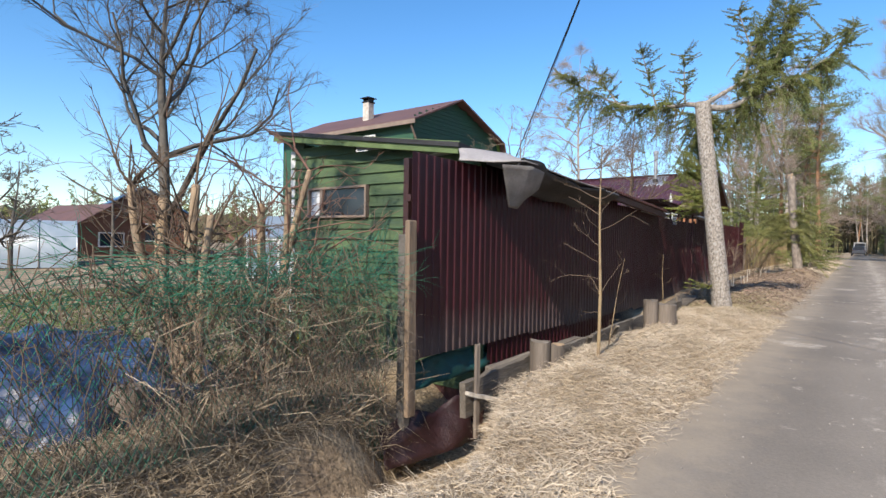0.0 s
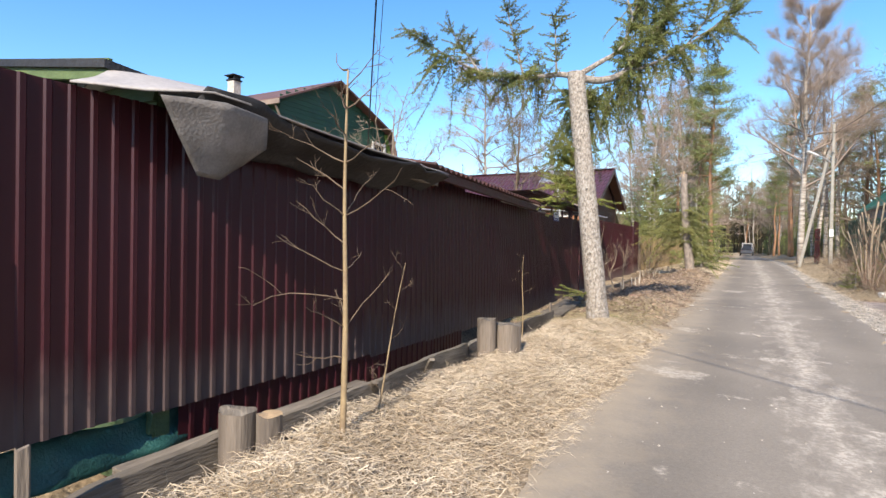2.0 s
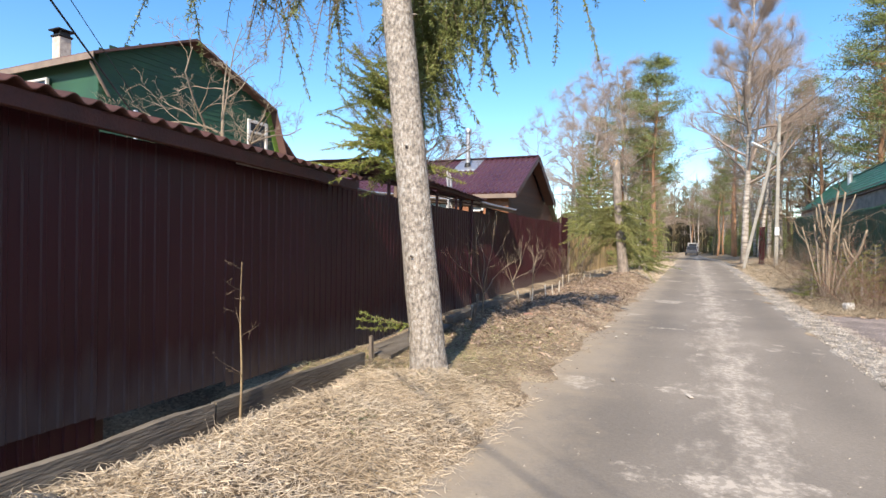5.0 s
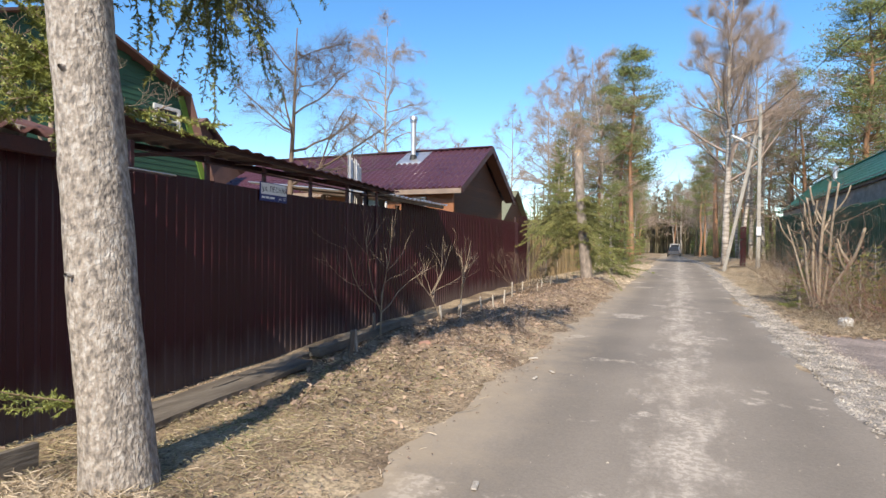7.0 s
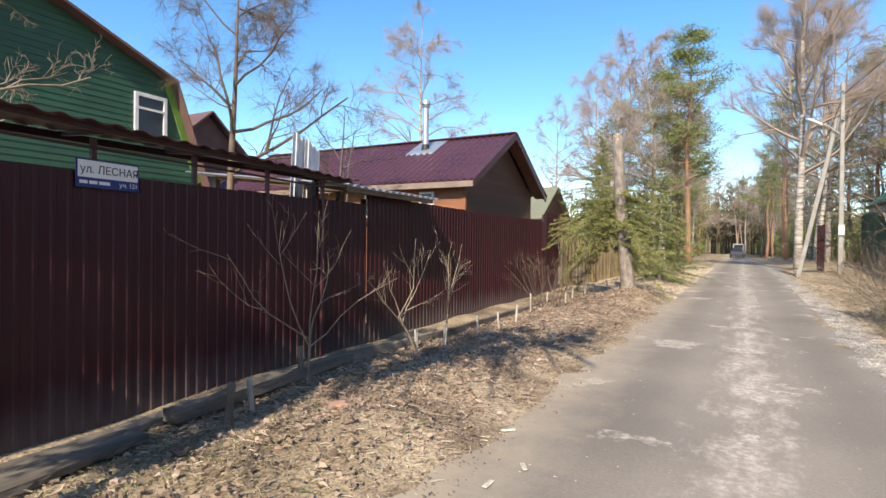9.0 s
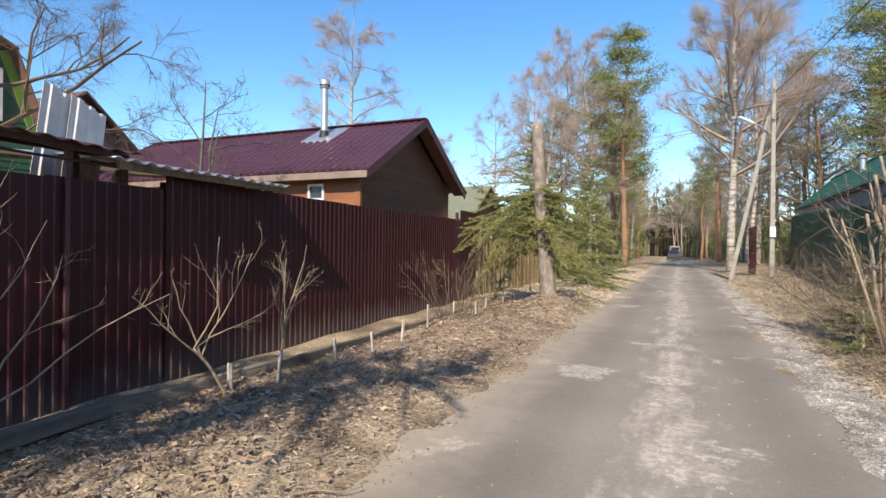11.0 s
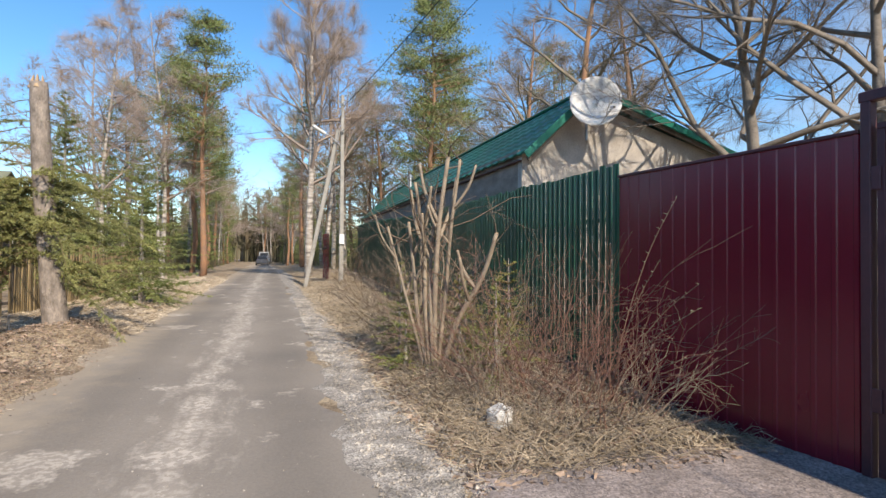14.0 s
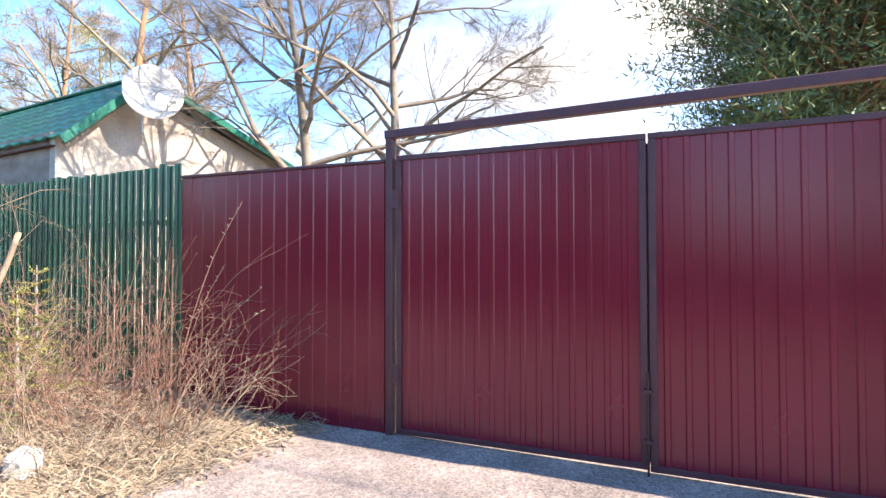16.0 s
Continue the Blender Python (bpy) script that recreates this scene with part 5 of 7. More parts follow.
rp = thing("red_fence_panel", 3.75, 41.5, 0.15, 0, "dark red sheet fence panel beside the poles", "fence panel")
ob = new("sheet", sheet_mesh("sheet", 1.7, 2.3, 0.12, 0.014, 0.03, MAROON))
ob.parent = rp
ob.matrix_basis = pose(-0.1, -0.2, 0.1, 0, 0, 4)
box_part("rail", (-0.24, -0.2, 1.7), (-0.20, 1.5, 1.75), DARK_RAIL, rp)
ob = box_part("white_block", (-0.10, -0.085, -0.02), (0.10, 0.085, 0.19), PALE_BLOCK, None, 0.03)
ob.matrix_basis = pose(3.10, 20.78, gz(3.10, 20.78) + .01, 6, -8, 30)
tagged(ob, "white broken concrete block lying in dry grass", "block")

# ---- wooden picket fence beyond the brown fence ----
wf = thing("wooden_fence", -4.1, 27.8, 0, 0, "old yellowish wooden picket fence", "fence")
me = bpy.data.meshes.new("picket")
pm = bmesh.new()
add_box(pm, (-0.012, -0.035, 0.05), (0.012, 0.035, 1.75), 0.004)
pm.to_mesh(me)
pm.free()
me.materials.append(PICKET_WOOD)
for i in range(112):
    y = i * 0.105
    if rnd.random() < 0.05:
        continue
    ob = new("picket", me)
    ob.parent = wf
    ob.matrix_basis = pose(0.045 * y + rnd.uniform(-.01, .01), y, rnd.uniform(-0.02, 0.06), rnd.uniform(-2, 2), rnd.uniform(-1, 1), 0)
for z in (0.5, 1.4):
    beam_part("rail", (-0.03, 0, z), (-0.03 + 0.53, 11.8, z), 0.04, 0.07, WEATHERED, wf)
for y in np.arange(0.2, 12, 2.4):
    tubes("post", [(-0.08 + 0.045 * y, y, -0.1, -0.08 + 0.045 * y, y, 1.7, 0.06, 0.055)], WEATHERED, wf, 8)


# ---- trees ----
def limb(points, r0, r1, sub=4):
    """Smooth tapered limb through points: segments and a sampler."""
    pts = [Vector(p) for p in points]
    path = []
    for i in range(len(pts) - 1):
        a, b, c, d = pts[max(i - 1, 0)], pts[i], pts[i + 1], pts[min(i + 2, len(pts) - 1)]
        for k in range(sub):
            t = k / sub
            path.append(0.5 * ((2 * b) + (c - a) * t + (2 * a - 5 * b + 4 * c - d) * t * t + (3 * b - a - 3 * c + d) * t ** 3))
    path.append(pts[-1])
    n = len(path) - 1
    return [(*path[i], *path[i + 1], r0 + (r1 - r0) * i / n, r0 + (r1 - r0) * (i + 1) / n) for i in range(n)], path


def bough(at, way, length, twigs, droop=0.10, side=0.5, gap=0.05, lift_tip=0.0):
    """A flat spruce spray: a spine with short side twigs on both hands of it."""
    p, d = Vector(at), Vector(way).normalized()
    n = max(3, int(length / gap))
    for i in range(n):
        t = i / n
        d = (d + Vector((rnd.gauss(0, .04), rnd.gauss(0, .04), -droop * (1 - t) + lift_tip * t + rnd.gauss(0, .03)))).normalized()
        q = p + d * (length / n)
        twigs.append((*p, *q, 0.006 * (1 - t) + 0.0022, 0.006 * (1 - t) + 0.0019))
        s = d.cross(Vector((0, 0, 1)))
        if s.length < 0.1:
            s = Vector((rnd.gauss(0, 1), rnd.gauss(0, 1), 0))
        s.normalize()
        for sg in (-1, 1):
            if rnd.random() < 0.85:
                ln = side * (0.25 + 0.75 * (1 - t)) * rnd.uniform(0.35, 1.0) * min(1, t * 6 + 0.3) * 0.55
                e = p + (s * sg + d * rnd.uniform(0.4, 1.1) + Vector((0, 0, rnd.uniform(-.55, .15)))).normalized() * ln
                twigs.append((*p, *e, 0.003, 0.0015))
                if ln > .10:
                    mid = p.lerp(e, rnd.uniform(.4, .7))
                    for w in (-1, 1):
                        twigs.append((*mid, *(mid + (d * rnd.uniform(.3, 1) * .6 + s * sg * .5 + Vector((rnd.gauss(0, .3), rnd.gauss(0, .3), rnd.uniform(-.5, .2) * w))).normalized() * ln * rnd.uniform(.3, .55)), 0.002, 0.0012))
        p = q


def foliage(name, twigs, parent, per_metre=150, length=0.020, width=0.006, material=None, wood=None, bark=None, spread=0.85):
    v, f = needle_cover(twigs, per_metre, length, width, spread)
    obj(name, v, f, material or NEEDLE, parent, False)
    if wood:
        tubes(wood, [q for q in twigs if q[6] > .0032], bark or NEEDLE_DRY, parent, 3)


def trimmed_spruce():
    th = thing("spruce_tree", -2.10, 11.57, 0, 0, "old spruce sawn off above two bare limbs", "tree")
    O = Vector(th.location)
    base, top = Vector((-2.05, 11.57, -0.15)), Vector((-2.50, 11.47, 4.10))
    n, k = 26, 60
    v, f = [], []
    for j in range(k + 1):
        t = j / k
        c = base.lerp(top, t) - O
        r = 0.168 - 0.03 * t + 0.075 * math.exp(-t * 22)
        for i in range(n):
            a = 2 * math.pi * i / n
            e = 1 + 0.05 * noise.noise(Vector((math.cos(a) * 1.6, math.sin(a) * 1.6, t * 9))) + 0.09 * math.exp(-t * 22) * math.sin(a * 5 + 1) + 0.03 * noise.noise(Vector((math.cos(a) * 6, math.sin(a) * 6, t * 50)))
            v.append((c.x + r * e * math.cos(a), c.y + r * e * math.sin(a), c.z))
    for j in range(k):
        for i in range(n):
            f.append((j * n + i, j * n + (i + 1) % n, (j + 1) * n + (i + 1) % n, (j + 1) * n + i))
    obj("trunk", v, f, SPRUCE_BARK, th, True)
    c = top - O
    obj("cut_top", [v[k * n + i] for i in range(n)] + [(c.x, c.y, c.z + 0.02)], [(i, (i + 1) % n, n) for i in range(n)], CUT_WOOD, th)
    knots = []
    for _ in range(9):
        t = rnd.uniform(0.15, 0.97)
        a = rnd.uniform(0, 6.283)
        p = base.lerp(top, t) - O
        r = 0.185 - 0.04 * t
        d = Vector((math.cos(a), math.sin(a), 0.1))
        knots.append((*(p + d * r * 0.9), *(p + d * (r + rnd.uniform(0.008, 0.03))), rnd.uniform(0.012, 0.03), rnd.uniform(0.006, 0.015)))
    tubes("knot_bark", knots, SPRUCE_BARK, th, 7)
    tp = top - O
    left = [tp + Vector(q) for q in ((0, 0, -.06), (-.28, -.11, -.02), (-.75, -.33, -.08), (-1.4, -.70, .02), (-2.1, -1.1, .42))]
    ra = [tp + Vector(q) for q in ((0.05, 0, -.08), (.32, .24, -.10), (.62, .50, .04), (.86, .72, .42), (1.08, .92, .8), (1.22, 1.02, 1.25), (1.3, 1.1, 1.75))]
    rb = [tp + Vector(q) for q in ((0.05, 0.03, -.03), (.32, .22, .18), (.62, .48, .46), (.75, .62, 1.0), (.95, .75, 1.5))]
    back = [tp + Vector(q) for q in ((0, .05, -.22), (.0, .45, -.16), (-.12, 1.0, -.12), (-.32, 1.6, -.02), (-.5, 2.1, .16))]
    rc = [ra[2], ra[2] + Vector((.4, .3, .18)), ra[2] + Vector((.9, .6, .5)), ra[2] + Vector((1.45, 1.0, 1.0))]
    wood, twigs, dry = [], [], []
    for pts, r0, r1 in ((left, 0.055, 0.010), (ra, 0.07, 0.010), (rb, 0.05, 0.010), (rc, 0.035, 0.010), (back, 0.032, 0.008)):
        s, path = limb(pts, r0, r1)
        wood += s
        m = len(path)
        for i in range(2, m):
            t = i / m
            along = (path[min(i + 1, m - 1)] - path[i - 1]).normalized()
            cross = along.cross(Vector((0, 0, 1)))
            cross = cross.normalized() if cross.length > .05 else Vector((1, 0, 0))
            if t < (0.30 if pts is not left else 0.2):
                continue
            for _ in range(rnd.randint(1, 8)):
                sg = rnd.choice((-1, 1))
                w = cross * sg * rnd.uniform(.3, 1) + along * rnd.uniform(-.2, 1.2) + Vector((0, 0, rnd.uniform(-.9, .75)))
                bough(path[i] + along * rnd.uniform(-.08, .08), w, rnd.uniform(.2, 1.0), twigs, droop=rnd.uniform(.02, .2), side=0.42, gap=0.05)
            for _ in range(rnd.choice((0, 0, 1, 3))):
                bough(path[i], Vector((rnd.gauss(0, .5), rnd.gauss(0, .5), -1)), rnd.uniform(.4, 1.5), twigs if rnd.random() < .6 or pts is not left else dry, droop=.02, side=.22, gap=.06)
        bough(path[-1], (path[-1] - path[-3]), 0.6, twigs, droop=0, side=.35, lift_tip=.1)
    for q, d, ln in ((left[2], (-.25, -.1, 1), 1.1), (left[1], (-.05, 0, 1), .95), (left[3], (-.5, -.2, .8), .8), (ra[5], (0.05, 0, 1), .9), (rc[2], (.5, .3, .8), .9), (rb[3], (-.3, -.2, 1), .8), (rc[3], (.4, .3, .7), .7)):
        s, path = limb([q, q + Vector(d) * ln * .5, q + Vector(d) * ln], 0.02, 0.006)
        wood += s
        for i in range(2, len(path)):
            for _ in range(4):
                bough(path[i], Vector((rnd.gauss(0, 1), rnd.gauss(0, 1), .5)), rnd.uniform(.18, .40), twigs, droop=.0, side=.26, lift_tip=.06)
    for _ in range(20):
        q = ra[2].lerp(rc[2], rnd.random()) if rnd.random() < .6 else ra[3].lerp(rb[4], rnd.random())
        bough(q, Vector((rnd.gauss(0, .25), rnd.gauss(0, .25), -1)), rnd.uniform(.6, 1.55), twigs, droop=.02, side=.3, gap=.055)
    for i in range(48):
        q = back[1].lerp(back[4], rnd.random()) if i % 2 else ra[1].lerp(ra[3], rnd.random()) + Vector((rnd.uniform(-.5, .1), rnd.uniform(.1, .5), 0))
        bough(q + Vector((0, 0, rnd.uniform(-.35, 0))), Vector((rnd.gauss(-.05, .25), rnd.gauss(.05, .22), -1)), rnd.uniform(1.0, 1.6) if i % 2 else rnd.uniform(.5, 1.1), twigs, droop=.02, side=.5, gap=.06)
    for _ in range(16):
        q = left[1].lerp(left[3], rnd.random())
        bough(q, Vector((rnd.gauss(0, .3), rnd.gauss(0, .3), -1)), rnd.uniform(.7, 1.5), dry, droop=.02, side=.3, gap=.05)
    tubes("limb_wood", wood, SPRUCE_BARK, th, 8)
    foliage("foliage", twigs, th, 190, 0.030, 0.011, NEEDLE, "twig_mass")
    tubes("dead_twig_mass", dry, NEEDLE_DRY, th, 3, "bare drooping dead twigs")
    foliage("sparse_foliage", dry, th, 28, 0.022, 0.007, NEEDLE)
    low = []
    for d in ((-1, -.55, .12), (-.9, -.9, .3), (-.8, -.3, -.05)):
        bough(Vector((-0.13, -0.1, 0.56)), d, .52, low, droop=.03, side=.34, lift_tip=.05)
    for _ in range(50):
        z = rnd.uniform(2.0, 2.95)
        d = Vector((rnd.uniform(-1, -.35), rnd.uniform(-.75, .55), rnd.uniform(-.25, .8)))
        bough(Vector((-0.10 - .105 * z, 0.0, z)), d, rnd.uniform(.40, .88), low, droop=.03, side=.42, lift_tip=.04)
    for d in ((.5, 1, -.2), (.9, .9, .0), (.2, 1, .1)):
        bough(Vector((-0.2, 0.1, 2.1)), d, .6, low, droop=.03, side=.34, lift_tip=.05)
    foliage("low_bough", low, th, 260, 0.026, 0.007, YOUNG_NEEDLE, "low_twig")
    return th


def conifer(name, x, y, h, r, label, density=1.0, skirt=0.1, wob=0.0, z0=0.0, trunk_r=None, needle=(60, 0.05, 0.018), tip_up=0.05, group="", leaf=None):
    """A spruce: a trunk, whorls of drooping boughs."""
    th = thing(name, x, y, z0, rnd.uniform(0, 360), label, "tree", group)
    tr = trunk_r or h * 0.012 + 0.02
    pipe("trunk", [(wob * i / 10, 0, h * i / 10, wob * (i + 1) / 10, 0, h * (i + 1) / 10, tr * (1 - i / 10.5), tr * (1 - (i + 1) / 10.5)) for i in range(10)], SPRUCE_BARK, th, 9)
    twigs = []
    z = h * skirt
    while z < h * 0.98:
        t = (z - h * skirt) / (h * (1 - skirt))
        ln = max(0.12, r * (1 - t) ** 0.8)
        for _ in range(max(3, int(6 * density))):
            a = rnd.uniform(0, 6.283)
            bough((wob * z / h, 0, z), (math.cos(a), math.sin(a), rnd.uniform(-.35, .1) + t * .7), ln * rnd.uniform(.6, 1.1), twigs, droop=.035, side=ln * .5, gap=max(.07, ln * .09), lift_tip=tip_up)
        z += max(.10, h * 0.028) / density ** .5
    foliage("foliage", twigs, th, needle[0], needle[1], needle[2], leaf or NEEDLE, "twig_mass")
    return th


def pine(name, x, y, h, label, crown=0.5, width=2.6, z0=0.0, clumps=170, group="", bark=None, big=1.0, leaf=None):
    """A pine: a bare tapering trunk, limbs, and needle tufts in an uneven crown."""
    th = thing(name, x, y, z0, rnd.uniform(0, 360), label, "tree", group)
    r = 0.011 * h + 0.04
    tr = [(0.12 * math.sin(i * .9), 0.1 * math.cos(i * 1.3), h * i / 12, 0.12 * math.sin((i + 1) * .9), 0.1 * math.cos((i + 1) * 1.3), h * (i + 1) / 12, r * (1 - i / 13), r * (1 - (i + 1) / 13)) for i in range(12)]
    pipe("trunk", tr, bark or PINE_BARK, th, 9)
    limbs, tips = [], []
    for _ in range(int(clumps / 3)):
        t = rnd.random() ** .85
        z = h * (1 - crown + crown * t)
        a = rnd.uniform(0, 6.283)
        w = width * (0.35 + 0.75 * math.sin(math.pi * min(1, .25 + .72 * t))) * rnd.uniform(.45, 1.05)
        p = Vector((0, 0, z))
        d = Vector((math.cos(a), math.sin(a), rnd.uniform(-.05, .5)))
        q = p + d * w * .5
        e = q + (d + Vector((rnd.gauss(0, .3), rnd.gauss(0, .3), .12))) * w * .5
        limbs += [(*p, *q, .035, .022), (*q, *e, .022, .008)]
        for c in (q.lerp(e, .35), q.lerp(e, .7), e):
            tips.append((c, rnd.uniform(.28, .62) * big))
    tubes("limb_wood", limbs, bark or PINE_BARK, th, 5)
    B, W = [], []
    for c, s in tips:
        n = int(95 * s)
        o = rng.normal(size=(n, 3)) * np.array([s, s, s * .42]) * .55
        B.append(np.array(c)[None] + o)
        w = o * .6 + rng.normal(size=(n, 3)) * .5 + np.array([0, 0, .35])
        W.append(w / np.linalg.norm(w, axis=1, keepdims=True))
    B, W = np.concatenate(B), np.concatenate(W)
    v, f = needles(B, W, 0.20 * (0.6 + .8 * rng.random((len(B), 1))), 0.05)
    obj("crown", v, f, leaf or PINE_NEEDLE, th, False)
    return th


def bare_tree(name, x, y, h, label, trunk=0.45, r=0.12, spread=36, depth=3, kids=(4, 6), bark=None, twig=None, z0=0.0, droop=0.0, lift=0.05, count=9, reach=0.45, lean=(0, 0), group="", wobble=.13, rmin=0.004, shrink=.6, start=.25, top=True, haze=0, haze_len=.6):
    """A leafless tree: a trunk, limbs, and a crown of fine twigs."""
    th = thing(name, x, y, z0, 0, label, "tree", group)
    tr = []
    n = 9
    p, d = Vector((0, 0, -.15)), Vector((lean[0], lean[1], 1)).normalized()
    path = [p.copy()]
    for i in range(n):
        d = (d + Vector((rnd.gauss(0, .035), rnd.gauss(0, .035), .02))).normalized()
        q = p + d * ((h if top else h * trunk * 1.3) / n)
        a, b = r * (1 - .9 * i / n), r * (1 - .9 * (i + 1) / n)
        tr.append((*p, *q, a, b))
        path.append(q.copy())
        p = q
    pipe("trunk", tr, bark or TWIG_GREY, th, 9)
    tw = []
    for i in range(count):
        t = trunk + (0.97 - trunk) * (i + rnd.random()) / count if top else rnd.uniform(.75, 1)
        k = min(int(t * n), n - 1)
        at = path[k].lerp(path[k + 1], t * n - k)
        a = i * 2.4 + rnd.uniform(-.5, .5)
        up = rnd.uniform(.35, .95)
        grow(at, (math.cos(a), math.sin(a), up), h * reach * (1.15 - .75 * (t - trunk) / (1 - trunk + .01)) * rnd.uniform(.75, 1.1) if top else h * reach * rnd.uniform(.8, 1.1), max(rmin * 2, r * (1 - .85 * t) * .7), depth, tw, spread, kids, droop, wobble, shrink, 5, lift, rmin, start)
    tubes("crown", tw, twig or bark or TWIG_GREY, th, 3)
    if haze:
        s = np.array([q for q in tw if q[7] < rmin * 1.6])
        idx = np.repeat(np.arange(len(s)), haze)
        a = s[idx, 3:6] + (s[idx, :3] - s[idx, 3:6]) * rng.random((len(idx), 1))
        d = (s[idx, 3:6] - s[idx, :3]) / np.maximum(np.linalg.norm(s[idx, 3:6] - s[idx, :3], axis=1, keepdims=True), 1e-6)
        d = d + rng.normal(size=d.shape) * .55 + np.array([0, 0, -.35 if droop else .1])
        v, f = needles(a, d / np.linalg.norm(d, axis=1, keepdims=True), haze_len * (.5 + rng.random((len(idx), 1))), rmin * .75)
        obj("fine_twig", v, f, twig or bark or TWIG_GREY, th)
    return th


def shrub(name, x, y, stems, h, label, material, z0=None, spreadr=0.25, r=0.012, depth=1, kids=(2, 4), category="shrub", lean=0.35, group="", wob=.12, rmin=.0018, spread=38, droop=0, cut=False):
    th = thing(name, x, y, gz(x, y) - 0.03 if z0 is None else z0, 0, label, category, group)
    mass = []
    for _ in range(stems):
        a = rnd.uniform(0, 6.283)
        q = spreadr * rnd.random() ** .5
        out = []
        grow((q * math.cos(a), q * math.sin(a), 0), (math.cos(a) * lean * rnd.random(), math.sin(a) * lean * rnd.random(), 1), h * rnd.uniform(.6, 1.05), r * rnd.uniform(.6, 1.2), depth, out, spread, kids, droop, wob, .5, 5, .02, rmin, .35)
        if stems > 15:
            mass += out
        else:
            tubes("stem", out, material, th, 5 if r > .01 else 4)
    if mass:
        tubes("stem_mass", mass, material, th, 4)["kind"] = "stuff"
    return th


trimmed_spruce()
rnd.seed(404)

# ---- at the first corner: pruned shrubs, a dark bare tree, net fence ----
def pruned_tree(x, y, stems, label, name="pruned_tree", bark=None, shoot=None, shoots=9, group="pruned trees by the net fence", fork=False):
    """Thick stems sawn off at head height, with thin shoots from the cuts."""
    th = thing(name, x, y, gz(x, y) - 0.1, 0, label, "tree", group)
    for (dx, dy, hgt, rr) in stems:
        tip = Vector((dx, dy, hgt))
        j = [rnd.uniform(-.07, .07) for _ in range(4)]
        s, path = limb([(dx * .12, dy * .12, 0), (dx * .42 + j[0], dy * .42 + j[1], hgt * .38), (dx * .72 + j[2], dy * .72 + j[3], hgt * .7), tip], rr, rr * .72, 4)
        pipe("stem", s, bark or PRUNED, th, 8)
        tubes("cut_end", [(*tip, *(tip + Vector((0, 0, .012))), rr * .7, rr * .6), (*(tip + Vector((0, 0, .012))), *(tip + Vector((0, 0, .013))), rr * .6, 0.001)], CUT_WOOD, th, 8)
        if fork:
            for _ in range(2):
                k = rnd.randint(5, 9)
                a = rnd.uniform(0, 6.283)
                e = path[k] + Vector((math.cos(a) * .28, math.sin(a) * .28, rnd.uniform(.45, .9)))
                q, _p = limb([path[k], path[k].lerp(e, .5) + Vector((math.cos(a), math.sin(a), 0)) * .05, e], rr * .7, rr * .5, 4)
                pipe("fork", q, bark or PRUNED, th, 7)
                tubes("cut_end", [(*e, *(e + Vector((0, 0, .01))), rr * .5, rr * .42), (*(e + Vector((0, 0, .01))), *(e + Vector((0, 0, .011))), rr * .42, .001)], CUT_WOOD, th, 7)
        out = []
        for _ in range(shoots):
            at = path[rnd.randint(4, len(path) - 1)]
            grow(at, (rnd.gauss(0, .6), rnd.gauss(0, .6), .55), rnd.uniform(.35, 1.2), rnd.uniform(.005, .013), 2, out, 42, (1, 3), .02, .22, .6, 4, .02, .0022)
        tubes("shoot_mass", out, shoot or TWIG_RED, th, 4)
    return th


pruned_tree(-4.25, 2.30, ((-.50, -.02, 1.80, .06), (-.30, .10, 1.6, .055), (-.10, .05, 1.9, .05), (.05, .1, 1.65, .04), (-.7, -.2, 1.9, .045), (-.2, -.15, 1.3, .04)), "pruned multi-stem tree behind a green net", shoots=15, shoot=TWIG)
pruned_tree(-4.35, 2.95, ((.0, .02, 1.80, .05), (.22, .15, 1.95, .04), (-.15, -.1, 1.5, .04), (.45, .2, 2.1, .035)), "pruned tree with sawn stems behind a green net", shoots=15)
rnd.seed(12)
bare_tree("garden_tree", -5.25, 2.55, 4.6, "dark spreading leafless fruit tree", trunk=.42, r=.085, spread=40, depth=3, kids=(4, 6), bark=TWIG_GREY, count=14, reach=.42, z0=-.3, lift=.10, rmin=.003, wobble=.19, haze=2, haze_len=.22)
bare_tree("garden_tree", -6.9, 0.7, 3.6, "leafless fruit tree with grey twigs", trunk=.35, r=.05, depth=3, kids=(3, 5), count=8, reach=.42, z0=-.3, bark=TWIG_GREY)
shrub("bramble", -5.3, 3.9, 9, 1.9, "bare tangled shrub before the shed window", TWIG, depth=2, spreadr=.35, r=.010, lean=.5, kids=(3, 4))


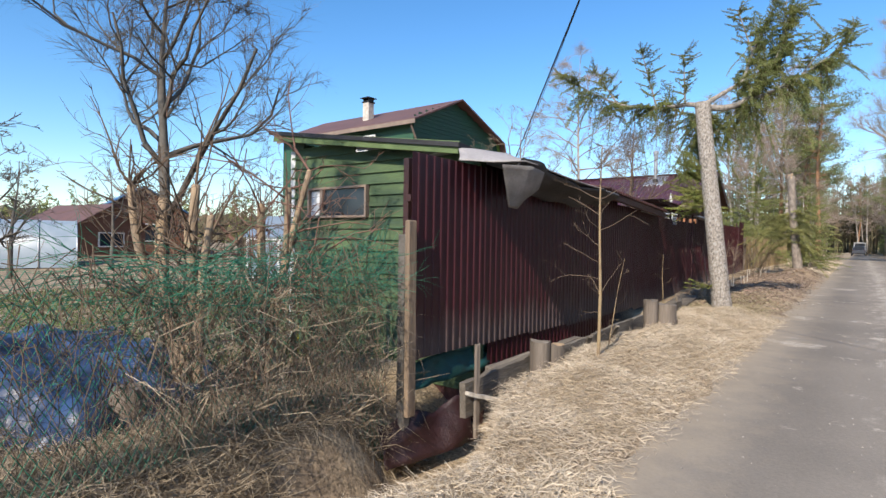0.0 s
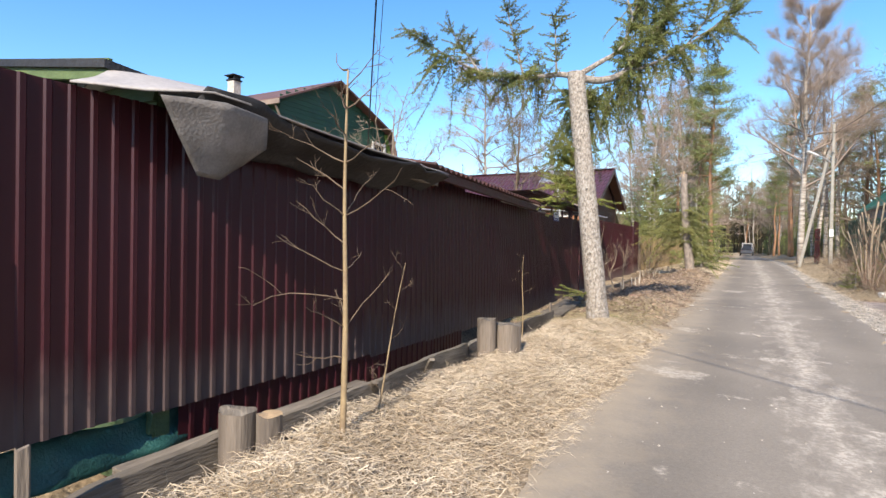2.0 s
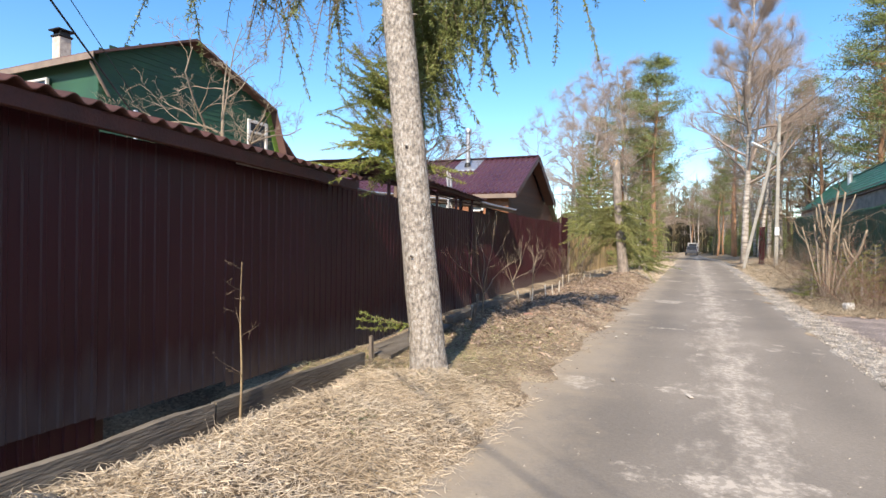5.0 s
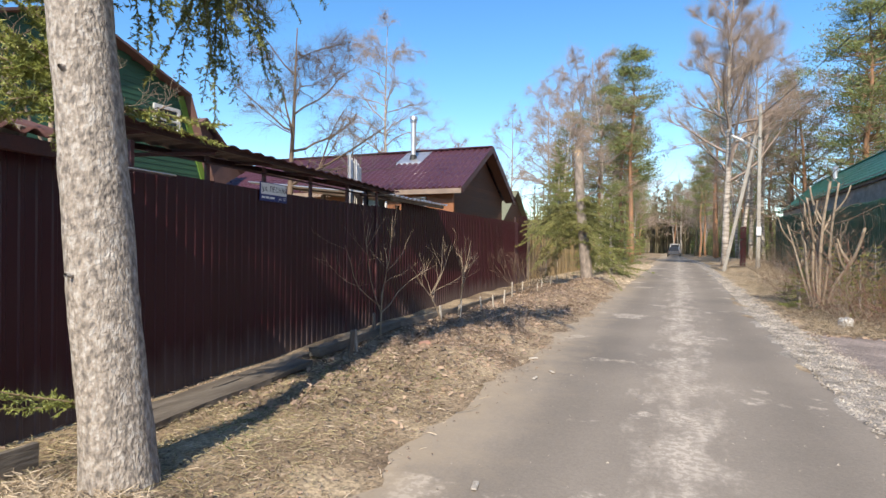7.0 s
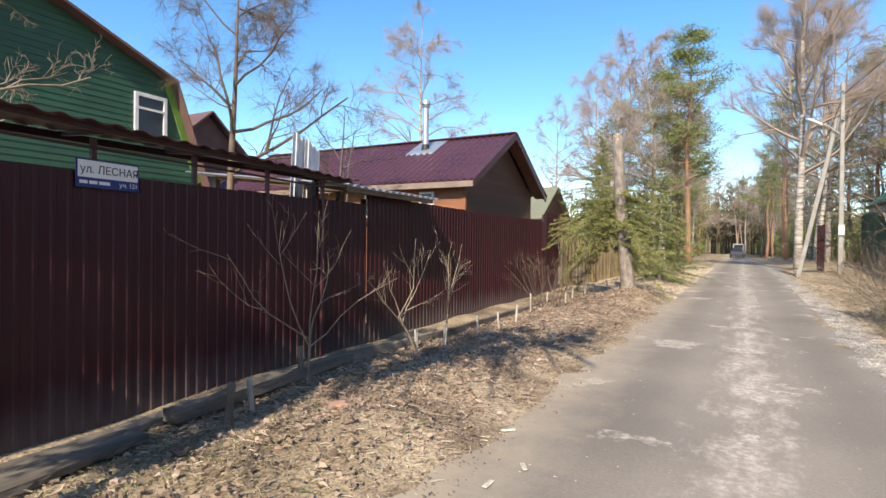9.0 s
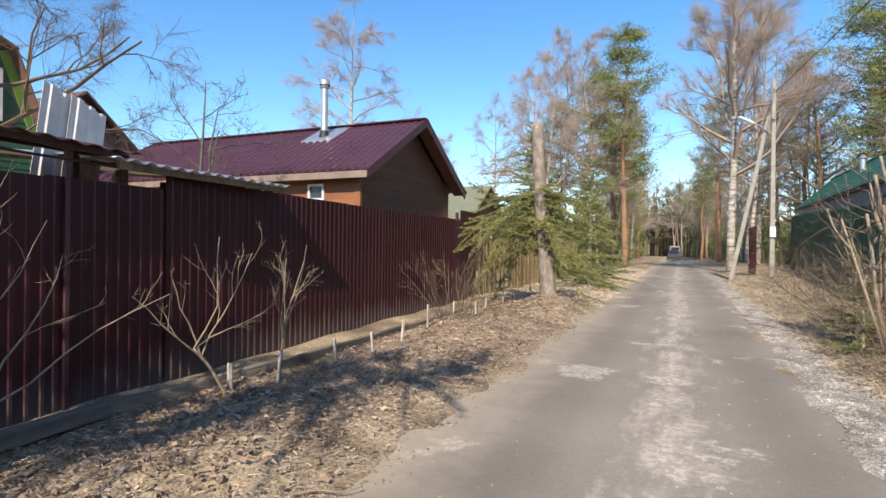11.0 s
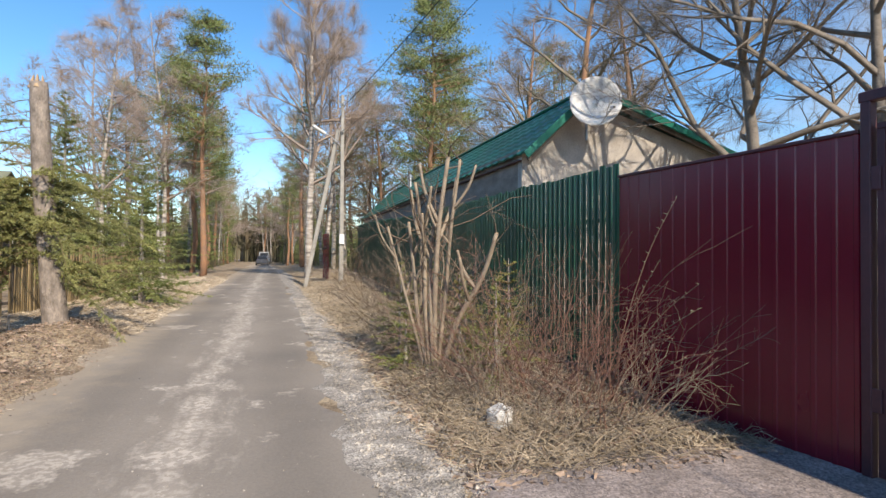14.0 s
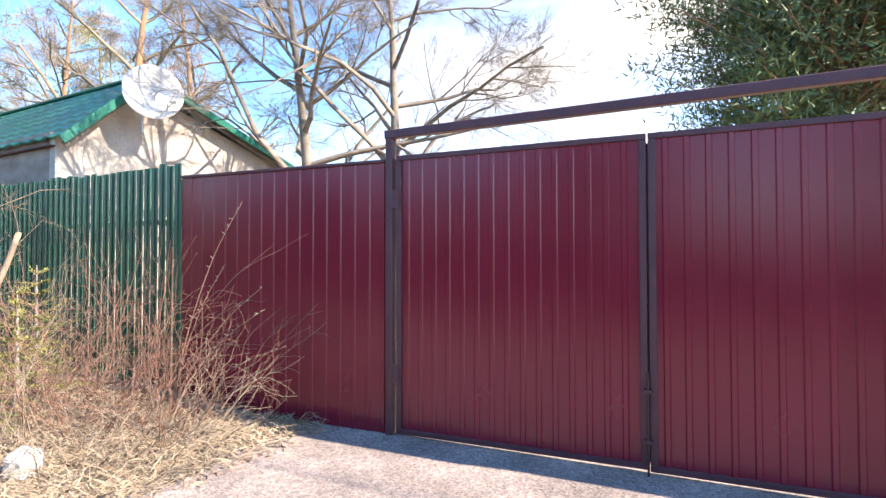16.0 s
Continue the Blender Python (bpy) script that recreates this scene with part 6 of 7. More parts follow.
def net_fence():
    th = thing("net_fence", -3.2, 0.0, 0, 0, "sagging green plastic net fence overgrown with dead vines", "fence")
    cells = []
    y0, y1, cy, cz = -2.6, 3.45, 0.055, 0.055
    ny, nz = int((y1 - y0) / cy), 24

    def at(i, j):
        y = y0 + i * cy
        top = float(np.interp(y, (-2.6, .5, 2.2, 3.0, 3.45), (1.12, 1.18, 1.16, 1.28, 1.48)))
        bot = gz(-3.2, y) + .05
        s = j / nz
        return (0.06 * noise.noise(Vector((y * 1.1, s * 2, 3))) + 0.05 * math.sin(y * 1.7), y, bot + (top - bot) * s + .02 * noise.noise(Vector((y * 2, s, 8))))
    for i in range(ny):
        for j in range(nz):
            a = at(i + (j % 2) * .5, j)
            for di in (-.5, .5):
                b = at(i + (j % 2) * .5 + di, j + 1)
                cells.append((*a, *b, .0024, .0024))
    tubes("net", cells, NET_GREEN, th, 3)
    for y in (-2.4, -0.6):
        tubes("post", [(0.03, y, -.5, 0.0, y, 1.2, .03, .028)], WEATHERED, th, 8)
    vines = []
    for _ in range(440):
        y = rnd.uniform(0.6, 3.4)
        if rnd.random() < .12:
            y = rnd.uniform(-1.5, 1.2)
        grow((rnd.uniform(-.10, .14), y, rnd.uniform(.5, 1.35)), (rnd.gauss(0, .3), rnd.gauss(0, .6), -1), rnd.uniform(.3, .9), .0035, 1, vines, 45, (1, 3), .03, .2, .6, 4, 0, .0014)
    tubes("vine_mass", vines, TWIG, th, 3, "dead brown vines")
    heap = []
    for _ in range(260):
        y = rnd.uniform(1.2, 3.4)
        grow((rnd.uniform(-.15, .1), y, rnd.uniform(.9, 1.25)), (rnd.gauss(0, .4), rnd.choice((-1, 1)) * .8, rnd.uniform(-.2, .4)), rnd.uniform(.3, .8), .003, 1, heap, 40, (1, 3), .08, .2, .6, 4, 0, .0014)
    tubes("creeper", heap, NET_GREEN, th, 3, "fallen green net strands")


net_fence()
def heap(name, x, y, sx, sy, h, material, label, category, z=0):
    n = 80
    v = []
    for j in range(n + 1):
        for i in range(n + 1):
            a, b = i / n * 2 - 1, j / n * 2 - 1
            e = max(0, 1 - (abs(a) ** 2.4 + abs(b) ** 2.4))
            v.append((a * sx, b * sy, h * e ** .5 * (0.8 + .5 * noise.noise(Vector((a * 2.2, b * 2.2, x)))) + (.14 * noise.noise(Vector((a * 7, b * 5, y))) + .07 * noise.noise(Vector((a * 17, b * 13, y)))) * (e > 0) - .04))
    f = [(j * (n + 1) + i, j * (n + 1) + i + 1, (j + 1) * (n + 1) + i + 1, (j + 1) * (n + 1) + i) for j in range(n) for i in range(n)]
    ob = obj(name, v, f, material, None, True)
    ob.matrix_basis = pose(x, y, z, 0, 0, rnd.uniform(-20, 20))
    return tagged(ob, label, category)


heap("tarp_cover", -6.0, 1.5, 2.1, 1.4, .52, BLUE_TARP, "crumpled dark blue tarp over a low heap", "tarp", gz(-6, 1.3))
stump(-4.15, 1.75, gz(-4.15, 1.75) - .05, .12, .35, "grey log stump behind the net fence")

rod = thing("marker_rod", -5.25, 4.1, gz(-5.25, 4.1) - .1, 0, "thin yellow and black striped marker rod", "rod")
YELLOW_ROD = mat("yellow_rod", (0.62, 0.60, 0.06), (0.5, 0.48, 0.05), rough=.5)
for i in range(16):
    tubes("band", [(0, 0, i * .075, 0, 0, (i + 1) * .075, .011, .011)], YELLOW_ROD if i % 2 else BLACK, rod, 6)

# ---- gardens beyond the net ----
def tunnel(x, y, w, l, h, rz, label):
    th = thing("greenhouse", x, y, gz(x, y), rz, label, "greenhouse")
    n, k = 12, 2
    v = [(w / 2 * math.cos(math.pi * i / n), l * j, h * math.sin(math.pi * i / n) ** .75) for j in range(k) for i in range(n + 1)]
    f = [(i, i + 1, n + 2 + i, n + 1 + i) for i in range(n)] + [tuple(range(n + 1)), tuple(range(2 * n + 1, n, -1))]
    obj("cover", v, f, POLYTUNNEL, th, True)
    for j in range(7):
        y_ = l * j / 6
        pipe("hoop", [(w / 2 * 1.01 * math.cos(math.pi * i / n), y_, h * 1.01 * math.sin(math.pi * i / n) ** .75, w / 2 * 1.01 * math.cos(math.pi * (i + 1) / n), y_, h * 1.01 * math.sin(math.pi * (i + 1) / n) ** .75, .02, .02) for i in range(n)], GREY_METAL, th, 5)


tunnel(-30.5, 2.0, 3.2, 8.0, 2.0, -18, "pale polycarbonate garden greenhouse")
cold = thing("white_greenhouse", -13.2, 8.6, gz(-13, 8.6), 28, "white timber framed garden greenhouse", "greenhouse")
for i in range(9):
    box_part("post", (i * .45 - .03, -.03, 0), (i * .45 + .03, .03, 1.35), WHITE, cold)
    beam_part("rafter", (i * .45, 0, 1.35), (i * .45, 1.3, 2.0), .05, .05, WHITE, cold)
    if i < 8:
        box_part("pane", (i * .45 + .03, .0, .4), (i * .45 + .42, .012, 1.3), POLYTUNNEL, cold, 0)
box_part("sill", (-.03, -.05, .3), (3.65, .05, .4), WHITE, cold)
box_part("plate", (-.03, -.05, 1.35), (3.65, .05, 1.42), WHITE, cold)
bm = bmesh.new()
vs = [bm.verts.new(p) for p in ((-.1, -.1, 1.45), (3.75, -.1, 1.45), (3.75, 1.3, 2.05), (-.1, 1.3, 2.05), (-.1, -.1, 1.42), (3.75, -.1, 1.42), (3.75, 1.3, 2.02), (-.1, 1.3, 2.02))]
for q in ((0, 1, 2, 3), (7, 6, 5, 4), (0, 4, 5, 1), (1, 5, 6, 2), (2, 6, 7, 3), (3, 7, 4, 0)):
    bm.faces.new([vs[i] for i in q])
part("roof", bm, POLYTUNNEL, cold)


def far_house(x, y, w, l, hw, hr, rz, wall, roof, label):
    th = thing("garden_house", x, y, gz(x, y), rz, label, "house")
    tri_wall(th, "gable_wall", 0.0, -w / 2, w / 2, 0, 0, hw, hr, wall)
    tri_wall(th, "gable_wall", -l, -w / 2, w / 2, 0, 0, hw, hr, wall)
    for s in (-1, 1):
        box_part("side_wall", (-l, s * w / 2 - .06, 0), (-.13, s * w / 2 + .06, hw), wall, th)
        beam_part("roof", (-l / 2, s * (w / 2 + .3), hw - .15), (-l / 2, 0, hr + .08), l + .6, .06, roof, th, 0)
    pane_window(th, -w * .18, w * .18, hw * .35, hw * .8, .02, bars=(), face="+x")


far_house(-37.0, 16.5, 6, 7, 2.6, 4.4, -15, BROWN_WOOD, mat("blue_roof", (.05, .16, .34), rough=.5), "brown garden house with a blue roof")
far_house(-33.0, 13.0, 4, 5, 1.8, 2.9, 10, BROWN_WOOD, BROWN_ROOF, "brown wooden garden house")
far_house(-17.0, 25.9, 6, 6, 3.4, 6.0, 0, BROWN_ROOF, BROWN_ROOF, "distant house with a reddish-brown roof")
far_house(-8.5, 41.0, 5, 7, 2.6, 4.2, 0, BROWN_WOOD, mat("olive_roof", (.20, .205, .135), (.15, .155, .10), rough=.7, bump=.3), "small house with a pale olive roof")
for x, y, h in ((-21.5, 5.5, 3.6), (-17.5, 8.5, 3.4), (-24, 9.5, 4.2), (-15, 3.5, 3.2), (-19, 13, 4)):
    bare_tree("garden_tree", x, y, h, "leafless garden apple tree", trunk=.3, r=.09, depth=3, kids=(3, 4), count=7, reach=.48, spread=42, bark=TWIG_GREY, rmin=.007, group="garden fruit trees", wobble=.2)

# ---- behind and before the brown fence ----
rnd.seed(21)
bare_tree("apple_tree", -5.95, 17.5, 5.4, "leafless apple tree behind the fence", trunk=.42, r=.085, depth=3, kids=(4, 6), count=10, reach=.36, spread=46, bark=TWIG, droop=.035, rmin=.003, wobble=.2, haze=3, haze_len=.3)
bare_tree("apple_tree", -8.2, 14.8, 5.2, "leafless branching tree before the green house", trunk=.4, r=.09, depth=3, kids=(4, 5), count=9, reach=.46, spread=48, bark=TWIG_TAN, rmin=.004, wobble=.22)
bare_tree("apple_tree", -7.6, 22.0, 4.6, "leafless crooked tree before the timber house", trunk=.45, r=.07, depth=3, kids=(3, 4), count=7, reach=.45, spread=46, bark=TWIG_GREY, rmin=.004, wobble=.22)


def sapling(x, y, h, r, label, n, z0, ln=.45, lean=(0, 0)):
    th = thing("sapling", x, y, z0, 0, label, "sapling", "saplings by the fence")
    s, path = limb([(0, 0, 0), (lean[0] * .3 + .01, lean[1] * .3, h * .35), (lean[0] * .7 - .01, lean[1] * .7, h * .7), (lean[0], lean[1], h)], r, r * .22, 5)
    pipe("stem", s, SAPLING, th, 8)
    tw = []
    for i in range(n):
        t = .25 + .73 * (i + rnd.random()) / n
        a = rnd.uniform(0, 6.283)
        grow(path[min(int(t * len(path)), len(path) - 1)], (math.cos(a), math.sin(a), rnd.uniform(.2, .9)), ln * rnd.uniform(.6, 1.35) * (1.2 - .6 * t), r * .24, 2, tw, 44, (1, 3), 0, .15, .55, 5, .05, .0014)
    tubes("twig_mass", tw, TWIG, th, 4)


sapling(-2.02, 5.18, 2.25, .021, "tall thin leafless sapling with yellowish bark", 20, .05, .46)
sapling(-2.12, 5.62, 1.15, .008, "small thin leafless sapling", 6, .05, .25, (.16, .1))
sapling(-2.70, 9.82, 1.2, .010, "thin leafless sapling beside the fence", 7, -.02, .2)
shrub("twiggy_bush", -3.25, 24.0, 22, 1.45, "tangled leafless bush under the spruce boughs", TWIG, depth=2, spreadr=.45, r=.010, lean=1.3, kids=(3, 5))


def standard_bush(x, y, h, label, material, n, lean=(0, 0), trunk=.35, wide=.75):
    """One short stem that forks low into long spreading shoots."""
    th = thing("fruit_bush", x, y, gz(x, y) - .03, 0, label, "bush", "bushes before the brown fence")
    s, path = limb([(0, 0, 0), (lean[0] * .5, lean[1] * .5, h * trunk * .6), (lean[0], lean[1], h * trunk)], .017, .013, 4)
    pipe("stem", s, material, th, 8)
    for i in range(n):
        a = math.radians(-68 + 134 * (i + rnd.uniform(.1, .9)) / n)
        out = []
        k = rnd.uniform(.45, 1)
        at = path[-1] if rnd.random() < .6 else path[int(len(path) * .7)]
        grow(at, (rnd.gauss(.1, .25), wide * math.sin(a), math.cos(a)), h * (1 - trunk) * rnd.uniform(.75, 1.1), .0095, 2, out, 38, (2, 4), 0, .13, .5, 5, .05, .0018, .3)
        tubes("shoot", out, material, th, 5)


standard_bush(-3.36, 16.43, 1.85, "wide leafless bush before the brown fence", TWIG_TAN, 5, (.0, .02), .26, 1.2)
standard_bush(-3.22, 18.31, 1.55, "leafless leaning bush before the brown fence", TWIG_TAN, 5, (-.10, -.30), .32, 1.0)
standard_bush(-3.14, 18.93, 1.45, "slim upright leafless bush before the brown fence", TWIG_TAN, 5, (.02, .05), .38, .55)

# ---- the broken spruce ----
def snag():
    th = thing("broken_spruce", -2.3, 26.5, 0, 0, "broken-topped spruce trunk with drooping green boughs", "tree")
    s, path = limb([(.36, -.1, .05), (.29, -.08, .5), (.20, -.05, 1.4), (.06, 0, 2.8), (-.02, .02, 4.22)], .20, .125, 6)
    pipe("trunk", s, SNAG_BARK, th, 12)
    tubes("splintered_top", [(-.02 + .1 * math.cos(a), .02 + .1 * math.sin(a), 4.12, -.02 + .07 * math.cos(a), .02 + .07 * math.sin(a), 4.2 + rnd.uniform(.02, .16), .05, .01) for a in (0, 1.2, 2.4, 3.5, 4.8)], CUT_WOOD, th, 5, "pale splintered wood")
    tw = []
    for _ in range(96):
        a = rnd.uniform(2.3, 4.2) if rnd.random() < .6 else rnd.uniform(-1.2, 1.6)
        z = rnd.uniform(1.5, 2.7) if a > 2 else rnd.uniform(1.0, 2.9)
        bough((0, 0, z), (math.cos(a), math.sin(a), rnd.uniform(-.25, .45)), rnd.uniform(.6, 2.2) * (1.1 if a > 2 else .9), tw, droop=rnd.uniform(.03, .13), side=.6, gap=.09, lift_tip=.03)
    for a, z in ((3.0, 3.2), (3.5, 2.9), (2.7, 3.6), (3.9, 2.6)):
        bough((0, 0, z), (math.cos(a), math.sin(a), .15), 1.5, tw, droop=.05, side=.5, gap=.09, lift_tip=.02)
    foliage("foliage", tw, th, 175, .050, .011, OLIVE_NEEDLE, "twig_mass")
    dead = []
    for a, z, ln in ((3.1, 3.75, 1.5), (2.8, 3.95, 1.2), (3.5, 3.5, 1.1), (0.3, 3.9, 1.0), (-.4, 3.6, 1.3), (.9, 3.7, 1.1), (3.3, 3.2, 1.4), (0.1, 3.3, 1.2), (2.6, 3.4, 1.0)):
        bough((0, 0, z), (math.cos(a), math.sin(a), .1), ln, dead, droop=.11, side=.42, gap=.08, lift_tip=.02)
    tubes("dead_twig_mass", dead, NEEDLE_DRY, th, 3, "bare drooping dead twigs")
    foliage("sparse_foliage", dead, th, 16, .045, .014, NEEDLE)


rnd.seed(55)
snag()
conifer("spruce_tree", -1.95, 32.0, 4.5, 1.8, "green spruce beside the road", density=1.1, skirt=.12, needle=(60, .05, .018))
conifer("spruce_tree", -4.6, 35.0, 6.5, 2.2, "green spruce beside the road", skirt=.12, needle=(45, .07, .022))
tubes_leaning = thing("leaning_birch", -2.4, 38.0, 0, 0, "thin white leaning birch stem", "tree")
tubes("trunk", [(0, 0, -.1, -.25, 0, 2.2, .06, .05), (-.25, 0, 2.2, -.3, 0, 4.5, .05, .02)], BIRCH_BARK, tubes_leaning, 8)

# ---- tall trees along the road ----
rnd.seed(77)
bare_tree("birch_tree", 3.2, 48.5, 19, "tall leafless birch with fine reddish twigs", trunk=.3, r=.24, depth=3, kids=(4, 7), bark=BIRCH_BARK, twig=BIRCH_TWIG, count=30, reach=.23, droop=.0, rmin=.006, spread=26, lift=.09, haze=4, haze_len=.8)
b2 = bare_tree("birch_tree", -4.9, 51.5, 15.5, "leafless birch with fine pinkish twigs", trunk=.3, r=.16, depth=3, kids=(4, 6), bark=BIRCH_BARK, twig=BIRCH_TWIG, count=22, reach=.24, droop=.03, rmin=.007, spread=28, lift=.04, haze=2, haze_len=.7)
b3 = bare_tree("birch_tree", -20.4, 47.5, 18.5, "tall leafless birch behind the gardens", trunk=.35, r=.18, depth=3, kids=(4, 6), bark=BIRCH_BARK, twig=BIRCH_TWIG, count=24, reach=.24, droop=.04, rmin=.007, spread=28, lift=.04, haze=2, haze_len=.8)
p1 = pine("pine_tree", -2.7, 51.5, 15.6, "tall pine with a sparse olive crown", crown=.68, width=2.1, clumps=330, big=1.1)
p2 = pine("pine_tree", 10.8, 49.5, 17.5, "tall green pine behind the roadside house", crown=.72, width=3.2, clumps=640, big=1.2)
s3 = conifer("spruce_tree", -10.7, 63.8, 10.2, 2.6, "distant green spruce beyond the gardens", skirt=.1, needle=(26, .11, .035))
lb1 = bare_tree("birch_tree", -7.2, 53.0, 16, "leafless birch with fine pinkish twigs", trunk=.3, r=.16, depth=2, kids=(4, 6), bark=BIRCH_BARK, twig=BIRCH_TWIG, count=16, reach=.26, droop=.02, rmin=.010, spread=32, lift=.04, haze=4, haze_len=.9)
lb2 = bare_tree("birch_tree", 5.4, 56.0, 18, "tall leafless birch with fine pinkish twigs", trunk=.35, r=.18, depth=2, kids=(4, 6), bark=BIRCH_BARK, twig=BIRCH_TWIG, count=18, reach=.26, droop=.02, rmin=.010, spread=32, lift=.04, haze=4, haze_len=.9)
lp = pine("pine_tree", -6.0, 60.0, 16, "tall pine with a sparse olive crown", crown=.62, width=2.3, clumps=130, big=1.5)
ls = conifer("spruce_tree", -9.0, 57.0, 11, 2.6, "green spruce in the roadside wood", density=.55, skirt=.1, needle=(11, .2, .07))


def far_copies():
    k = random.Random(23)
    for i in range(56):
        side = -1 if i % 2 else 1
        y = 54 + (i // 2) * 3.6 + k.uniform(-1, 1)
        x = side * (4.6 + k.uniform(0, 3.2) + max(0, k.gauss(0, 2.5))) + float(bend(np.array(y))) * .8 + (0.4 if side > 0 else -.2)
        src = k.choice((lb1, lb2, lp, ls, lb1, lp) if side < 0 else (lb1, lb2, lb1, lp, ls))
        m = pose(x, y, 0, 0, 0, k.uniform(0, 360))
        ob = copy_thing(src, m)
        s = k.uniform(.65, 1.05)
        ob.scale = (s, s, s)
        ob["group"] = "trees along the road"
    for x, y in ((14, 55), (18, 47), (22, 60), (9.5, 62), (27, 52), (13.5, 68), (-12, 75), (-17, 68), (-9, 58), (-25, 72), (8.5, 70), (17, 74)):
        ob = copy_thing(k.choice((lb1, lb2, lp, lp) if x > 0 else (lb1, lb2, ls)), pose(x, y, 0, 0, 0, k.uniform(0, 360)))
        s = k.uniform(.75, 1.0)
        ob.scale = (s, s, s)
        ob["group"] = "trees along the road"
    for i in range(34):
        y = k.uniform(112, 172) if i < 22 else k.uniform(66, 112)
        off = k.uniform(-9, 9) if i < 22 else k.choice((-1, 1)) * k.uniform(4.1, 5.2)
        if i < 22 and y < 135 and abs(off) < 4:
            off += 5
        ob = copy_thing(k.choice((lb1, lb2, lp, ls, lp)), pose(float(bend(np.array(y))) + off, y, 0, 0, 0, k.uniform(0, 360)))
        s = k.uniform(.75, 1.15)
        ob.scale = (s, s, s)
        ob["group"] = "trees along the road"


far_copies()
for src, x, y, sc, a in ((lb1, 4.6, 52.5, .95, 40), (lb2, 6.4, 57.0, .9, 200), (b2, -6.3, 45.5, .8, 120), (lb1, 5.2, 61.0, .85, 10), (lp, -4.0, 58.0, .95, 77), (lb1, 15.5, 44.0, .9, 160), (p2, 14.0, 57.0, .95, 33), (lb2, -14.0, 58.0, .75, 90)):
    ob = copy_thing(src, pose(x, y, 0, 0, 0, a))
    ob.scale = (sc, sc, sc)
    ob["group"] = "trees along the road"
# behind the gates
rnd.seed(99)
o1 = bare_tree("bare_tree", 9.7, 24.2, 9.0, "leafless tree with long spreading limbs", trunk=.30, r=.17, depth=3, kids=(4, 6), bark=TREE_BARK, twig=TREE_BARK, count=17, reach=.46, spread=40, haze=6, haze_len=.45, rmin=.0045, wobble=.14, lift=.02)
o2 = bare_tree("bare_tree", 10.9, 22.7, 10.0, "leafless tree with long spreading limbs", trunk=.30, r=.16, depth=3, kids=(4, 6), bark=TREE_BARK, twig=TREE_BARK, count=17, reach=.46, spread=40, haze=6, haze_len=.45, rmin=.0045, wobble=.14, lift=.02)
l1 = bare_tree("larch_tree", 11.2, 33.5, 14, "tall leafless larch with drooping fine twigs", trunk=.22, r=.22, depth=3, kids=(4, 6), bark=PINE_BARK, twig=LARCH_TWIG, count=22, reach=.26, droop=.05, rmin=.006, spread=36, haze=2, haze_len=.45)
for x, y, s, a in ((12.4, 40, .95, 50), (16.0, 36, 1.05, 130), (8.6, 53, .9, 220)):
    ob = copy_thing(l1, pose(x, y, 0, 0, 0, a))
    ob.scale = (s, s, s)
pine("pine_tree", 17.8, 14.3, 12.5, "broad green pine behind the gates", crown=.76, width=3.7, clumps=1700, big=1.45, leaf=DARK_PINE)
pine("pine_tree", 22.5, 12.6, 13, "green pine farther behind the gates", crown=.6, width=3.4, clumps=600, big=1.4, leaf=DARK_PINE)

# ---- poles and wires ----
def pole(x, y, h, label, arm=True):
    th = thing("utility_pole", x, y, gz(x, y) - .05, 0, label, "utility pole", "utility poles")
    bm = bmesh.new()
    add_box(bm, (-.09, -.09, 0), (.09, .09, h), .02)
    for v in bm.verts:
        if v.co.z > h / 2:
            v.co.x *= .72
            v.co.y *= .72
    part("shaft", bm, CONCRETE, th)
    if arm:
        tubes("lamp_arm", [(-.05, -.02, h - 2.1, -.45, -.1, h - 1.75, .025, .025), (-.45, -.1, h - 1.75, -.75, -.2, h - 1.65, .025, .025)], GREY_METAL, th, 8)
        bm = bmesh.new()
        add_beam(bm, (-.70, -.18, h - 1.68), (-1.22, -.34, h - 1.42), .20, .10, .03)
        part("lamp_head", bm, WHITE, th, "white street lamp head")
        tubes("insulator", [(0, -.09, h - .35, 0, -.16, h - .35, .03, .05), (0, -.09, h - 1.5, 0, -.2, h - 1.5, .03, .06)], WHITE, th, 8)
        box_part("meter_box", (-.10, -.17, 1.6), (.10, -.08, 2.0), WHITE, th)
    return th


pole(3.92, 39.0, 7.7, "grey concrete street lamp pole with wires")
br = thing("brace_pole", 2.5, 39.3, 0, 0, "leaning grey concrete brace pole", "utility pole")
beam_part("shaft", (0, 0, gz(2.5, 39.3) - .1), (1.28, -.22, 6.7), .16, .16, CONCRETE, br, .02)
pole(6.86, -5.8, 8.6, "grey concrete utility pole beside the road", False)
mast = thing("service_mast", -7.3, 12.35, 0, 0, "thin steel mast carrying the service cable", "mast")
tubes("tube", [(0, 0, 0, 0, 0, 3.2, .03, .03), (-.12, 0, 3.1, .12, 0, 3.1, .015, .015)], GREY_METAL, mast, 8)


def wire(a, b, sag, label, r=.012):
    a, b = Vector(a), Vector(b)
    pts = [a.lerp(b, i / 24) - Vector((0, 0, sag * 4 * (i / 24) * (1 - i / 24))) for i in range(25)]
    ob = pipe("wire", [(*pts[i], *pts[i + 1], r, r) for i in range(24)], BLACK, None, 5)
    tagged(ob, label, "wire", "overhead wires")


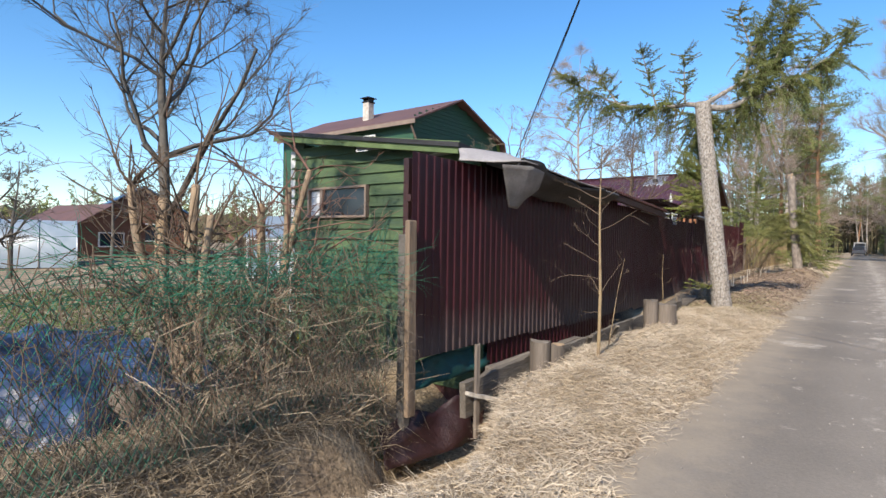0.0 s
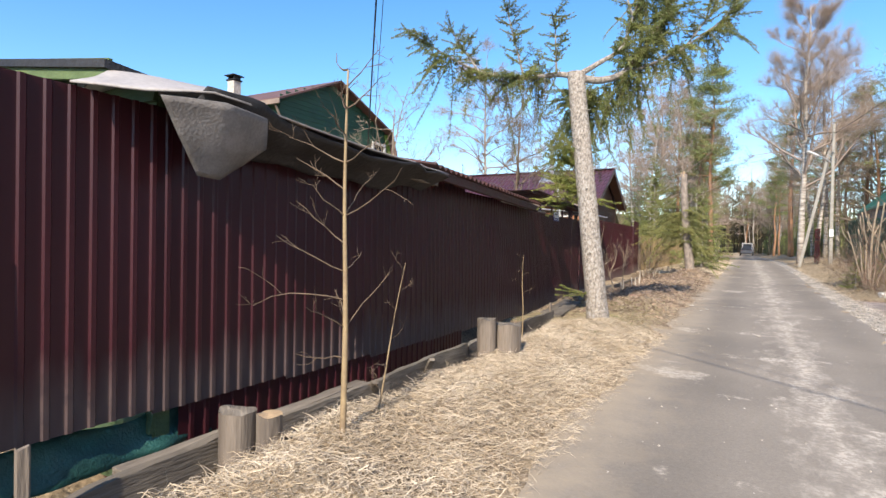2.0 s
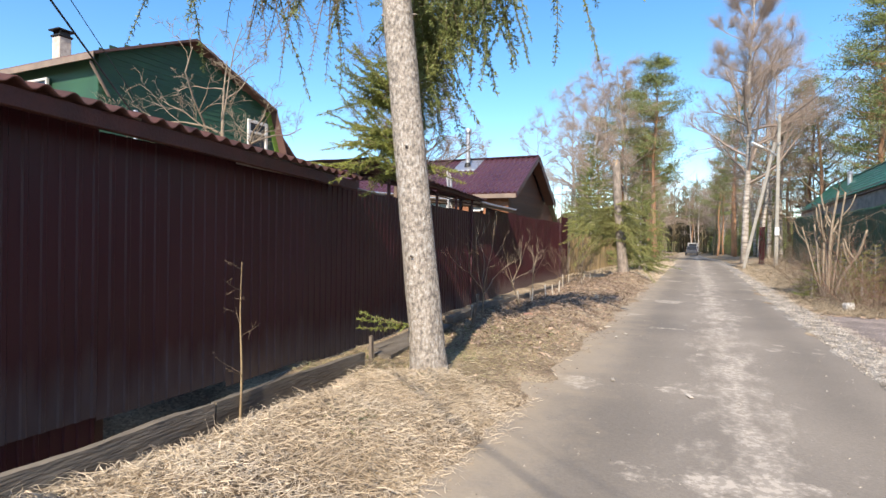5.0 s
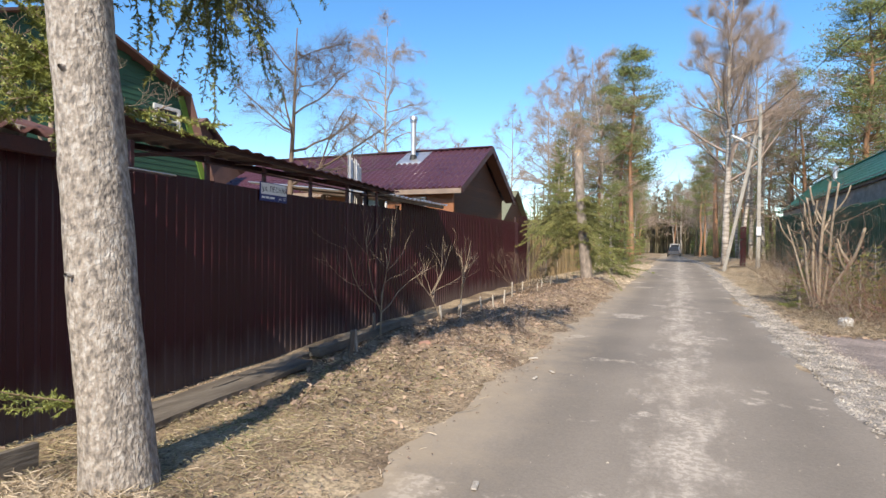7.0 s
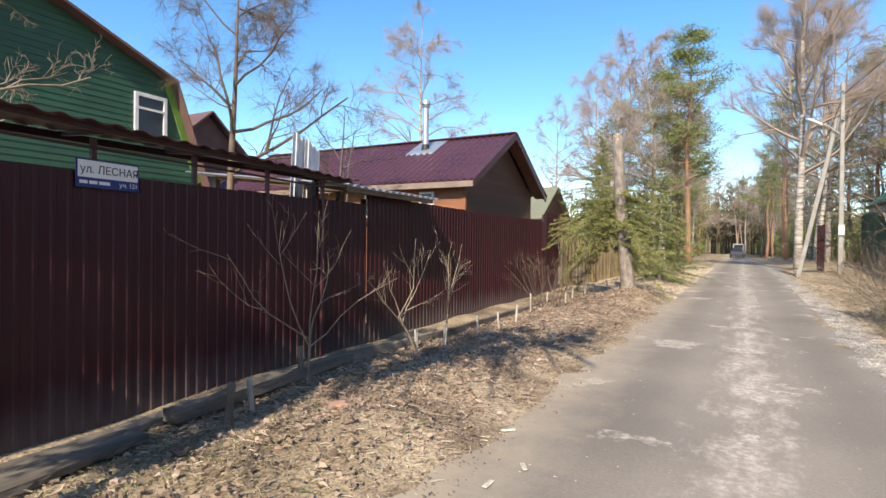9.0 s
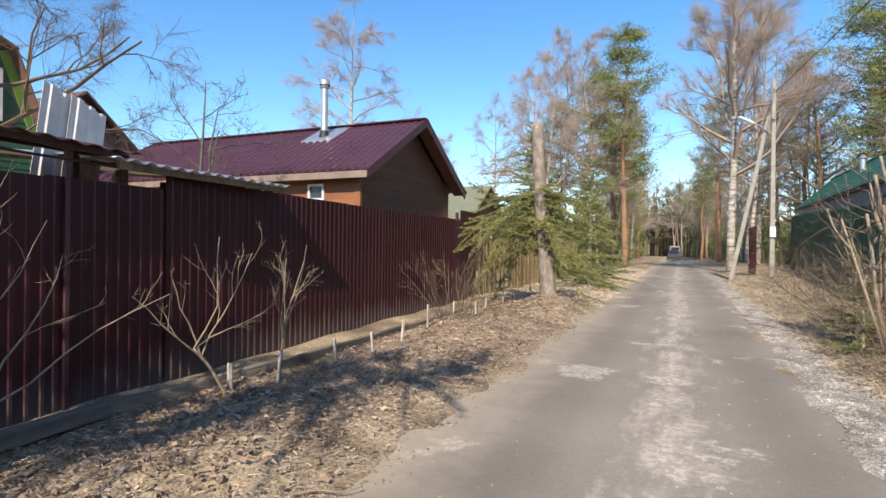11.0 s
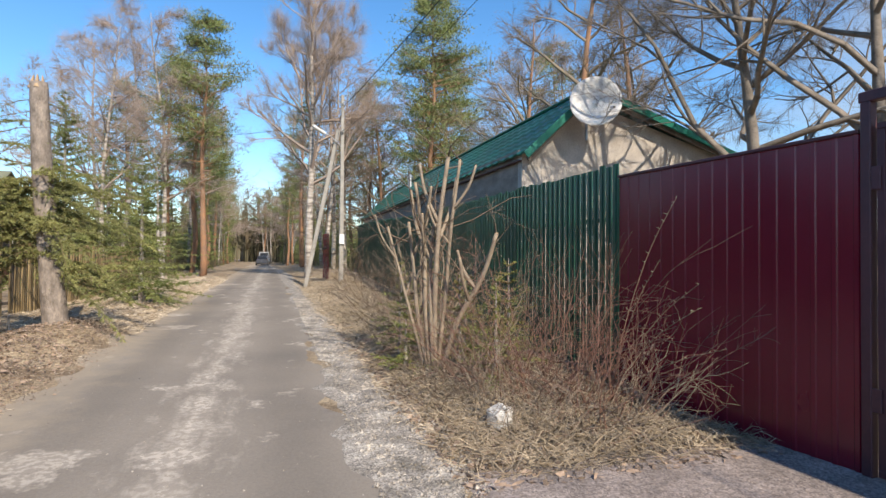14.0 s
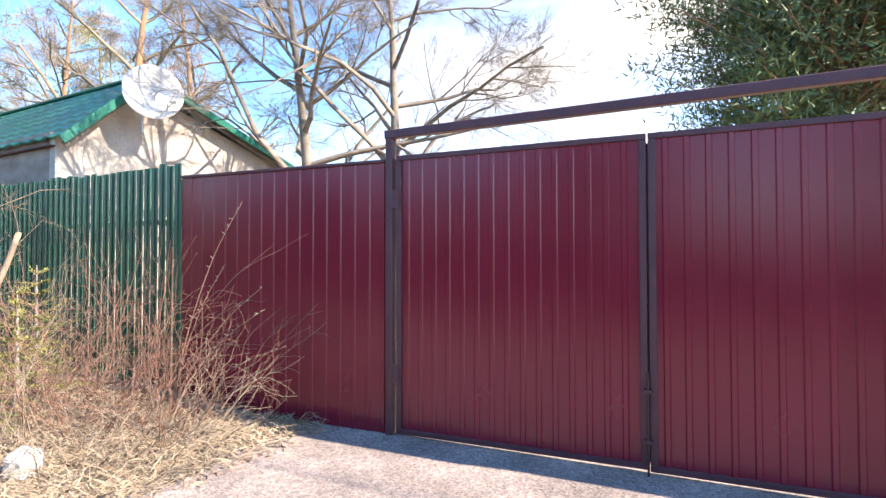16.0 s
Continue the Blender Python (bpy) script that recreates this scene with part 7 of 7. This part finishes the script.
wire((3.92, 38.9, 7.6), (6.86, -5.7, 8.4), .9, "black overhead cable along the road", .013)
wire((3.9, 38.9, 6.5), (6.86, -5.7, 7.9), .8, "thin overhead wire along the road", .006)
wire((-7.3, 12.35, 3.10), (6.86, -5.81, 8.04), .02, "black service cable to the steel mast", .012)
wire((-7.2, 12.4, 3.20), (6.86, -5.75, 8.5), .02, "thin service wire to the steel mast", .005)
wire((3.9, 39.0, 7.0), (-9.0, 40.0, 5.5), .3, "thin wire crossing the road", .008)
wire((3.92, 39.1, 7.5), (6.0, 90.0, 8.3), .8, "overhead cable along the road", .014)


# ---- parked car and van far down the road ----
def car(x, y, rz, w, l, h, paint, label, van=False):
    th = thing("parked_van" if van else "parked_car", x, y, 0.02, rz, label, "van" if van else "car")
    sec = [(-l / 2, .45, .62 * h), (-l / 2 + .12, .30, .64 * h), (-l * .30, .28, .66 * h), (l * .28, .28, .66 * h), (l / 2 - .05, .30, .55 * h), (l / 2, .42, .5 * h)]
    bm = bmesh.new()
    rings = []
    for yy, z0, z1 in sec:
        rings.append([bm.verts.new((sx * w / 2 * k, yy, z)) for sx, z, k in ((-1, z0, .9), (-1, (z0 + z1) / 2, 1), (-1, z1, .93), (1, z1, .93), (1, (z0 + z1) / 2, 1), (1, z0, .9))])
    for a, b in zip(rings, rings[1:]):
        for i in range(6):
            bm.faces.new((a[i], a[(i + 1) % 6], b[(i + 1) % 6], b[i]))
    bm.faces.new(rings[0][::-1])
    bm.faces.new(rings[-1])
    part("body", bm, paint, th, smooth=False)
    bm = bmesh.new()
    zt = .64 * h
    lo = [(-w * .44, -l * .36), (w * .44, -l * .36), (w * .44, l * .26), (-w * .44, l * .26)]
    hi = [(-w * .36, -l * .24), (w * .36, -l * .24), (w * .36, l * .08), (-w * .36, l * .08)] if not van else [(-w * .42, -l * .35), (w * .42, -l * .35), (w * .42, l * .2), (-w * .42, l * .2)]
    vs = [bm.verts.new((a, b, zt)) for a, b in lo] + [bm.verts.new((a, b, h)) for a, b in hi]
    for q in ((0, 1, 5, 4), (1, 2, 6, 5), (2, 3, 7, 6), (3, 0, 4, 7), (4, 5, 6, 7)):
        bm.faces.new([vs[i] for i in q])
    part("cabin", bm, GLASS if not van else paint, th)
    box_part("roof_panel", (-w * .36, -l * .24, h), (w * .36, l * .08, h + .02), paint, th)
    box_part("rear_window", (-w * .34, -l / 2 * .72 - .02, h * .70), (w * .34, -l / 2 * .72, h * .92), GLASS, th)
    for sx in (-1, 1):
        box_part("tail_light", (sx * w * .40 - .08, -l / 2 - .02, .55 * h), (sx * w * .40 + .08, -l / 2 + .02, .63 * h), RUST, th)
        for yy in (-l * .3, l * .3):
            wh = new("wheel")
            wh.parent = th
            tubes("tyre", [(sx * w * .5 - .1, yy, .31, sx * w * .5 + .05, yy, .31, .31, .31)], BLACK, wh, 16)
            tubes("rim", [(sx * w * .5 - .08, yy, .31, sx * w * .5 + .055, yy, .31, .19, .15)], GREY_METAL, wh, 12)


car(-0.2, 108, 0, 1.75, 4.3, 1.5, CAR_PAINT, "dark car parked far down the road")
car(-0.1, 122, 0, 2.0, 5.0, 2.2, VAN_PAINT, "pale van parked far down the road", True)

# ---- bushes and thicket by the driveway ----
rnd.seed(88)
pruned_tree(3.14, 22.95, ((-.20, .17, 2.45, .034), (-.27, .22, 1.95, .028), (.14, -.12, 2.75, .036), (.26, -.22, 2.70, .028), (.62, -.52, 1.80, .036), (.03, .02, 2.1, .030), (-.5, .42, 1.9, .022)), "tall pruned leafless bush with pale forked stems", "pruned_bush", TWIG_TAN, TWIG, 6, "", True)
shrub("pruned_bush", 3.75, 25.6, 9, 2.1, "tall pruned leafless bush with pale stems", TWIG_TAN, depth=2, spreadr=.3, r=.018, lean=.5, kids=(3, 5), rmin=.003)
for x, y, n, h, m_ in ((3.7, 21.7, 46, 1.35, TWIG_RED), (4.15, 22.2, 40, 1.45, TWIG_RED), (3.45, 22.4, 40, 1.1, TWIG_TAN), (3.9, 23.1, 36, 1.3, TWIG_TAN), (4.35, 21.3, 13, 1.0, TWIG_RED), (3.2, 24.4, 30, 1.2, TWIG), (4.2, 24.2, 34, 1.4, TWIG_TAN),
                       (3.6, 26.8, 34, 1.4, TWIG), (4.2, 28.3, 30, 1.4, TWIG_TAN), (3.7, 30.0, 30, 1.3, TWIG), (4.3, 32.0, 26, 1.4, TWIG), (3.9, 34.5, 26, 1.2, TWIG_TAN), (4.3, 37.5, 24, 1.2, TWIG)):
    shrub("bramble_thicket", x, y, n, h * rnd.uniform(1.1, 1.45), "tangled leafless briar thicket by the green fence" if m_ is not TWIG_RED else "red-stemmed leafless briar thicket by the green fence", m_, depth=1, spreadr=.55, r=.0052, lean=1.7, kids=(3, 6), rmin=.0017, group="thickets by the green fence", droop=.04, wob=.26)
for x, y, n, h, m_ in ((3.75, 20.55, 30, .95, TWIG_TAN), (4.2, 20.65, 17, 1.0, TWIG_RED), (3.4, 20.45, 22, .7, TWIG_TAN), (4.3, 21.0, 17, 1.15, TWIG_RED), (3.35, 21.3, 30, .95, TWIG_TAN), (3.95, 21.2, 34, 1.2, TWIG_RED), (3.05, 21.6, 20, .7, TWIG)):
    shrub("bramble_thicket", x, y, n, h * rnd.uniform(1.0, 1.25), "low tangled leafless briars beside the driveway", m_, depth=1, spreadr=.42, r=.0048, lean=1.5, kids=(3, 6), rmin=.0016, group="thickets by the green fence", droop=.04, wob=.26)


def briar(x, y, arms):
    """Long arching shoots with buds along them."""
    th = thing("budding_briar", x, y, gz(x, y) - .03, 0, "long arching briar shoots with pale buds", "briar")
    for dx, dy, h in arms:
        s, path = limb([(0, 0, 0), (dx * .22, dy * .22, h * .38), (dx * .6, dy * .6, h * .75), (dx, dy, h)], .007, .0022, 8)
        pipe("shoot", s, TWIG_RED, th, 5)
        buds = []
        for p in path[6:]:
            d = Vector((rnd.gauss(0, 1), rnd.gauss(0, 1), .6)).normalized() * rnd.uniform(.018, .045)
            buds.append((*p, *(p + d), .004, .0015))
        tubes("bud_mass", buds, TWIG_TAN, th, 4)["kind"] = "stuff"


briar(4.42, 21.1, ((.32, -.55, 2.02), (.30, -.85, 1.25), (.15, -1.0, 1.05), (-.2, -.3, 1.6), (.25, -1.2, .75), (.1, -.6, 1.45)))
shrub("briar_shoot", 4.45, 20.9, 6, 1.5, "spreading thorny leafless briar by the maroon panel", TWIG_RED, depth=2, spreadr=.25, r=.006, lean=1.1, kids=(3, 5), spread=34)
shrub("briar_shoot", 4.25, 21.35, 4, 2.1, "long thorny leafless briar shoot", TWIG_RED, depth=1, spreadr=.2, r=.005, lean=.9, kids=(3, 5), spread=24)
for x, y, h in ((3.5, 23.0, 1.25), (3.9, 23.9, 1.1), (3.3, 25.4, 1.3), (2.95, 24.0, .9), (4.1, 26.5, 1.3), (3.62, 22.1, 1.15), (3.95, 22.5, 1.35), (2.85, 23.2, .95)):
    conifer("small_spruce", x, y, h, .6, "small yellowish-green spruce in the thicket", density=.9, skirt=.15, z0=gz(x, y), needle=(160, .03, .01), group="small spruces in the thicket", leaf=YOUNG_NEEDLE)


# ---- ground cover ----
def scatter(n, x0, x1, y0, y1, keep=None, dens=None):
    x, y = rng.uniform(x0, x1, n), rng.uniform(y0, y1, n)
    if keep is not None:
        k = keep(x, y)
        x, y = x[k], y[k]
    return np.stack([x, y, ground_z(x, y)], 1)


def cover(name, P, length, width, material, label, category, flat=0.75, bend=.35, lift=0.0):
    """Blades over the ground: flat 1 lies down, 0 stands."""
    n = len(P)
    a = rng.uniform(0, 2 * np.pi, n)
    up = np.abs(rng.normal(size=n)) * (1 - flat) + .06
    way = np.stack([np.cos(a), np.sin(a), up], 1)
    L = length * (0.45 + rng.random(n) * .9)
    P = P + np.array([0, 0, 1]) * (lift * rng.random(n))[:, None]
    ob = blades(name, P, way, L, width * (0.6 + .8 * rng.random(n)), material, None, bend)
    return tagged(ob, label, category, kind="stuff")


cover("dry_grass", scatter(105000, -2.75, -1.0, 0.8, 11.5, lambda x, y: (rng.random(len(x)) < soft(-.95, -1.45, x)) & ((x > -2.27) | (y > 8.0))), .095, .0036, STRAW_BLADE, "matted pale dry grass on the bank", "grass", .72, .55, .05)
cover("dry_grass", scatter(13000, -3.6, -1.0, 11.0, 27.5, lambda x, y: rng.random(len(x)) < soft(-.9, -1.6, x) * .8), .085, .004, STRAW_BLADE, "thin dry grass along the verge", "grass", .88, .2, .03)
cover("leaf_litter", scatter(80000, -3.7, -0.9, 11.5, 27.5, lambda x, y: rng.random(len(x)) < soft(-.8, -1.7, x) * (.3 + .7 * soft(13.5, 16, y)) * (.35 + .6 * (np.sin(x * 3.1 + y * 1.7) * np.sin(y * 2.3 - x) > -.2))), .026, .011, LEAF_LITTER, "brown dead leaves and chips on the verge", "leaves", .86, .3, .025)
cover("leaf_litter", scatter(9000, -3.5, -1.2, 13.0, 27.5, lambda x, y: rng.random(len(x)) < soft(-1.0, -1.9, x)), .065, .024, LEAF_LITTER, "curled brown leaves and bark chips on the verge", "leaves", .7, .5, .04)
cover("ditch_grass", scatter(64000, -5.2, -2.05, -1.2, 3.9, lambda x, y: ~((x > -3.15) & (y > 2.2))), .27, .005, REED_BLADE, "grey-brown dead grass round the ditch", "grass", .5, .6, .03)
cover("ditch_grass", scatter(20000, -1.95, -1.0, -1.5, 2.9, lambda x, y: x > -2.0 + .28 * np.maximum(0, y - .6)), .15, .006, STRAW_BLADE, "pale dead grass at the ditch edge", "grass", .62, .5, .03)
cover("green_grass", scatter(36000, -16, -4.6, -2, 9, lambda x, y: ~((x > -8) & (y < 3))), .14, .010, GREEN_BLADE, "young green grass in the garden", "grass", .4, .3)
cover("olive_grass", scatter(16000, -3.5, -1.2, 11.2, 15.8, lambda x, y: rng.random(len(x)) < soft(-1.1, -1.8, x) * (1 - soft(14, 15.8, y))), .07, .0034, mat("olive_dry_grass", (0.40, 0.345, 0.20), (0.24, 0.205, 0.11), scale=2.0, rough=0.85, fine=0.2, island=True, vary=0.35), "short olive and tan grass on the verge", "grass", .75, .4, .03)
cover("green_tufts", scatter(3600, -3.4, -1.6, 9.6, 16, lambda x, y: np.sin(x * 5 + y * 3) * np.sin(y * 2.1) > .45), .09, .005, GREEN_BLADE, "young green tufts among dry grass", "grass", .5, .3)
cover("thicket_grass", scatter(50000, 2.3, 5.0, 19.75, 31, lambda x, y: rng.random(len(x)) < soft(2.2, 3.0, x)), .22, .006, REED_BLADE, "tangled dead grass under the thicket", "grass", .6, .4, .04)
cover("thicket_grass", scatter(16000, 2.3, 5.0, 29, 46), .22, .008, REED_BLADE, "dead grass beside the green fence", "grass", .6, .4, .03)
cover("thicket_leaves", scatter(13000, 2.4, 5.0, 19.6, 28), .06, .03, LEAF_LITTER, "brown dead leaves under the thicket", "leaves", .9, .2, .03)
cover("dry_grass", scatter(15000, 2.15, 3.7, 20.6, 46, lambda x, y: rng.random(len(x)) < soft(2.1, 2.6, x)), .13, .007, STRAW_BLADE, "dry straw along the grit shoulder", "grass", .8, .3, .03)
cover("dead_creeper", scatter(1300, -3.32, -3.12, 1.4, 3.45) + np.stack([np.zeros(1300), np.zeros(1300), rng.uniform(.05, .85, 1300)], 1), .40, .006, REED_BLADE, "dead creeper stems hanging in the green net", "vines", .1, .7, .2)
cover("dry_grass", scatter(22000, -4.3, -1.0, 27, 48), .16, .008, STRAW_BLADE, "dry grass beside the road", "grass", .75, .3, .03)


def stones(name, P, size, material, label):
    """Loose crumbs of stone."""
    n = len(P)
    base = np.array([(1, 0, 0), (-.6, .8, 0), (-.5, -.8, 0), (0.1, 0.1, .7)])
    s = size * (.4 + rng.random(n) ** 2 * 1.4)
    a = rng.uniform(0, 6.283, n)
    c, d = np.cos(a), np.sin(a)
    v = base[None] * s[:, None, None]
    v = np.stack([v[..., 0] * c[:, None] - v[..., 1] * d[:, None], v[..., 0] * d[:, None] + v[..., 1] * c[:, None], v[..., 2]], -1) + P[:, None]
    f = np.array([(0, 1, 3), (1, 2, 3), (2, 0, 3)])
    return tagged(obj(name, v.reshape(-1, 3), (f[None] + (np.arange(n) * 4)[:, None, None]).reshape(-1, 3), material), label, "gravel", kind="stuff")


P = scatter(15000, 1.85, 2.6, 6, 34)
P[:, 2] += .014
stones("grit", P, .016, GRAVEL, "loose pale grit on the shoulder")
P = scatter(26000, 2.4, 5.1, 13.5, 19.95)
P[:, 2] += .018
stones("crushed_stone", P, .008, DRIVE, "loose crushed stone on the driveway")
P = scatter(1500, -1.0, 1.8, 3, 30)
P[:, 2] += .006
stones("road_crumbs", P, .009, GRAVEL, "scattered pale crumbs on the road")


def far_woods():
    """Hazy rows of trunks and twigs closing the distance."""
    segs = []
    k = random.Random(5)
    for _ in range(1500):
        a = k.uniform(0, 6.283)
        d = k.uniform(80, 185)
        x, y = d * math.cos(a), 30 + d * math.sin(a)
        if abs(x + 3) < 5.5 and 0 < y < 150:
            continue
        h = k.uniform(9, 17) * (.5 if x < -25 and y < 60 else 1)
        segs.append((x, y, -.5, x + k.uniform(-.5, .5), y, h, .2, .04))
        for _ in range(16):
            z = h * k.uniform(.25, .97)
            b = k.uniform(0, 6.283)
            ln = k.uniform(1.2, 3.0) * (1.2 - z / h)
            segs.append((x, y, z, x + ln * math.cos(b), y + ln * math.sin(b), z + ln * .8, .08, .03))
    for _ in range(170):
        x, y, h = k.uniform(-26, 16), k.uniform(150, 190), k.uniform(12, 20)
        segs.append((x, y, -.5, x + k.uniform(-.5, .5), y, h, .2, .04))
        for _ in range(26):
            z = h * k.uniform(.15, .97)
            b = k.uniform(0, 6.283)
            ln = k.uniform(1.2, 3.4) * (1.25 - z / h)
            segs.append((x, y, z, x + ln * math.cos(b), y + ln * math.sin(b), z + ln * .8, .13, .04))
    ev = []
    for _ in range(900):
        a = k.uniform(0, 6.283)
        d = k.uniform(95, 200)
        x, y = d * math.cos(a), 30 + d * math.sin(a)
        if abs(x + 3.5) < 6 and 0 < y < 160:
            continue
        h = k.uniform(6, 15)
        for i in range(26):
            t = (i + k.random()) / 26
            b = k.uniform(0, 6.283)
            ln = h * .2 * (1 - t) + .3
            ev.append((x, y, h * t, x + ln * math.cos(b), y + ln * math.sin(b), h * t - ln * .2, .1, .1))
    v, f = needle_cover(ev, 5, .8, .35, .9)
    tagged(obj("far_evergreens", v, f, NEEDLE), "distant evergreen woodland round the gardens", "woods", kind="stuff")
    tagged(tubes("far_woods", segs, WOODS, None, 4), "distant mixed woodland round the gardens", "woods", kind="stuff")



def undergrowth():
    """Brush and young evergreens under the tall trees on both sides of the far road."""
    k = random.Random(31)
    tw, ev = [], []
    for _ in range(1500):
        y = k.uniform(46, 150)
        side = k.choice((-1, 1))
        x = side * (5.2 + abs(k.gauss(0, 6))) + float(bend(np.array(y))) + .4
        if side > 0 and 6 < x < 14 and y < 51:
            continue
        h = k.uniform(1.0, 3.4)
        for _ in range(9):
            a = k.uniform(0, 6.283)
            q = k.uniform(.1, .9)
            tw.append((x + q * .3 * math.cos(a), y + q * .3 * math.sin(a), -.05, x + q * math.cos(a), y + q * math.sin(a), h * k.uniform(.5, 1), .018, .006))
    for _ in range(400):
        y = k.uniform(50, 150)
        side = k.choice((-1, 1))
        x = side * (5.6 + abs(k.gauss(0, 4))) + float(bend(np.array(y))) + .4
        h = k.uniform(1.8, 6.5)
        for i in range(44):
            t = (i + k.random()) / 44
            a = k.uniform(0, 6.283)
            ln = h * .32 * (1 - t) + .1
            ev.append((x, y, h * t, x + ln * math.cos(a), y + ln * math.sin(a), h * t - ln * .25, .01, .004))
    tagged(tubes("brush", tw, WOODS, None, 3), "leafless brush under the roadside trees", "brush", kind="stuff")
    v, f = needle_cover(ev, 13, .17, .07, .9)
    tagged(obj("young_evergreens", v, f, NEEDLE), "young evergreens under the roadside trees", "woods", kind="stuff")


far_woods()
undergrowth()


def treeline():
    """The far edge of the woods: a ragged rim all round the gardens."""
    k = random.Random(3)
    n = 720
    v = []
    for i in range(n):
        a = 6.28318 * i / n
        d = 215 + 12 * math.sin(a * 9)
        h = (9 + 6 * max(0, math.sin(a)) ** 6) + 4 * noise.noise(Vector((math.cos(a) * 14, math.sin(a) * 14, 0))) + k.uniform(-1.5, 2.2)
        v += [(d * math.cos(a), 40 + d * math.sin(a), -1), (d * math.cos(a), 40 + d * math.sin(a), h), ((d + 25) * math.cos(a), 40 + (d + 25) * math.sin(a), h - 1)]
    f = []
    for i in range(n):
        j = (i + 1) % n
        f += [(3 * i, 3 * j, 3 * j + 1, 3 * i + 1), (3 * i + 1, 3 * j + 1, 3 * j + 2, 3 * i + 2)]
    tagged(obj("backdrop", v, f, WOODS), "hazy brown-green edge of distant woods", "backdrop", kind="structure")


treeline()


# ---- litter on the verge and road ----
def stick(x, y, ln, rz, r, label):
    th = thing("stick", x, y, gz(x, y) + .018 + r, rz, label, "stick", "fallen sticks")
    s, _ = limb([(0, 0, 0), (ln * .35, .02, .006), (ln * .7, -.015, .0), (ln, .03, .004)], r, r * .5, 4)
    pipe("wood", s, TWIG_TAN, th, 5)


for q in ((-.15, 3.15, .40, 20, .006), (-.62, 2.7, .18, -50, .005), (-1.6, 8.2, .45, 70, .007), (-1.35, 16.9, .4, 35, .006), (-1.9, 15.9, .5, -15, .007), (-1.25, 13.6, .5, 60, .005), (-2.2, 17.6, .55, -25, .008), (-1.7, 19.4, .4, 10, .006), (2.35, 21.9, .35, 100, .005), (-1.15, 14.4, .35, 140, .004)):
    stick(*q, "thin pale fallen stick on the ground")
ob = box_part("brick_piece", (-.07, -.05, 0), (.07, .05, .06), mat("red_brick", (.44, .25, .18), (.34, .19, .14), rough=.9, bump=.4), None, .012)
ob.matrix_basis = pose(-2.25, 15.55, gz(-2.25, 15.55) + .01, 8, -6, 35)
tagged(ob, "broken piece of orange-red brick on the verge", "brick")
for x, y in ((-.85, 15.25), (-.75, 15.6), (-1.1, 16.2), (-.55, 12.6), (.15, 12.3)):
    ob = box_part("wood_chip", (-.06, -.018, 0), (.06, .018, .012), PALE_PEG, None, .006)
    ob.matrix_basis = pose(x, y, gz(x, y) + .012, 3, 2, rnd.uniform(0, 180))
    tagged(ob, "pale chip of wood lying by the road", "wood chip", "chips by the road")

# twigs too fine and many to tell apart
for ob in list(bpy.data.objects):
    if ob.parent and ob.name.split(".")[0] in ("shoot_mass", "twig_mass", "low_twig", "dead_twig_mass", "limb_wood", "knot_bark", "bud_mass"):
        ob["kind"] = "stuff"
